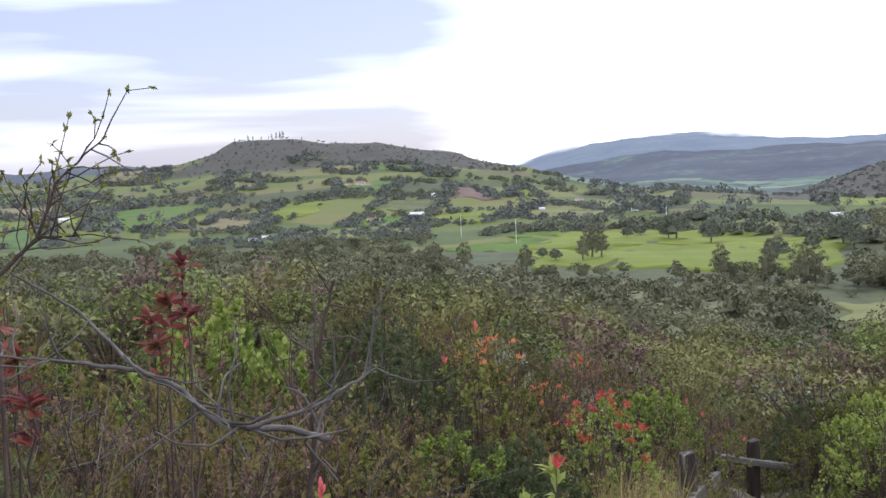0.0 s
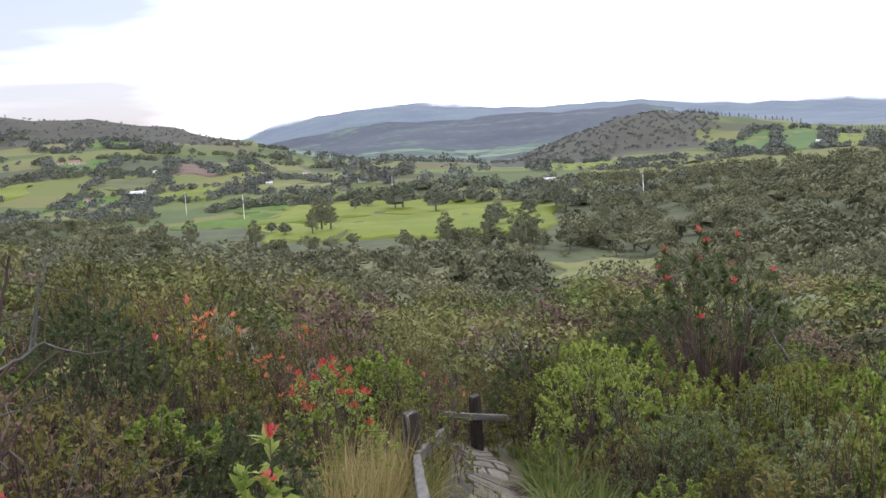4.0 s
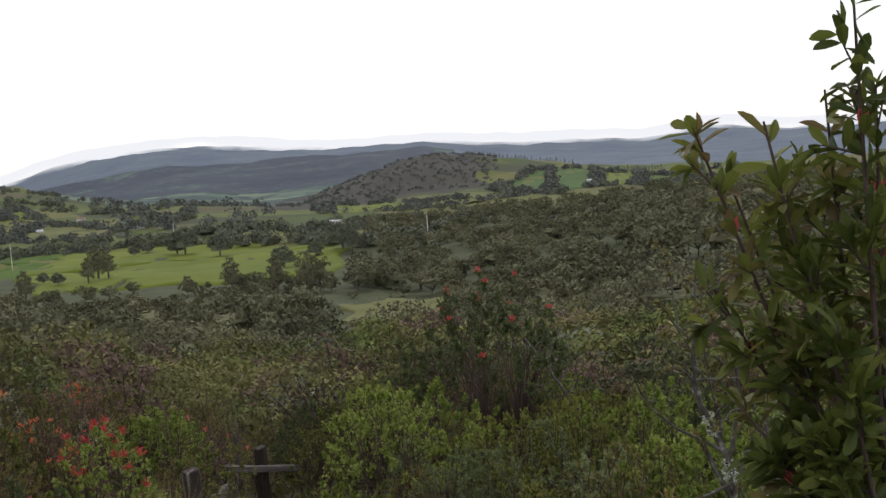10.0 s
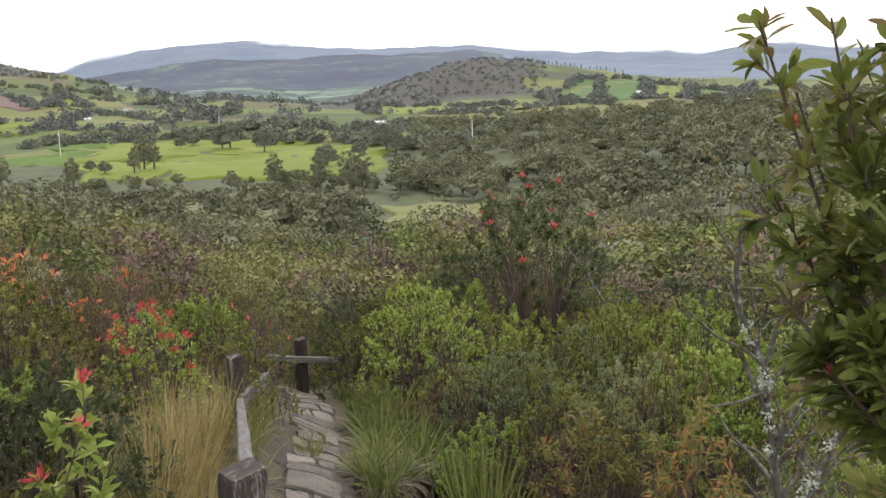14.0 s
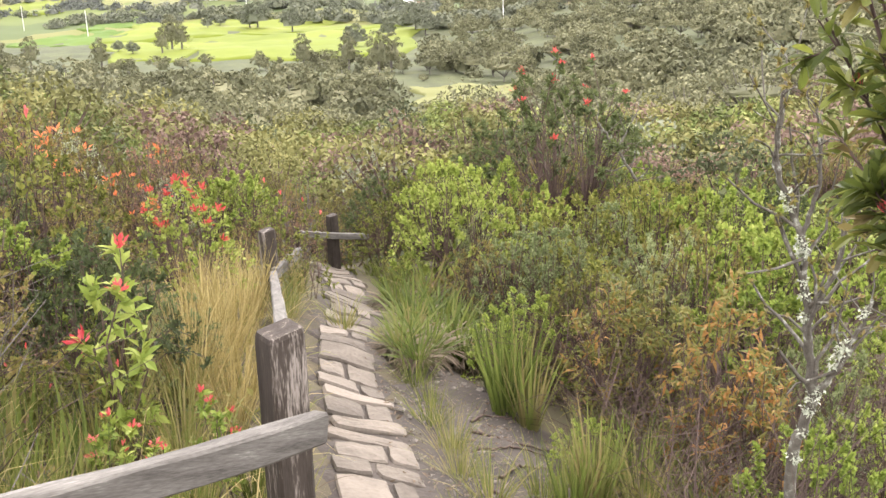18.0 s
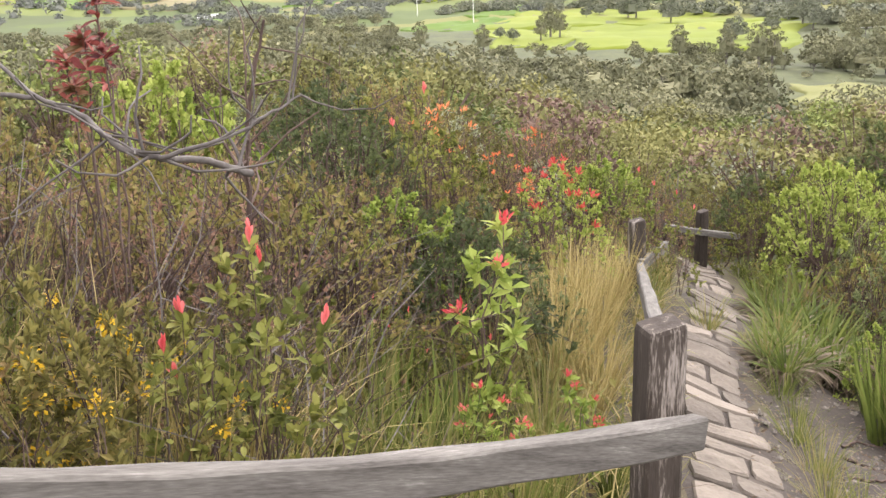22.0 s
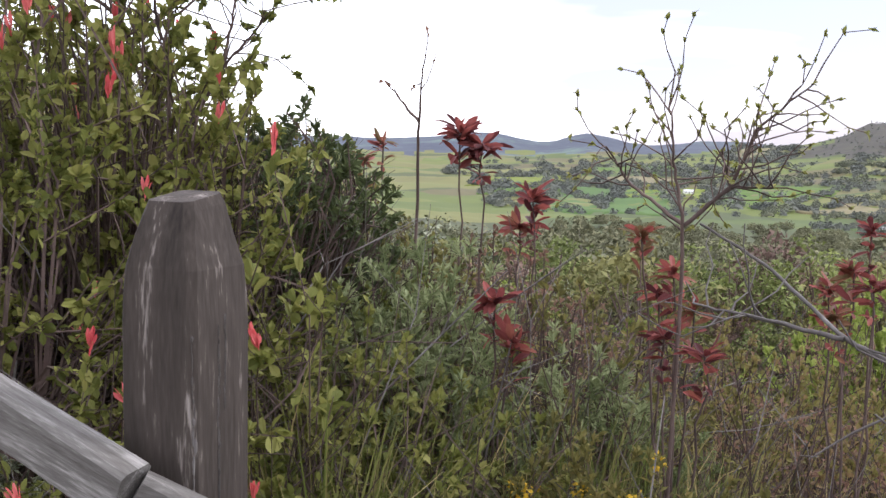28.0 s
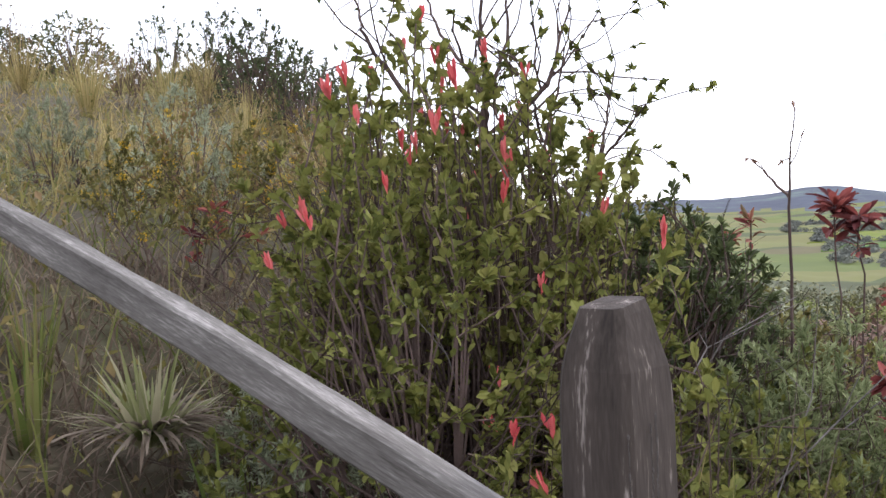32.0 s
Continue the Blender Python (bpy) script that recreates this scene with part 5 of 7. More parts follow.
def clear_of_path(x, y, gap):
    d = np.hypot(wp[:, 0] - x, wp[:, 1] - y)
    t = np.linspace(0, len(wp) - 1, 120)
    px, py = np.interp(t, range(len(wp)), wp[:, 0]), np.interp(t, range(len(wp)), wp[:, 1])
    return np.hypot(px - x, py - y).min() > gap and not (1.3 < x < 2.75 and 2.2 < y < 6.1 and x < 1.0 + y * 0.36) and math.hypot(x, y) > 1.6


# bushes of the middle distance: the first of each kind, one metre tall, then copies
fresh = keep(headed("shrub", "domed bright-green shrub with tight leaf heads", L_FRESH, 1.0, 1.15, 96, 0.036, 0.024, 34, 0.42, splay=1.15, along=0.3), 4.66, 5.84)
green = keep(headed("shrub", "bushy mid-green shrub on the slope", L_GREEN, 1.0, 1.05, 96, 0.036, 0.021, 26, 0.4, splay=1.1, along=0.4), *spot(-30, 9))
pale = keep(headed("shrub", "pale green shrub with narrow leaves in upright heads", L_PALE, 1.0, 1.0, 100, 0.038, 0.014, 26, 0.4, splay=1.0, along=0.4), *spot(-33, 7.4))
olive = keep(headed("shrub", "dense olive-green small-leaved shrub on the slope", L_OLIVE, 1.0, 1.1, 130, 0.030, 0.016, 13, 0.28), *spot(-4, 8.6))
dark = keep(headed("shrub", "dark green shrub with leathery leaf heads", L_DARK, 1.0, 1.05, 95, 0.046, 0.021, 16, 0.38), *spot(4.2, 7.4))
russet = keep(headed("shrub", "russet twiggy shrub with thin leaves", L_BROWN, 1.0, 1.0, 110, 0.027, 0.013, 10, 0.22), *spot(9, 6.2))
silver = keep(headed("shrub", "silvery grey-green shrub with narrow leaves", L_SILVER, 1.0, 0.9, 100, 0.036, 0.012, 16, 0.35), *spot(-26, 10))
grey = keep(headed("bare_shrub", "half-leafless grey twiggy shrub on the slope", L_OLIVE, 1.0, 1.1, 90, 0.03, 0.014, 2, 0.25, wood=BARK, girth=0.013), *spot(-14, 12.5))
keep(headed("flowering_shrub", "bushy green shrub crowned with red flower clusters", L_FRESH, 0.85, 0.72, 90, 0.034, 0.019, 18, 0.35, flower=FLOWER, flowers=20, flower_size=0.034, flower_n=20, along=0.5), 0.93, 6.4)
orangehead = keep(headed("flowering_shrub", "olive shrub tipped with orange-red shoots", L_OLIVE, 1.0, 0.9, 100, 0.032, 0.016, 12, 0.3, flower=ORANGE_SHOOT, flowers=9, flower_size=0.042, flower_n=12), *spot(-1.8, 7.6))
fireleaf = keep(headed("shrub", "upright shrub with drooping lance leaves, the older ones orange", L_ORANGE, 1.0, 0.62, 40, 0.075, 0.017, 13, 0.45, stems=4, droop=0.45, splay=1.0), 3.05, 4.95)
redshoot = keep(headed("flowering_plant", "single-stemmed yellow-green plant with red top shoots", L_FRESH, 1.0, 0.3, 9, 0.075, 0.03, 13, 0.62, stems=2, flower=CORAL, flowers=3, flower_size=0.045, flower_n=14, simple=False, category="plant"), 0.3, 3.7)
right_kinds, right_odds = [fresh, green, olive, pale, dark, russet, grey, silver], np.array([0.25, 0.2, 0.21, 0.12, 0.05, 0.09, 0.05, 0.03])
left_kinds, left_odds = [olive, russet, green, dark, grey, fresh, silver, orangehead], np.array([0.29, 0.24, 0.12, 0.1, 0.12, 0.06, 0.04, 0.03])
count = 0
while count < 172:
    b, d = rng.uniform(-54, 46), math.sqrt(rng.uniform(3.4 ** 2, 15 ** 2))
    x, y = spot(b, d)
    if not clear_of_path(x, y, 0.75) or (-15 < b < -5 and d < 6.0) or (-27 < b < -15 and d < 7.6) or (-40 < b < -24 and d < 5.2):
        continue
    kinds, odds = (right_kinds, right_odds) if b < -21 else (left_kinds, left_odds)
    tall_ = rng.uniform(0.45, 0.8) if d < 6 else rng.uniform(0.65, 1.2)
    plant(kinds[int(rng.choice(len(kinds), p=odds))], x, y, tall_ * (1.2 if b < -24 else 1.0), spread=tall_)
    count += 1
# bushes that stand out, kind by kind: place and height
for x, y, k in ((1.73, 9.11, 0.9), (1.53, 9.75, 0.79), (3.42, 8.19, 1.31), (3.55, 8.75, 1.2), (4.54, 5.68, 1.4), (4.32, 5.07, 1.4), (4.26, 5.64, 1.16), (3.92, 4.89, 1.06), (5.75, 7.52, 1.64), (2.89, 5.79, 0.71), (-1.39, 6.25, 1.75), (-1.18, 6.5, 1.51), (3.74, 8.99, 0.89), (1.8, 9.5, 0.87),):
    plant(fresh, x, y, k, spread=min(k, 0.7 + 0.3 * k))
for x, y, k in ((5.92, 8.4, 1.37), (5.34, 8.18, 1.44), (3.39, 5.75, 0.95), (3.12, 9.16, 0.75), (-0.07, 5.22, 0.45), (4.04, 7.22, 1.25), (4.74, 7.5, 1.41),):
    plant(green, x, y, k, spread=min(k, 0.7 + 0.3 * k))
for x, y, k in ((4.4, 7.24, 1.22), (3.57, 6.57, 1.06), (3.45, 6.86, 1.02), (3.79, 5.73, 1.0), (4.43, 6.26, 1.14), (0.6, 4.8, 0.51),):
    plant(pale, x, y, k, spread=min(k, 0.7 + 0.3 * k))
for x, y, k in ((3.28, 7.16, 0.88), (2.58, 9.74, 0.66), (3.3, 10.99, 0.97), (0.24, 6.46, 0.63), (1.61, 7.71, 0.56), (-0.64, 5.07, 0.85), (-0.4, 4.79, 0.75), (-0.17, 5.01, 0.73), (0.31, 5.8, 0.71), (0.09, 5.02, 0.39),):
    plant(olive, x, y, k, spread=min(k, 0.7 + 0.3 * k))
for x, y, k in ((3.23, 4.86, 1.01), (3.16, 4.17, 1.2), (3.05, 3.74, 0.89),):
    plant(fireleaf, x, y, k, spread=min(k, 0.7 + 0.3 * k))
for x, y, k in ((3.28, 5.77, 0.85), (0.85, 8.12, 0.61), (-0.24, 4.1, 0.69), (-1.06, 5.1, 1.25), (0.07, 6.21, 0.68),):
    plant(olive, x, y, k, spread=min(k, 0.7 + 0.3 * k))
for x, y, k in ((3.23, 5.34, 0.73), (2.18, 9.22, 0.68), (-0.07, 5.45, 0.58), (-0.79, 4.74, 0.97), (-1.41, 5.42, 1.34), (-0.12, 4.02, 0.37),):
    plant(russet, x, y, k, spread=min(k, 0.7 + 0.3 * k))
for x, y, k in ((0.3, 7.65, 0.82), (0.64, 7.84, 0.74), (0.85, 7.42, 0.65),):
    plant(orangehead, x, y, k, spread=min(k, 0.7 + 0.3 * k))
for x, y, k in ((-0.14, 8.65, 0.64), (-0.44, 9.24, 0.56), (-0.48, 6.79, 0.85), (3.44, 10.11, 1.05),):
    plant(dark, x, y, k, spread=min(k, 0.7 + 0.3 * k))
for x, y, k in ((-0.17, 4.85, 0.56), (0.12, 5.06, 0.61), (0.56, 5.6, 0.4),):
    plant(grey, x, y, k, spread=min(k, 0.7 + 0.3 * k))

# shrubs beyond, too many to count
mid_protos = [crown_shape(n_l, 1.0, wd, 26, lf, True, lo, 0.6, False) for n_l, lf, lo, wd in ((1150, 0.025, 0.2, 1.05), (1100, 0.027, 0.3, 1.2), (1150, 0.023, 0.15, 0.95), (1100, 0.027, 0.35, 1.3))]
out_protos = [crown_shape(n_l, 1.0, wd, 13, lf, True, lo) for n_l, lf, lo, wd in ((640, 0.036, 0.4, 1.1), (620, 0.038, 0.55, 1.3), (640, 0.035, 0.3, 0.95), (620, 0.040, 0.6, 1.4))]
for mat_i, (mat, count) in enumerate(((S_OLIVE, 1.0), (S_GREEN, 0.62), (S_BROWN, 0.5), (S_GREY, 0.06), (S_DARK, 0.3))):
    hue = ("olive", "green", "russet", "silvery", "dark")[mat_i]
    scatter_mesh("shrubland", mid_protos, np.concatenate([sow(int(120 * count), -54, 36, 12, 25, (0.6, 1.9), 4), sow(int(16 * count), 36, 54, 12, 30, (0.35, 0.7), 4)]), hue + " shrubs thickly covering the slope", [mat, TWIG], "shrubs")
    scatter_mesh("shrubland", out_protos, sow(int(300 * count), -54, 36, 24, 48, (0.8, 2.7), 4), hue + " shrubs thickly covering the lower hillside", [mat, TWIG], "shrubs")
for mat, n_s, hue in ((S_BROWN, 60, "russet"), (S_OLIVE, 45, "olive"), (S_DARK, 20, "dark")):
    scatter_mesh("shrubland", mid_protos, sow(n_s, 4, 46, 5.0, 13, (0.5, 0.95), 4), hue + " shrubs filling the hollow below the fence", [mat, TWIG], "shrubs")
scatter_mesh("shrubland", mid_protos, sow(70, -56, -37, 11, 26, (0.8, 1.4), 4), "green shrubs filling the slope below the path", [S_GREEN, TWIG], "shrubs")
scatter_mesh("shrubland", mid_protos, sow(150, 55, 98, 13, 45, (0.5, 1.05), 4), "olive shrubs along the upper hillside", [S_OLIVE, TWIG], "shrubs")
scatter_mesh("shrubland", mid_protos, sow(40, 56, 98, 12, 26, (0.6, 1.2), 4), "dark shrubs along the upper hillside", [S_DARK, TWIG], "shrubs")


# ---- plants close to the path ----
def by_eye(bearing, dist):
    """A place at a bearing and distance from where the walker stands."""
    a = radians(bearing)
    sx, sy = (-0.06, 0.3) if bearing < 30 else (-0.2, 0.27)
    return sx - dist * math.sin(a), sy + dist * math.cos(a)


leafy_green = keep(headed("shrub", "green shrub with broad obovate leaves near the path", L_GREEN, 0.75, 0.75, 64, 0.034, 0.017, 12, 0.2, simple=False, girth=0.007), *by_eye(40, 3.6))
leafy_olive = keep(headed("shrub", "low olive shrub with small stiff leaves", L_OLIVE, 0.65, 0.75, 90, 0.024, 0.013, 12, 0.2, girth=0.007), *by_eye(8, 4.2))
silver_near = keep(headed("shrub", "silvery shrub with narrow upright leaves", L_SILVER, 0.7, 0.65, 74, 0.034, 0.009, 26, 0.25, girth=0.007), *by_eye(66, 5.0))
pale_near = keep(headed("shrub", "pale green shrub with tight upright leaf heads", L_PALE, 0.8, 0.62, 74, 0.036, 0.009, 26, 0.3, girth=0.007), *by_eye(33.5, 2.75))
russet_near = keep(headed("shrub", "russet twiggy shrub with small pinkish leaves", L_BROWN, 0.7, 0.75, 90, 0.022, 0.011, 9, 0.18, girth=0.007), *by_eye(13, 4.6))
twiggy = keep(shrub("bare_shrub", "tangle of dry grey leafless twigs", L_BROWN, 0.7, 0.9, 7, 0.03, 0.015, 2, 2, 2, girth=0.008, wood=BARK, bare=0.75, wander=0.7, simple=True), *by_eye(28, 3.2))
coral_near = keep(headed("flowering_shrub", "leafy green shrub tipped with coral shoots", L_GREEN, 0.95, 0.42, 24, 0.042, 0.020, 12, 0.25, stems=4, girth=0.006, flower=CORAL, flowers=3, flower_size=0.042, fine=True, simple=False, single=True), *by_eye(42, 2.07))
red_near = keep(headed("flowering_shrub", "low green shrub with bright red flower shoots", L_GREEN, 1.0, 0.45, 28, 0.036, 0.017, 12, 0.25, stems=4, girth=0.006, flower=CORAL, flowers=2, flower_size=0.036, fine=True, simple=False, single=True), *by_eye(7.5, 2.07))
yellow_near = keep(shrub("flowering_shrub", "spreading shrub dotted with yellow flower heads", L_OLIVE, 0.95, 0.75, 7, 0.026, 0.012, 20, 2, 2, girth=0.006, flower=YELLOW, flowers=30, flower_size=0.011, ball=0.019, simple=True), *by_eye(25, 2.07))
dark_near = keep(headed("shrub", "dark-green shrub with dense leathery leaves", L_DARK, 0.85, 0.75, 76, 0.034, 0.017, 14, 0.28), *by_eye(39.5, 3.3))
big_bloom = keep(headed("flowering_shrub", "large green shrub with upright coral-red shoots", L_GREEN, 1.3, 1.2, 175, 0.036, 0.019, 15, 0.3, stems=8, girth=0.011, flower=CORAL, flowers=7, flower_size=0.044, along=0.8, fine=True, simple=False, single=True), *by_eye(53, 2.6))
keep(headed("flowering_shrub", "wide open dark shrub on bare stems with scattered red shoots", L_DARK, 2.38, 2.1, 135, 0.075, 0.034, 24, 1.7, stems=7, girth=0.02, flower=FLOWER, flowers=12, flower_size=0.055, flower_n=14, along=0.12, splay=0.95), 5.19, 9.56)

hay = keep(tuft("grass_tussock", "tall golden dry grass tussock", STRAW, 150, 0.62, 0.005, 0.9, 0.45, husk=24), *by_eye(-9, 4.6))
green_tuft = keep(tuft("grass_tussock", "long green grass tussock with dry tips", GRASS, 170, 0.58, 0.006, 1.0, 0.5, husk=30), *by_eye(38, 2.0))
low_tuft = keep(tuft("grass_tussock", "low mixed green and straw grass tuft", GRASS, 90, 0.34, 0.004, 1.2, 0.8, 3, husk=16), *by_eye(-17.5, 6.6))
sedge = keep(tuft("sedge", "broad-bladed green sedge clump", STRAP, 60, 0.62, 0.016, 0.55, 0.4), *by_eye(-27.2, 5.5))
brom = keep(tuft("bromeliad", "spiky bromeliad rosette over dead grey leaves", STRAP, 80, 0.27, 0.015, 0.6, 1.9, 4, 0.04, "bromeliad", "bromeliads", 130), *by_eye(-21.2, 6.9))
brom_b = keep(tuft("bromeliad", "pale-tipped spiky bromeliad rosette over a skirt of dead leaves", PALE_STRAP, 120, 0.21, 0.012, 0.5, 2.0, 4, 0.03, "bromeliad", "bromeliads", 150), *by_eye(84, 3.0))
strap_near = keep(tuft("strap_plant", "stiff upright yellow-green strap leaves", STRAP, 14, 0.5, 0.028, 0.12, 0.28, 4, 0.05, "plant", "strap-leaved plants"), *by_eye(0.2, 3.3))

for b, d, k in ((-9.4, 4.3, 0.9), (-10.4, 4.7, 0.95), (-11.2, 5.1, 0.95), (-9.9, 5.5, 0.95), (-11.8, 5.6, 0.9), (-10.9, 6.1, 0.9), (-12.2, 4.6, 0.7), (-11.6, 4.2, 0.75), (-8.4, 4.9, 0.8), (-12.6, 6.3, 0.8), (-14.9, 7.4, 0.5), (22, 2.02, 0.5), (14, 1.92, 0.55), (27, 2.07, 0.5), (33, 2.12, 0.45),
                (67, 5.5, 0.7), (64, 6.2, 0.7), (70, 5.8, 0.75), (61, 6.0, 0.7), (69, 7.0, 0.8), (66, 7.6, 0.8), (72, 6.8, 0.8), (65, 6.8, 0.8), (68, 6.2, 0.75), (62, 8.5, 0.9), (66, 9.5, 1.0), (70, 9, 1.0), (73, 10, 1.0), (60, 9.8, 0.9), (64, 11, 1.0), (68, 12, 1.0), (31, 2.6, 0.7), (24, 2.5, 0.8), (20, 2.2, 0.7), (58, 7.2, 1.0)):
    plant(hay, *by_eye(b, d), k)
for b, d, k in ((34, 2.1, 0.9), (30, 2.27, 0.8), (24, 2.05, 0.8), (18, 2.22, 0.7), (13, 2.02, 0.75), (44, 2.22, 0.7), (28, 2.3, 1.0), (12, 2.4, 0.8), (4, 2.3, 0.8), (-1, 2.7, 0.8), (20, 3.0, 0.8), (8, 3.1, 0.9), (-20.6, 7.6, 0.6), (-20.6, 8.4, 0.7),
                (-36, 4.2, 0.9), (-40, 4.0, 0.9), (-33, 4.4, 0.8), (-38, 5.0, 0.9), (-44, 4.0, 0.8), (38.6, 2.1, 1.15), (-36, 3.4, 0.7), (27, 1.92, 0.6), (36, 1.97, 0.6), (16, 1.82, 0.5)):
    plant(green_tuft, *by_eye(b, d), k)
for along in np.arange(2.6, 8.6, 0.42):
    plant(low_tuft, *on_path(along + rng.uniform(-0.1, 0.1), -0.33 - rng.uniform(0, 0.08)), rng.uniform(0.55, 0.95))
    if along > 4.6:
        plant(low_tuft, *on_path(along + rng.uniform(-0.1, 0.1), 0.36 + rng.uniform(0, 0.1)), rng.uniform(0.6, 1.0))
for x, y, k in ((0.3, 3.0, 0.75), (0.1, 2.8, 0.8), (0.45, 3.3, 0.7), (-0.1, 3.0, 0.8), (0.2, 3.7, 0.8), (0.5, 3.9, 0.8), (0.35, 4.3, 0.85), (0.0, 3.9, 0.8), (0.6, 4.5, 0.8), (-0.2, 3.4, 0.8), (0.7, 3.6, 0.6)):
    plant(green_tuft, x, y, k)
for b, d, k in ((-19.6, 6.6, 0.5), (-27, 3.9, 1.0), (-25.5, 3.5, 0.7), (-30, 4.2, 1.1), (-20.8, 7.8, 0.8), (-15.0, 8.4, 0.8), (-29.5, 6.4, 1.0), (-25, 6.6, 0.9)):
    plant(low_tuft, *by_eye(b, d), k)
for b, d, k in ((-27.9, 5.8, 1.0), (-28.6, 5.4, 0.9), (-26.4, 5.9, 0.9), (-33.2, 4.2, 0.9), (-31.8, 4.0, 0.7), (-32.6, 4.2, 0.7), (-35, 4.6, 0.8), (76, 3.3, 0.5), (74, 3.0, 0.5)):
    plant(sedge, *by_eye(b, d), k)
for b, d, k in ((-20.8, 6.2, 1.1), (-22.4, 6.3, 1.4), (-23.6, 6.8, 1.5), (-21.9, 5.95, 0.9), (-21.4, 7.2, 1.6), (-24.6, 7.2, 1.4), (-23.0, 7.3, 1.6)):
    plant(brom, *by_eye(b, d), k, sink=-0.06)
plant(brom_b, *by_eye(68.9, 2.45), 1.1, sink=-0.2)
for b, d, k in ((1.6, 3.2, 1.0), (-0.6, 3.5, 0.9), (18.6, 2.07, 0.55), (65.0, 2.3, 0.7), (64.2, 2.35, 0.6), (74.6, 2.7, 0.7)):
    plant(strap_near, *by_eye(b, d), k)
for b, d, k in ((45, 1.97, 0.85), (48, 2.22, 0.8), (43.5, 1.82, 0.65), (-5.2, 3.0, 0.4), (50, 1.75, 0.7)):
    plant(coral_near, *by_eye(b, d), k)
for b, d, k in ((33, 2.2, 0.6), (36, 2.4, 0.7), (26, 2.3, 0.6), (45, 2.3, 0.9), (47, 2.0, 0.8), (8, 2.4, 0.7), (62, 2.6, 0.5)):
    plant(leafy_green, *by_eye(b, d), k)
for b, d, k in ((5.2, 2.12, 0.95), (-4.4, 3.6, 0.5), (10.5, 1.92, 0.8), (-1.5, 5.2, 1.2), (-13.8, 7.4, 0.9), (-15.8, 7.2, 0.8)):
    plant(red_near, *by_eye(b, d), k)
for b, d, k in ((35, 2.6, 1.0), (32.0, 2.9, 1.15), (37, 2.7, 1.0), (28, 2.9, 1.05), (33.6, 2.6, 1.05), (26.4, 2.9, 0.95), (35.5, 3.1, 1.0), (30, 2.6, 0.85), (25.5, 3.2, 0.9), (22.5, 3.0, 0.8), (39, 2.4, 0.8), (14.2, 3.6, 0.7), (-5.8, 4.8, 0.75), (-6.9, 4.3, 0.7), (-30.4, 7.2, 1.1), (-28.5, 7.8, 1.2), (-25, 8.6, 1.2)):
    plant(pale_near, *by_eye(b, d), k * 0.86)
for b, d, k in ((60.5, 2.2, 0.72), (57, 2.1, 0.62), (63, 2.4, 0.6), (58.5, 1.9, 0.5), (72, 5.5, 0.8), (63, 5.0, 0.7)):
    plant(silver_near, *by_eye(b, d), k)
for b, d, k in ((21, 1.97, 1.0), (28.5, 1.97, 0.9), (17.5, 2.07, 0.9), (24, 1.82, 0.8), (66, 3.9, 0.8), (62, 4.2, 0.9), (59, 4.4, 0.8)):
    plant(yellow_near, *by_eye(b, d), k)
for b, d, k in ((42.5, 3.2, 0.8), (40.6, 2.95, 0.95), (38.9, 3.05, 0.85), (37, 3.6, 0.9), (2.8, 5.0, 1.0), (1.2, 5.4, 1.05), (59, 9.5, 1.1), (61, 10.0, 1.3), (57, 9.5, 0.9)):
    plant(dark_near, *by_eye(b, d), k)
for x, y, k in ((-2.22, 1.86, 0.88), (-2.37, 2.30, 0.79), (-2.07, 1.54, 0.80), (-2.42, 1.82, 0.85), (-2.10, 2.04, 0.89)):
    plant(big_bloom, x, y, k, spread=0.72)
for b, d, k in ((30, 3.6, 0.9), (20, 3.6, 1.0), (10, 2.8, 0.8), (6, 3.6, 1.0), (1, 4.2, 0.9), (-1, 3.8, 0.8), (33, 2.0, 0.7), (48, 2.3, 1.0), (53, 2.2, 0.9), (58, 3.2, 1.0), (15, 2.3, 0.7), (3, 2.9, 0.8), (-14, 11, 1.2), (-18, 13, 1.4), (-42, 4.8, 1.1), (-40, 6.2, 1.2), (44, 2.3, 0.8), (26, 2.7, 0.8), (8, 2.2, 0.7)):
    plant(twiggy, *by_eye(b, d), k)



# ---- branches, saplings and the tall shrub at the turn ----
def pipe(q, rr, sides=6):
    """One round limb that follows the points q with radii rr, closed at its end."""
    q, rr = np.asarray(q, float), np.asarray(rr, float)
    along = unit(np.gradient(q, axis=0))
    e1 = unit(np.cross(along, np.where(np.abs(along[:, 2:3]) > 0.9, [[1.0, 0.0, 0.0]], [[0.0, 0.0, 1.0]])))
    for i in range(1, len(q)):
        e1[i] = unit(e1[i - 1] - along[i] * (e1[i - 1] @ along[i]))
    e2 = np.cross(along, e1)
    a = np.arange(sides) * 2 * np.pi / sides
    vs = (q[:, None] + rr[:, None, None] * (np.cos(a)[None, :, None] * e1[:, None] + np.sin(a)[None, :, None] * e2[:, None])).reshape(-1, 3)
    s = Shape().add(np.vstack([vs, q[-1:] + along[-1:] * rr[-1]]), [[i * sides + k, i * sides + (k + 1) % sides, (i + 1) * sides + (k + 1) % sides, (i + 1) * sides + k] for i in range(len(q) - 1) for k in range(sides)])
    last = (len(q) - 1) * sides
    return s.add(np.vstack([vs[last:], q[-1:] + along[-1:] * rr[-1]]), [[k, (k + 1) % sides, sides] for k in range(sides)])


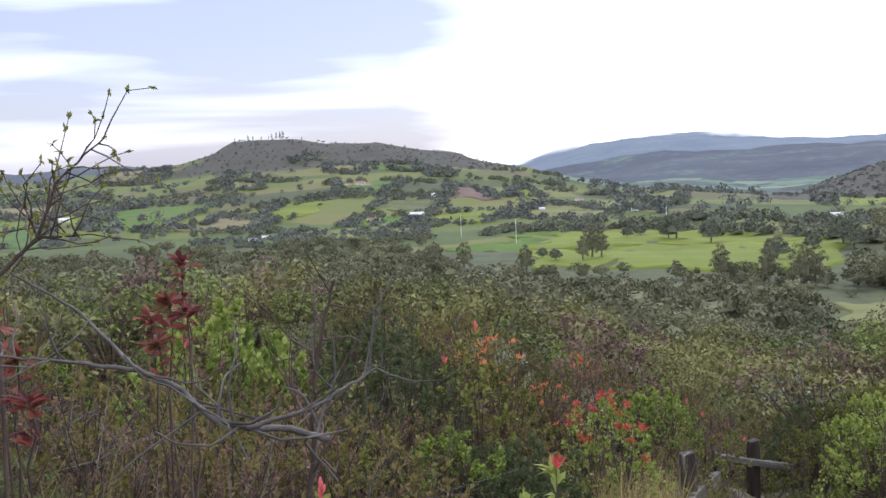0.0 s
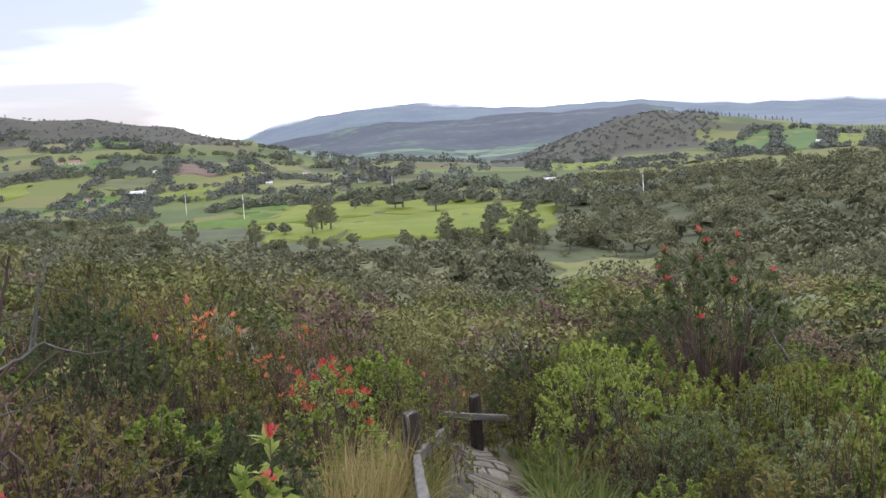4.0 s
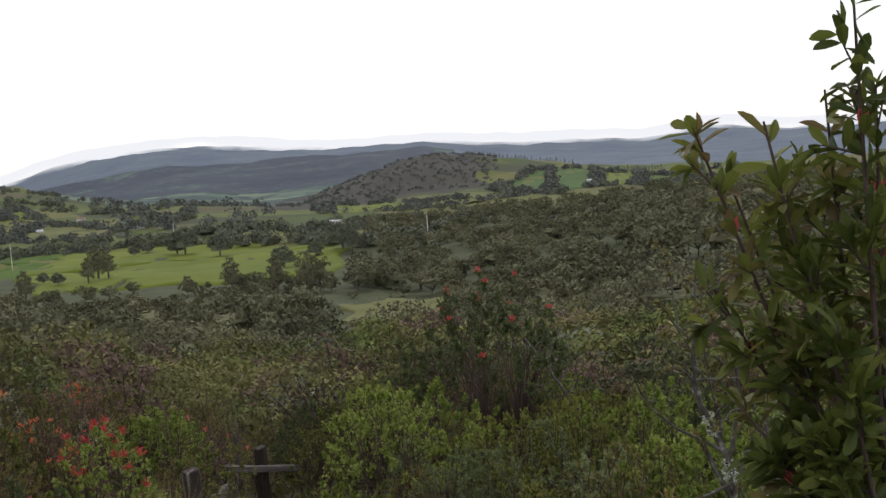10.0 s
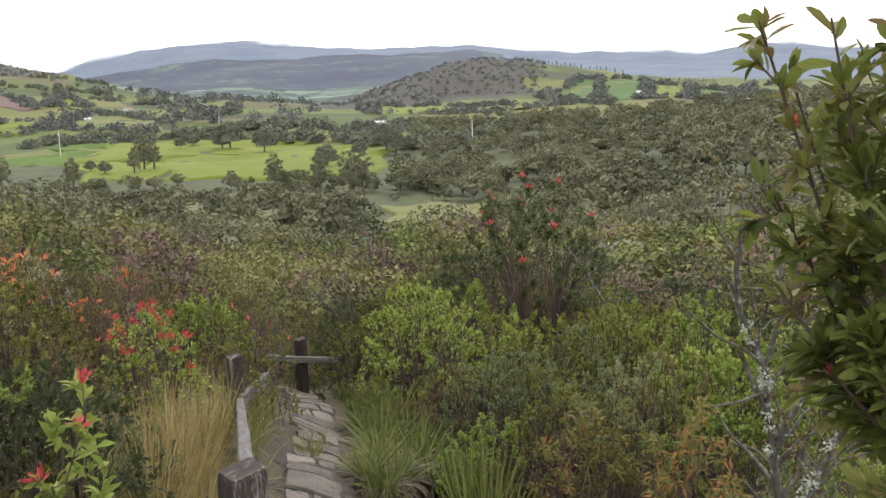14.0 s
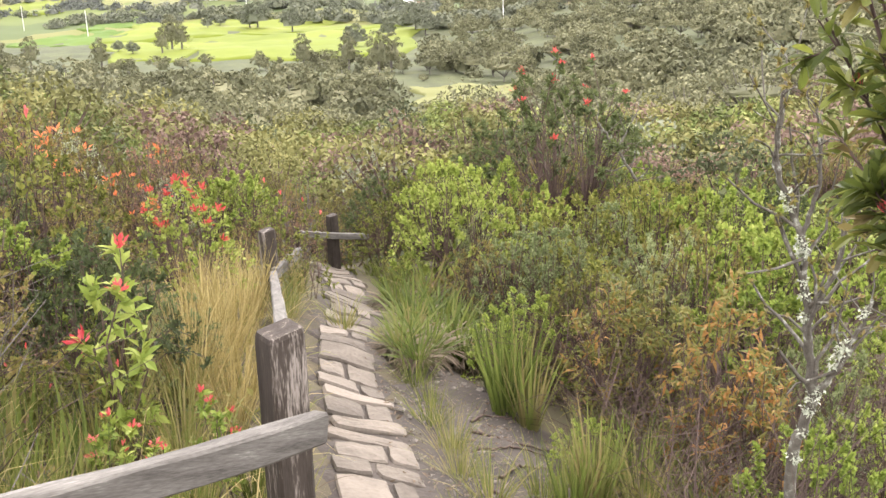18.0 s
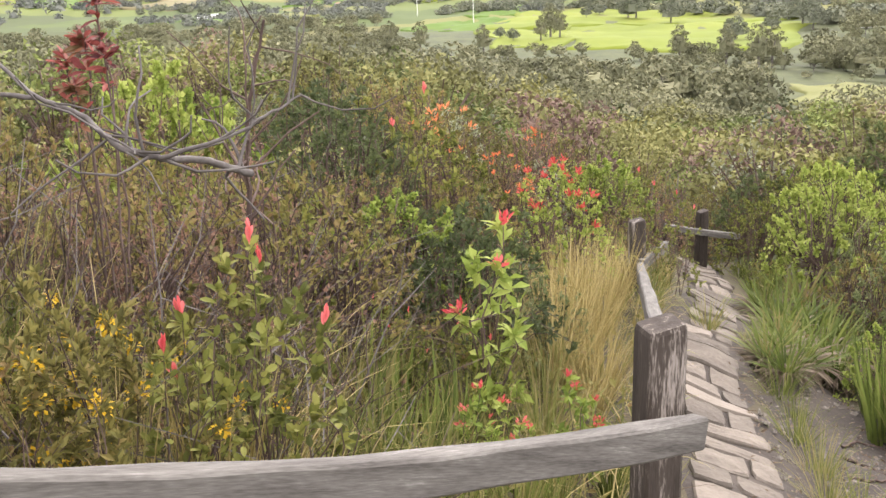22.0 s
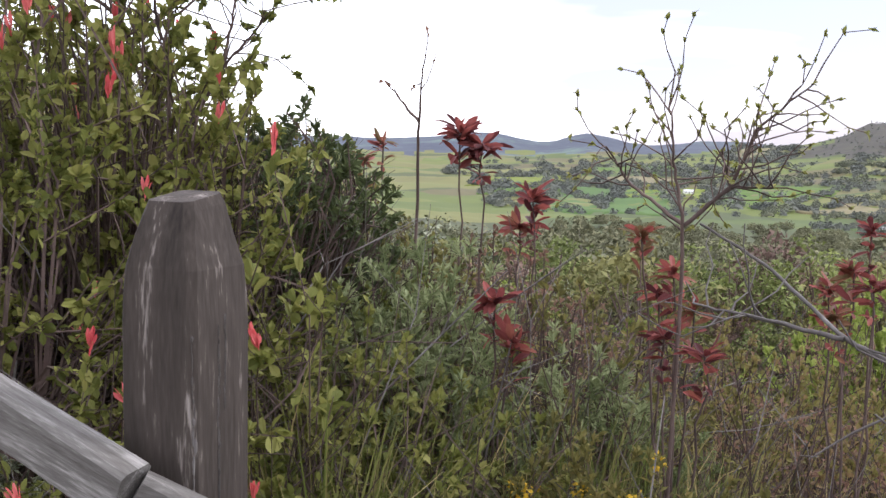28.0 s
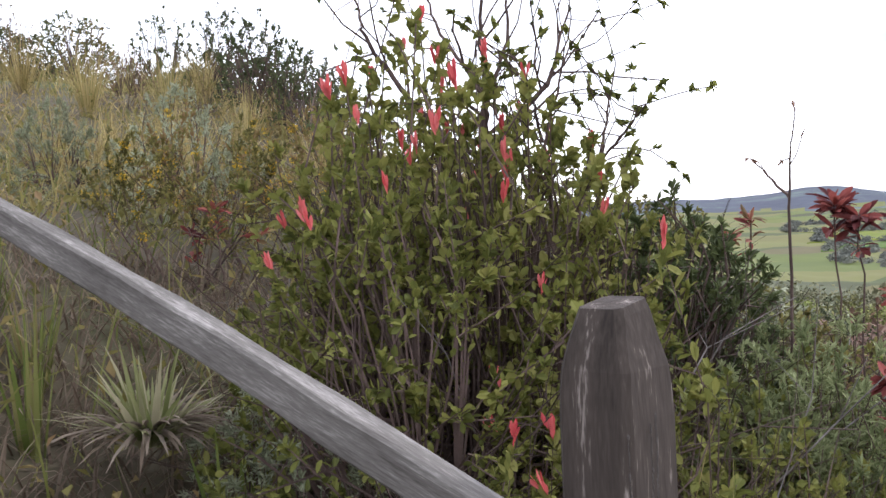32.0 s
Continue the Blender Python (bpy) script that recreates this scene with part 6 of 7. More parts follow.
def branches(name, label, runs, mat, leaf_mat=None, leaf=(0.05, 0.02), tips=6, forks=3, twig=0.25, category="branch"):
    """Crooked limbs along given runs of points with radii, forking into twigs."""
    root = new(name)
    ends = []
    for pts, r0, r1 in runs:
        twigs = []
        p = np.array(pts, float)
        t = np.linspace(0, len(p) - 1, 6 * len(p))
        q = np.stack([np.interp(t, range(len(p)), p[:, k]) for k in range(3)], 1)
        q[1:-1] = (q[:-2] + 2 * q[1:-1] + q[2:]) / 4
        q[1:-1] += rng.normal(0, 0.3 * min(r0, 0.02), (len(q) - 2, 3))
        rr = np.linspace(r0, r1, len(q))
        for i in range(len(q) // 3, len(q)):
            if rng.uniform() < forks / 7:
                d = unit(q[i] - q[i - 1] + rng.normal(size=3) * 0.01) + rng.normal(size=3) * 0.7 + [0, 0, 0.2]
                a, r, line = q[i], max(rr[i] * 0.55, 0.0022), [q[i]]
                for step in range(4):
                    d = unit(unit(d) + rng.normal(size=3) * 0.3)
                    a = a + d * twig * rng.uniform(0.15, 0.4)
                    line.append(a)
                    if step > 1:
                        ends.append((a, d))
                twigs.append((line, r * 0.84 ** np.arange(5)))
        ends.append((q[-1], unit(q[-1] - q[-2])))
        limb = part("limb", pipe(q, rr), mat, root, smooth=True)
        for line, r in twigs:
            part("twig", pipe(line, r, 5), mat, limb, smooth=True)
    if leaf_mat and ends:
        f = Shape()
        for a, d in ends:
            dd = unit(d + rng.normal(size=(tips, 3)) * 0.6)
            leaves(f, np.repeat(a[None], tips, 0) - dd * leaf[0] * rng.uniform(0, 1.2, (tips, 1)) * 0.5, dd, leaf[0] * rng.uniform(0.6, 1.2, tips), leaf[1])
        part("foliage", f, leaf_mat, root)
    return tagged(root, label, category)


branches("fallen_branch", "crooked grey dead branch lying across the shrubs",
         [([(-1.05, 2.73, -0.18), (-0.83, 2.54, -0.25), (-0.6, 2.18, -0.32), (-0.5, 2.1, -0.34), (-0.43, 2.05, -0.39), (-0.37, 2.05, -0.41), (-0.31, 2.12, -0.43), (-0.24, 2.18, -0.47)], 0.003, 0.007), ([(-0.6, 2.18, -0.32), (-0.76, 2.24, -0.31), (-0.9, 2.28, -0.30)], 0.005, 0.002), ([(-0.37, 2.05, -0.41), (-0.24, 2.08, -0.38), (-0.14, 2.15, -0.33)], 0.0045, 0.002)], DEADWOOD, forks=3, twig=0.16)



def rosette_shrub(label, tops, leaf, n):
    """Thin stems from one foot, each ending in a whorl of narrow red leaves."""
    root = new("red_leaved_shrub")
    foot = np.mean(np.array(tops), 0)
    foot[2] = float(land(foot[0], foot[1])) - 0.05
    for top in tops:
        top = np.array(top)
        knee = foot * 0.35 + top * 0.65 + rng.normal(0, 0.03, 3)
        q = np.array([foot * (1 - u) ** 2 + 2 * u * (1 - u) * (knee - [0, 0, 0.12]) + top * u * u for u in np.linspace(0, 1, 12)])
        q[1:-1] += rng.normal(0, 0.006, (10, 3))
        rr = np.linspace(0.0045, 0.0025, 12)
        stem = part("stem", pipe(q, rr, 5), TWIG, root, smooth=True)
        f = Shape()
        m = n * 3 // 2
        low = rng.uniform(0, 1, m)
        low = np.where(np.arange(m) < n, low * 0.025, 0.03 + low * 0.09)
        a = rng.uniform(0, 6.28, m)
        way = np.stack([np.cos(a), np.sin(a), rng.uniform(-0.25, 1.3, m)], 1)
        leaves(f, top - np.array([0, 0, 1.0]) * low[:, None], way, leaf * rng.uniform(0.55, 1.15, m) * np.where(low > 0.04, 0.85, 1.0), leaf * rng.uniform(0.22, 0.30, m), droop=0.25, fine=True)
        part("leaf_whorl", f, L_RED, stem)
    return tagged(root, label, "shrub", "red-leaved shrubs")


rosette_shrub("slender shrub with one wine-red leaf crown against the valley", [(-1.93, 3.06, 0.04), (-1.88, 3.11, -0.00)], 0.085, 34)
rosette_shrub("low dark-red shrub behind the pale bushes", [(-1.76, 3.22, -0.16), (-1.82, 3.25, -0.25)], 0.08, 26)
rosette_shrub("low shrub with a dull red leaf whorl", [(-1.45, 2.47, -0.37), (-1.40, 2.47, -0.45)], 0.075, 20)
rosette_shrub("bushy shrub with many wine-red leaf whorls", [(-1.13, 2.78, -0.30), (-1.20, 2.74, -0.21), (-1.06, 2.74, -0.38), (-0.98, 2.59, -0.457), (-1.10, 2.66, -0.44), (-1.18, 2.82, -0.36)], 0.06, 24)
rosette_shrub("upright shrub with stacked wine-red leaf whorls", [(-0.79, 3.15, -0.30), (-0.76, 3.20, -0.20), (-0.82, 3.12, -0.42), (-0.86, 3.2, -0.36), (-0.73, 3.1, -0.33)], 0.06, 24)
rosette_shrub("red-leaved shrub half hidden behind others", [(-2.21, 3.05, -0.00), (-2.29, 3.05, -0.05)], 0.06, 18)
rosette_shrub("small red-leaved shrub on the grassy slope", [(-3.6, 1.9, 0.12), (-3.7, 1.85, 0.04), (-3.5, 2.0, 0.02)], 0.06, 18)

branches("sparse_shrub", "sparse half-bare shrub with a few green leaves at its tips",
         [([(-1.08, 2.65, -1.15), (-1.06, 2.65, -0.18), (-1.09, 2.65, -0.05), (-1.1, 2.64, 0.11)], 0.0055, 0.002), ([(-1.06, 2.65, -0.18), (-0.97, 2.69, -0.09), (-0.92, 2.7, 0.04), (-0.81, 2.73, 0.14)], 0.006, 0.002), ([(-0.97, 2.69, -0.09), (-0.99, 2.68, -0.01)], 0.004, 0.0015), ([(-1.06, 2.65, -0.18), (-0.97, 2.69, -0.09), (-0.88, 2.71, -0.09)], 0.005, 0.002), ([(-1.06, 2.65, -0.18), (-1.24, 2.74, -0.09), (-1.28, 2.73, -0.02)], 0.005, 0.002)],
         TWIG, L_GREEN, (0.02, 0.010), 4, 12, 0.16, "shrub")
branches("bare_sapling", "leafless reddish-grey sapling with thin twigs", [([(-0.42, 3.25, -1.6), (-0.43, 3.25, -0.9), (-0.40, 3.22, -0.55), (-0.33, 3.22, -0.28)], 0.012, 0.004), ([(-0.42, 3.24, -0.72), (-0.52, 3.25, -0.5)], 0.006, 0.002)], TWIG, forks=4, twig=0.25, category="sapling")
branches("bare_tree", "small leafless tree with twisting dark limbs on the slope",
         [([(-3.55, 3.1, -0.75), (-3.5, 3.06, 0.2), (-3.42, 3.02, 0.55), (-3.4, 3.0, 0.95)], 0.03, 0.006), ([(-3.48, 3.05, 0.3), (-3.25, 3.2, 0.55), (-3.15, 3.25, 0.85)], 0.016, 0.004), ([(-3.5, 3.06, 0.2), (-3.7, 2.9, 0.5), (-3.85, 2.75, 0.8), (-3.85, 2.7, 1.0)], 0.018, 0.004),
          ([(-3.42, 3.02, 0.55), (-3.55, 2.9, 0.8), (-3.6, 2.85, 1.05)], 0.01, 0.003), ([(-3.45, 3.03, 0.45), (-3.3, 3.05, 0.75), (-3.3, 3.05, 1.05)], 0.011, 0.003)], TWIG, L_DARK, (0.035, 0.02), 2, 5, 0.4, "tree")
branches("leafy_sprays", "open leafy sprays of a tall shrub against the sky",
         [([(-2.13, 2.02, -0.87), (-2.09, 2.06, -0.06), (-2.10, 2.04, 0.22), (-2.05, 2.10, 0.46)], 0.009, 0.002), ([(-2.09, 2.06, -0.06), (-2.01, 2.14, 0.16), (-1.93, 2.20, 0.28)], 0.006, 0.002), ([(-2.09, 2.06, -0.06), (-2.16, 1.98, 0.24), (-2.22, 1.92, 0.41)], 0.006, 0.002), ([(-2.10, 2.04, 0.22), (-2.13, 2.01, 0.42)], 0.005, 0.002), ([(-2.01, 2.14, 0.16), (-1.98, 2.16, 0.33)], 0.005, 0.002)],
         TWIG, L_GREEN, (0.034, 0.016), 6, 6, 0.2, "shrub")
branches("twig_sprig", "thin upright dead sprig against the sky", [([(-2.05, 3.0, -0.8), (-2.03, 2.98, 0.0), (-2.0, 2.95, 0.16), (-1.98, 2.95, 0.32)], 0.006, 0.0015), ([(-2.02, 2.97, 0.06), (-2.12, 2.95, 0.17)], 0.005, 0.002)], TWIG, L_BROWN, (0.025, 0.012), 2, 3, 0.09)
branches("lichen_shrub", "tall half-dead shrub with lichen-crusted limbs",
         [([(2.30, 2.67, -2.56), (2.30, 2.67, -1.69), (2.33, 2.64, -1.50), (2.30, 2.67, -1.26), (2.28, 2.69, -0.98), (2.21, 2.75, -0.76), (2.22, 2.74, -0.50)], 0.022, 0.006), ([(2.33, 2.64, -1.50), (2.38, 2.59, -1.38), (2.44, 2.54, -1.16)], 0.013, 0.005), ([(2.30, 2.67, -1.26), (2.36, 2.61, -1.06), (2.37, 2.61, -0.80)], 0.011, 0.004), ([(2.28, 2.69, -0.98), (2.31, 2.66, -0.77), (2.29, 2.68, -0.57)], 0.009, 0.003)],
         LICHEN, L_OLIVE, (0.032, 0.014), 7, 6, 0.24, "shrub")
for k_ in range(26):
    # shaggy lichen that grows on the trunk
    z = rng.uniform(-1.95, -0.75) if k_ < 19 else rng.uniform(-1.5, -1.2)
    heart = np.array([np.interp(z, (-2.56, -1.69, -1.5, -1.26, -0.98, -0.76), c) for c in ((2.30, 2.30, 2.33, 2.30, 2.28, 2.21), (2.67, 2.67, 2.64, 2.67, 2.69, 2.75))] + [z]) if k_ < 19 else np.array([2.33 + (z + 1.5) * 0.33, 2.64 - (z + 1.5) * 0.29, z])
    n = 36
    out = unit(rng.normal(size=(n, 3)) + [-0.7, -0.7, 0.0])
    tagged(part("lichen", leaves(Shape(), heart + out * rng.uniform(0.006, 0.02, (n, 1)), out + rng.normal(size=(n, 3)) * 0.7, rng.uniform(0.008, 0.02, n), rng.uniform(0.005, 0.011, n)), L_LICHEN), "pale grey-green tuft of lichen on a trunk", "lichen", "lichen tufts")
branches("dead_tree", "pale lichen-covered bent dead trunk among the bushes", [([(6.05, 8.6, -4.5), (5.95, 8.55, -2.85), (5.6, 8.7, -2.5), (5.4, 8.8, -2.1), (5.25, 8.9, -1.85)], 0.022, 0.010), ([(5.4, 8.8, -2.1), (5.7, 8.9, -1.75)], 0.012, 0.005)], LICHEN, forks=4, twig=0.35)


def tall_leafy(runs, foot):
    """Upright stems closely set with pointed leaves towards their ends."""
    root = new("tall_shrub")
    for pts in runs:
        p = np.array([foot] + list(pts), float)
        t = np.linspace(0, len(p) - 1, 7 * len(p))
        q = np.stack([np.interp(t, range(len(p)), p[:, k]) for k in range(3)], 1)
        for _ in range(3):
            q[1:-1] = (q[:-2] + 2 * q[1:-1] + q[2:]) / 4
        rr = np.linspace(0.0048, 0.0014, len(q))
        stem = part("stem", pipe(q, rr), TWIG, root, smooth=True)
        f = Shape()
        n = 36
        u = 0.3 + 0.7 * rng.uniform(0, 1, n) ** 0.6
        i = np.clip((u * (len(q) - 1)).astype(int), 1, len(q) - 2)
        base = q[i] + (q[i + 1] - q[i]) * rng.uniform(0, 1, (n, 1))
        ahead = unit(q[i + 1] - q[i - 1])
        # side twigs, leafy towards their ends
        for k in rng.integers(len(q) // 3, len(q) - 2, 8):
            d = unit(unit(q[k + 1] - q[k]) + rng.normal(size=3) * 0.55)
            p0_, p1_ = q[k], q[k] + d * rng.uniform(0.03, 0.06)
            part("twig", tubes(Shape(), [(*p0_, *p1_, 0.0017, 0.001)], 4), TWIG, stem)
            m = 9
            base = np.concatenate([base, p0_ + (p1_ - p0_) * rng.uniform(0.35, 1, (m, 1))])
            ahead = np.concatenate([ahead, np.repeat(d[None], m, 0)])
        n = len(base)
        leaves(f, base, ahead * 0.7 + unit(rng.normal(size=(n, 3))) * 0.95, rng.uniform(0.028, 0.046, n), rng.uniform(0.010, 0.015, n), droop=0.12, fold=0.22, fine=True)
        part("foliage", f, L_LANCE, stem)
        if rng.uniform() < 0.5:
            bud = Shape()
            dd = unit(ahead[:5] + rng.normal(size=(5, 3)) * 0.25)
            leaves(bud, np.repeat(q[len(q) * 4 // 5][None], 5, 0), dd, 0.02, 0.008, fine=True)
            part("bud", bud, CORAL, stem)
    return tagged(root, "tall shrub with glossy pointed leaves and pink buds beside the path", "shrub")


tall_leafy([
    [(1.01, 1.03, -0.45), (0.98, 1.13, -0.18), (0.93, 1.19, 0.04)],
    [(1.02, 1.02, -0.45), (0.98, 1.07, -0.16), (0.96, 1.11, 0.04)],
    [(1.02, 1.01, -0.45), (1.00, 1.01, -0.08), (1.01, 1.03, 0.16)],
    [(1.01, 1.02, -0.45), (1.01, 1.14, -0.29), (0.96, 1.20, -0.15)],
    [(1.01, 1.02, -0.45), (0.98, 1.10, -0.35), (0.94, 1.15, -0.27)],
    [(1.02, 1.01, -0.45), (0.98, 1.03, -0.25), (0.96, 1.06, -0.11)],
    [(1.02, 1.01, -0.45), (0.95, 0.98, -0.29), (0.95, 1.00, -0.20)],
    [(1.02, 1.02, -0.45), (1.00, 1.07, -0.22), (0.99, 1.11, -0.04)],
    [(1.02, 1.01, -0.45), (1.04, 1.03, -0.20), (1.05, 1.04, -0.02)],
    [(1.02, 1.02, -0.45), (0.96, 1.05, -0.37), (0.93, 1.09, -0.32)],
    [(1.02, 1.01, -0.45), (0.94, 0.99, -0.35), (0.94, 1.02, -0.30)],
    [(1.02, 1.01, -0.45), (1.04, 1.04, -0.33), (1.05, 1.04, -0.24)],
    [(1.01, 1.02, -0.45), (1.01, 1.13, -0.21), (0.97, 1.18, -0.02)],
    [(1.02, 1.01, -0.45), (1.03, 1.07, -0.15), (1.03, 1.09, 0.07)],
    [(1.02, 1.02, -0.45), (0.99, 1.06, -0.31), (0.98, 1.09, -0.21)],
    [(1.02, 1.01, -0.45), (1.04, 1.03, -0.14), (1.05, 1.04, 0.07)],
], (1.05, 0.96, -2.00))

for k_, pts in enumerate([[(2.05, 4.75), (2.35, 4.62), (2.55, 4.66)], [(1.95, 4.45), (2.2, 4.55), (2.42, 4.5)], [(1.9, 4.1), (2.1, 4.3), (2.3, 4.32)], [(2.15, 5.0), (2.3, 5.15), (2.5, 5.1)], [(1.75, 3.9), (1.9, 3.7), (2.1, 3.72)]]):
    branches("dead_stick", "thin dry stick lying on the bare earth", [([(x, y, float(land(x, y)) + 0.03) for x, y in pts], 0.008, 0.003)], TWIG, forks=2, twig=0.16, category="stick")
keep(headed("shrub", "dark-green shrub with a dense crown on crooked bare stems", L_DARK, 0.93, 0.62, 120, 0.034, 0.013, 26, 2.1, stems=6, girth=0.011, along=0.15, splay=0.95), -2.15, 2.51)
for x, y, k in ((-2.2, 2.75, 0.8), (-1.95, 2.3, 0.7), (-1.75, 2.25, 0.62), (-2.0, 2.62, 0.75)):
    plant(leafy_green, x, y, k, spread=k * 0.9)
# the bromeliad mound and low growth along the bare earth
for x, y, k in ((3.03, 7.86, 1.5), (2.34, 6.43, 1.15), (3.02, 7.01, 1.3), (2.62, 6.2, 1.1), (2.8, 7.03, 1.35), (2.64, 7.57, 1.2)):
    plant(brom, x, y, k, sink=-0.08)
for x, y, k in ((2.88, 8.52, 0.9), (2.9, 8.92, 0.9)):
    plant(low_tuft, x, y, k)
plant(fresh, 2.5, 4.33, 0.36, spread=0.4)
for t_, x, y, k in ((leafy_green, -1.56, 2.10, 0.96), (leafy_green, -1.45, 2.41, 0.91), (leafy_green, -1.80, 2.55, 0.89), (leafy_green, -1.70, 2.12, 1.01), (leafy_olive, -1.55, 3.04, 1.32), (leafy_olive, -2.09, 3.07, 1.25), (green_tuft, -1.26, 2.63, 1.0), (russet_near, -1.85, 3.23, 1.27),
                    (leafy_green, -1.95, 2.99, 0.68), (leafy_green, -1.57, 2.01, 0.74), (leafy_green, -1.47, 1.83, 0.75), (leafy_green, -0.88, 2.36, 0.73), (dark_near, -0.36, 5.43, 1.23), (leafy_olive, -1.20, 3.52, 1.15), (leafy_olive, -0.87, 3.53, 1.24),
                    (leafy_olive, -0.75, 3.97, 1.48), (leafy_olive, -1.24, 4.25, 1.53), (leafy_olive, -1.47, 3.41, 1.0), (leafy_olive, -0.33, 3.83, 1.37), (russet_near, -0.57, 3.70, 1.31), (green_tuft, -1.50, 2.21, 1.0), (green_tuft, -1.36, 2.79, 1.08),
                    (green_tuft, -1.55, 2.79, 0.85), (green_tuft, -1.15, 2.67, 1.02), (hay, -0.59, 2.25, 1.0), (hay, -0.41, 2.30, 1.05), (green_tuft, -1.09, 3.03, 1.05), (leafy_olive, -2.42, 3.89, 1.02), (russet_near, -2.09, 4.21, 1.2), (leafy_olive, -1.83, 4.67, 1.6)):
    plant(t_, x, y, k)
for x, y, k in ((-2.00, 2.77, 0.85), (-1.80, 2.67, 0.85)):
    plant(pale_near, x, y, k, spread=0.65)
for x, y, k in ((0.29, 3.12, 0.5), (0.2, 3.22, 0.5), (0.36, 3.2, 0.42), (0.56, 3.49, 0.56), (0.62, 3.56, 0.45)):
    plant(redshoot, x, y, k)
for x, y, k in ((0.05, 3.32, 1.0), (0.15, 3.42, 1.0), (-0.07, 3.12, 0.85), (0.1, 3.2, 0.8)):
    plant(strap_near, x, y, k)
for b, d, k in ((-1.0, 3.5, 0.5), (-2.0, 3.45, 0.45), (-6.4, 3.4, 0.55), (0.4, 3.6, 0.5)):
    plant(red_near, *by_eye(b, d), k)
for b, d, k in ((7, 3.0, 0.9), (9.5, 3.4, 1.0), (12, 3.0, 0.95), (15, 3.6, 1.1), (18, 3.2, 1.0), (21, 3.7, 1.1), (11, 4.2, 1.2), (5, 3.8, 1.0), (27, 3.3, 0.8), (14, 2.6, 0.7)):
    plant([russet_near, leafy_olive, leafy_green][int(b) % 3], *by_eye(b, d), k)
for b, d, k in ((60, 10.5, 1.2), (63, 11.5, 1.3), (66, 12, 1.1), (70, 12.5, 1.3), (74, 13, 1.4), (57.5, 10, 1.0), (64.5, 9, 0.8), (68, 9.5, 0.8)):
    plant([dark_near, leafy_olive, russet_near][int(b) % 3], *by_eye(b, d), k)


def brush(label, n, b0, b1, r0, r1, tall, mat):
    """A tangle of thin dry twigs standing and leaning between the shrubs."""
    a, r = rng.uniform(b0, b1, n), np.sqrt(rng.uniform(r0 ** 2, r1 ** 2, n))
    x, y = -0.1 - r * np.sin(np.radians(a)), 0.3 + r * np.cos(np.radians(a))
    ok = np.array([clear_of_path(p, q, 0.5) for p, q in zip(x, y)])
    x, y = x[ok], y[ok]
    p = np.stack([x, y, land(x, y) + rng.uniform(0, 0.5, len(x)) * tall], 1)
    d = unit(np.stack([rng.normal(0, 0.7, len(x)), rng.normal(0, 0.7, len(x)), rng.uniform(0.2, 1.2, len(x))], 1))
    length = rng.uniform(0.12, 0.42, len(x))[:, None]
    m = p + d * length
    e = m + unit(d + rng.normal(size=d.shape) * 0.35) * length * 0.7
    g = m + unit(d + rng.normal(size=d.shape) * 0.6) * length * 0.5
    k = rng.uniform(0.0012, 0.003, (len(x), 1))
    s = tubes(Shape(), np.concatenate([np.hstack([p, m, k, k * 0.8]), np.hstack([m, e, k * 0.8, k * 0.4]), np.hstack([m, g, k * 0.6, k * 0.3])]), 3)
    return tagged(part("dry_twigs", s, mat), label, "twigs", kind="stuff")


brush("tangle of dark dry twigs between the shrubs", 1800, 0, 45, 1.9, 5.5, 0.7, TWIG)
brush("tangle of dark dry twigs around the flowering shrubs", 800, 42, 60, 2.0, 3.6, 0.9, TWIG)
brush("pale dead twigs among the shrubs", 600, 0, 60, 1.9, 5.0, 0.9, BARK)
brush("dry twigs between the shrubs below the path", 2200, -52, -30, 3.0, 7.0, 0.8, TWIG)

# ---- grass, litter and low growth under the shrubs ----
def low_growth(name, label, mat, n, b0, b1, r0, r1, length, width, category):
    a, r = rng.uniform(b0, b1, n), np.sqrt(rng.uniform(r0 ** 2, r1 ** 2, n))
    x, y = -0.06 - r * np.sin(np.radians(a)), 0.3 + r * np.cos(np.radians(a))
    ok = np.array([clear_of_path(px_, py_, 0.34) for px_, py_ in zip(x, y)])
    x, y = x[ok], y[ok]
    m = len(x)
    way = np.stack([rng.normal(0, 0.8, m), rng.normal(0, 0.8, m), np.ones(m)], 1)
    s = Shape()
    straps(s, np.stack([x, y, land(x, y) - 0.02], 1), way, length * rng.uniform(0.4, 1.2, m), width * rng.uniform(0.6, 1.3, m), rng.uniform(0.4, 2.6, m), 4)
    return tagged(part(name, s, mat), label, category, kind="stuff")


low_growth("grass", "green and straw grass growing between the shrubs", GRASS, 9000, -55, 80, 1.2, 8, 0.38, 0.006, "grass")
low_growth("grass", "dry golden grass growing beside the fence", STRAW, 5000, -16, 60, 1.2, 7, 0.42, 0.005, "grass")
low_growth("grass", "dry straw-coloured grass bending over the slope behind the fence", STRAW, 3000, 5, 50, 1.4, 3.4, 0.6, 0.005, "grass")
low_growth("grass", "long green grass standing among the shrubs by the fence", GRASS, 2600, 2, 50, 1.5, 3.2, 0.55, 0.005, "grass")
low_growth("grass", "golden dry grass covering the hillside above", STRAW, 5500, 50, 90, 5, 17, 0.5, 0.009, "grass")
low_growth("grass", "low green grass covering the hillside above", GRASS, 4500, 50, 90, 4.5, 17, 0.4, 0.009, "grass")
low_growth("litter", "dead grey stalks and grass under the bromeliads", HUSK, 5200, 56, 90, 1.4, 4.2, 0.26, 0.006, "litter")
low_growth("litter", "dead brown grass between the shrubs behind the fence", HUSK, 3200, 4, 55, 1.35, 3.6, 0.45, 0.005, "litter")
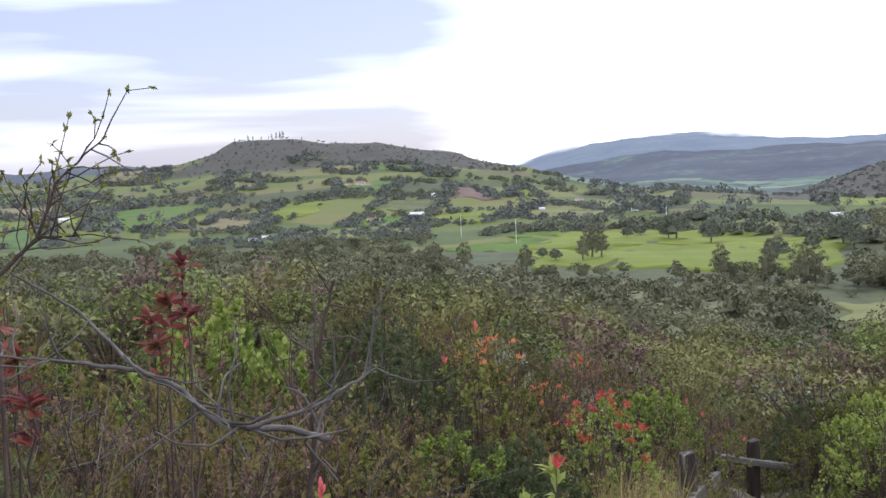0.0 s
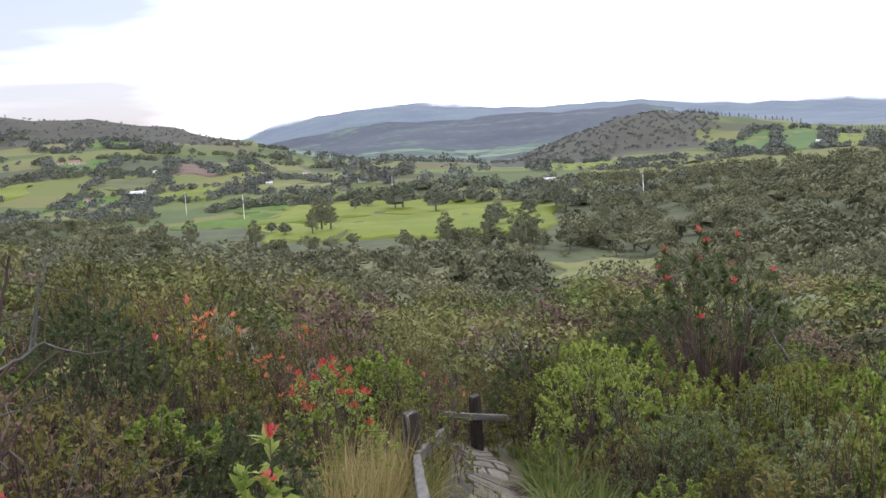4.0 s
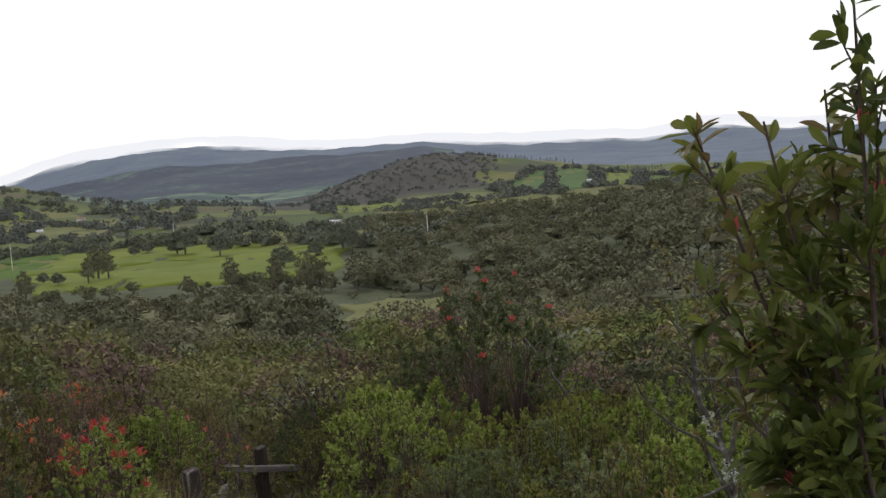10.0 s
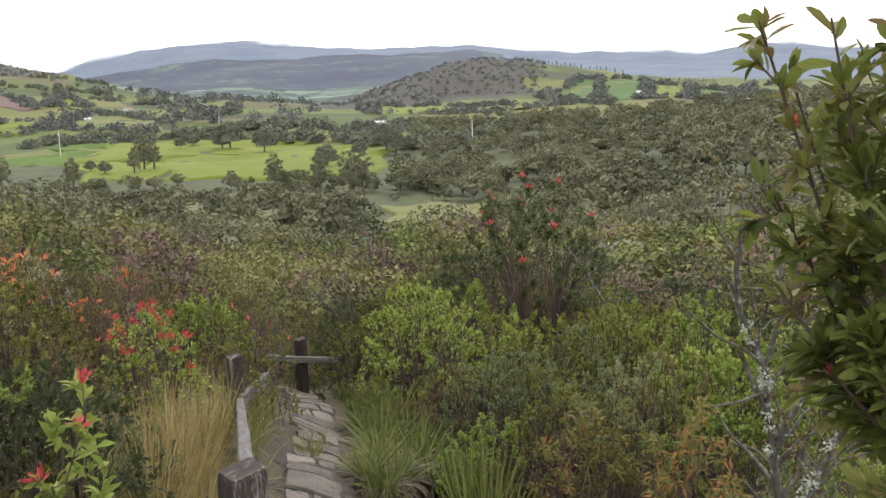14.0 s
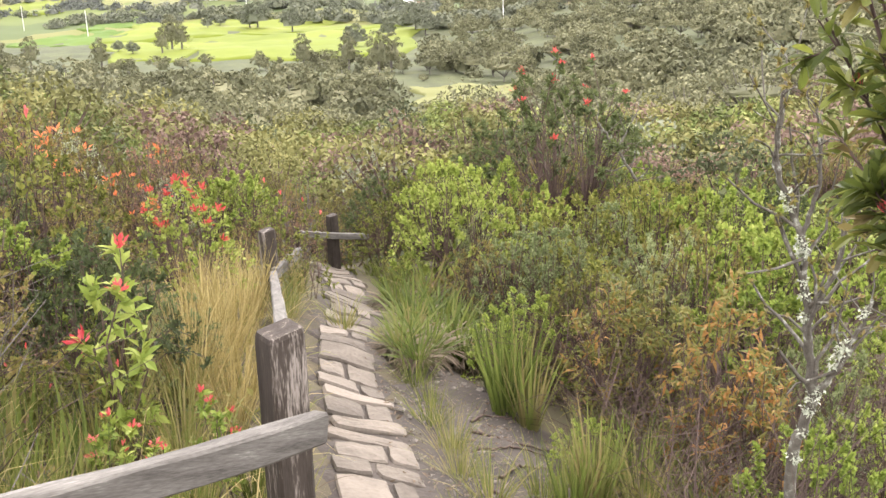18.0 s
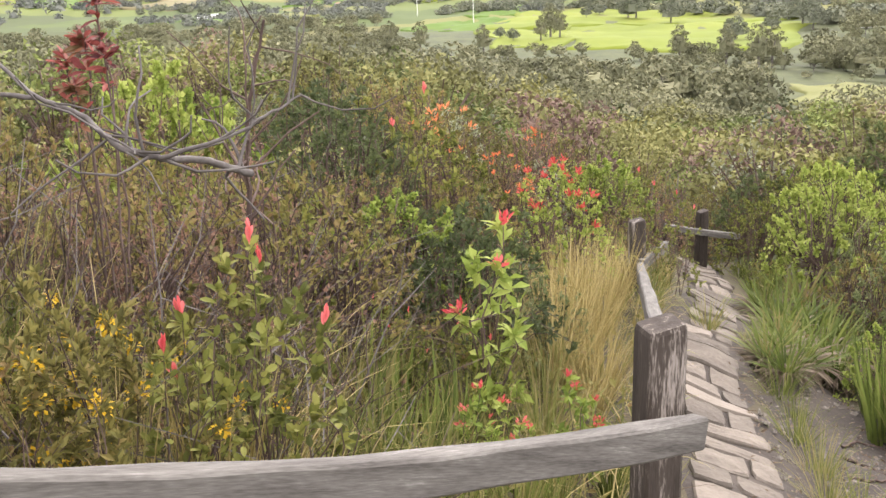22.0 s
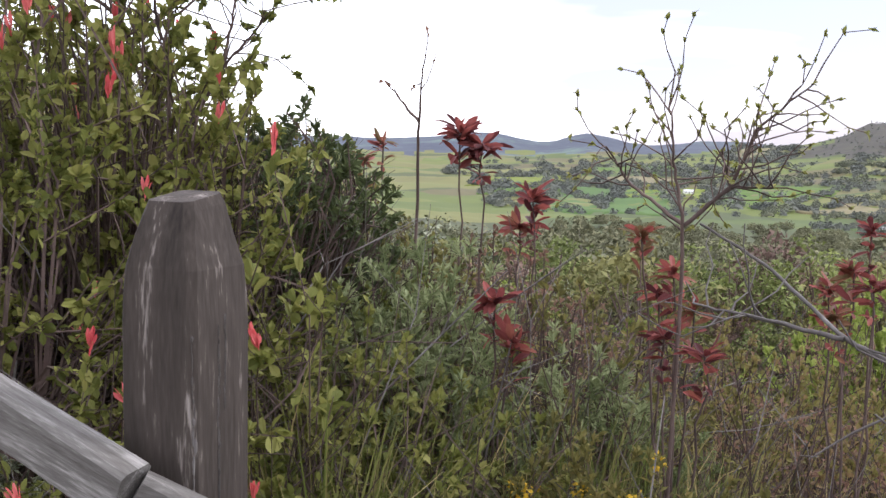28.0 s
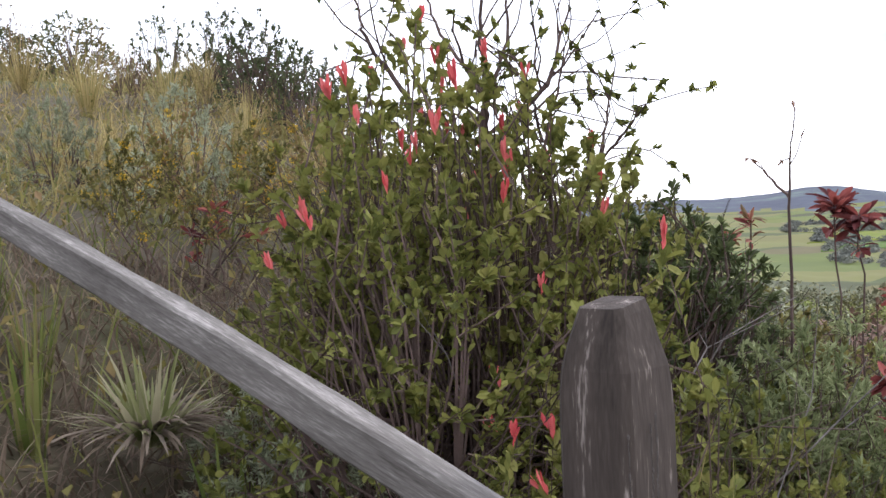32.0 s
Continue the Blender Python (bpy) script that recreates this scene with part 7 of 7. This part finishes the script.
low_growth("litter", "dead stalks and twigs lying under the shrubs", HUSK, 3500, -55, 80, 1.2, 8, 0.3, 0.006, "litter")
n_l = 16000
la, lr_ = rng.uniform(-55, 80, n_l), np.sqrt(rng.uniform(1.3 ** 2, 9.5 ** 2, n_l))
lx, ly = -0.06 - lr_ * np.sin(np.radians(la)), 0.3 + lr_ * np.cos(np.radians(la))
ok = np.array([clear_of_path(a_, b_, 0.4) for a_, b_ in zip(lx, ly)])
lx, ly = lx[ok], ly[ok]
under = Shape()
leaves(under, np.stack([lx, ly, land(lx, ly) + rng.uniform(0.0, 0.28, len(lx))], 1), rng.normal(size=(len(lx), 3)) + [0, 0, 0.5], rng.uniform(0.03, 0.07, len(lx)), rng.uniform(0.012, 0.03, len(lx)), simple=True)
tagged(part("undergrowth", under, L_OLIVE), "low olive undergrowth covering the soil", "undergrowth", kind="stuff")
peb = Shape()
for _ in range(620):
    t_ = rng.uniform(0, 1)
    x, y = np.interp(t_, (0, 0.5, 1), (1.55, 2.0, 2.25)) + rng.uniform(-0.36, 0.36), np.interp(t_, (0, 0.5, 1), (3.2, 4.6, 5.8)) + rng.normal(0, 0.15)
    r = rng.uniform(0.004, 0.011) if rng.uniform() < 0.85 else rng.uniform(0.011, 0.026)
    o = np.array([(1, 0, 0), (0, 1, 0), (-1, 0, 0), (0, -1, 0), (0, 0, 0.7), (0, 0, -0.7)]) * r * rng.uniform(0.6, 1.3, (6, 1))
    peb.add(o + [x, y, float(land(x, y)) + 0.024], [[0, 1, 4], [1, 2, 4], [2, 3, 4], [3, 0, 4], [1, 0, 5], [2, 1, 5], [3, 2, 5], [0, 3, 5]])
dead = rng.uniform(0, 1, 700)
dx_, dy_ = np.interp(dead, (0, 0.5, 1), (1.5, 2.0, 2.3)) + rng.uniform(-0.45, 0.45, 700), np.interp(dead, (0, 0.5, 1), (3.0, 4.6, 5.9)) + rng.normal(0, 0.15, 700)
fallen = leaves(Shape(), np.stack([dx_, dy_, land(dx_, dy_) + 0.03], 1), np.stack([rng.normal(size=700), rng.normal(size=700), rng.normal(0, 0.15, 700)], 1), rng.uniform(0.015, 0.05, 700), rng.uniform(0.006, 0.016, 700))
tagged(part("fallen_leaves", fallen, HUSK), "dry fallen leaves and bits of stalk on the bare earth", "litter", kind="stuff")
tagged(part("pebbles", peb, PEBBLE), "small pale stones scattered on bare earth", "pebbles", kind="stuff")


# ---- cloud resting on the far range ----
def cloud_bank():
    """A soft bank of cloud that hides the crest of the far range."""
    m = bpy.data.materials.new("resting_cloud")
    m.use_nodes = True
    n, l = m.node_tree.nodes, m.node_tree.links
    n.remove(n["Principled BSDF"])
    tc, sep = n.new("ShaderNodeTexCoord"), n.new("ShaderNodeSeparateXYZ")
    l.new(tc.outputs["UV"], sep.inputs[0])
    no = n.new("ShaderNodeTexNoise")
    no.inputs["Scale"].default_value, no.inputs["Detail"].default_value = 0.0035, 5
    l.new(tc.outputs["Object"], no.inputs["Vector"])
    ad = n.new("ShaderNodeMath")
    ad.operation = "MULTIPLY_ADD"
    ad.inputs[1].default_value = 1.1
    l.new(no.outputs["Fac"], ad.inputs[0])
    l.new(sep.outputs["Y"], ad.inputs[2])
    mr = n.new("ShaderNodeMapRange")
    mr.interpolation_type = "SMOOTHSTEP"
    mr.inputs["From Min"].default_value, mr.inputs["From Max"].default_value = 0.72, 1.25
    l.new(ad.outputs[0], mr.inputs["Value"])
    em, tr_, mx = n.new("ShaderNodeEmission"), n.new("ShaderNodeBsdfTransparent"), n.new("ShaderNodeMixShader")
    em.inputs["Color"].default_value, em.inputs["Strength"].default_value = (1.0, 1.01, 1.03, 1), 1.55
    l.new(mr.outputs["Result"], mx.inputs["Fac"])
    l.new(tr_.outputs[0], mx.inputs[1])
    l.new(em.outputs[0], mx.inputs[2])
    l.new(mx.outputs[0], n["Material Output"].inputs["Surface"])
    az = np.linspace(-50, 1, 120)
    a = np.radians(az)
    crest = np.degrees(np.arctan2(land(-4650 * np.sin(a), 4650 * np.cos(a)), 4650))
    vs, uv = [], []
    for v in np.linspace(0, 1, 6):
        e = np.radians(crest - 0.55 + 1.05 * v)
        vs.append(np.stack([-4300 * np.sin(a), 4300 * np.cos(a), 4300 * np.tan(e)], 1))
        uv.append(np.stack([az / 51, np.full(120, v)], 1))
    i = np.arange(6 * 120).reshape(6, 120)
    q = np.stack([i[:-1, :-1], i[:-1, 1:], i[1:, 1:], i[1:, :-1]], -1).reshape(-1, 4)
    ob = part("backdrop_cloud", Shape().add(np.concatenate(vs), q), m, smooth=True)
    layer = ob.data.uv_layers.new(name="height")
    flat_uv = np.concatenate(uv)
    idx_l = np.zeros(len(ob.data.loops), int)
    ob.data.loops.foreach_get("vertex_index", idx_l)
    layer.data.foreach_set("uv", flat_uv[idx_l].ravel())
    ob.visible_shadow = False
    return tagged(ob, "low white cloud lying along the far range", "cloud", kind="structure")


cloud_bank()
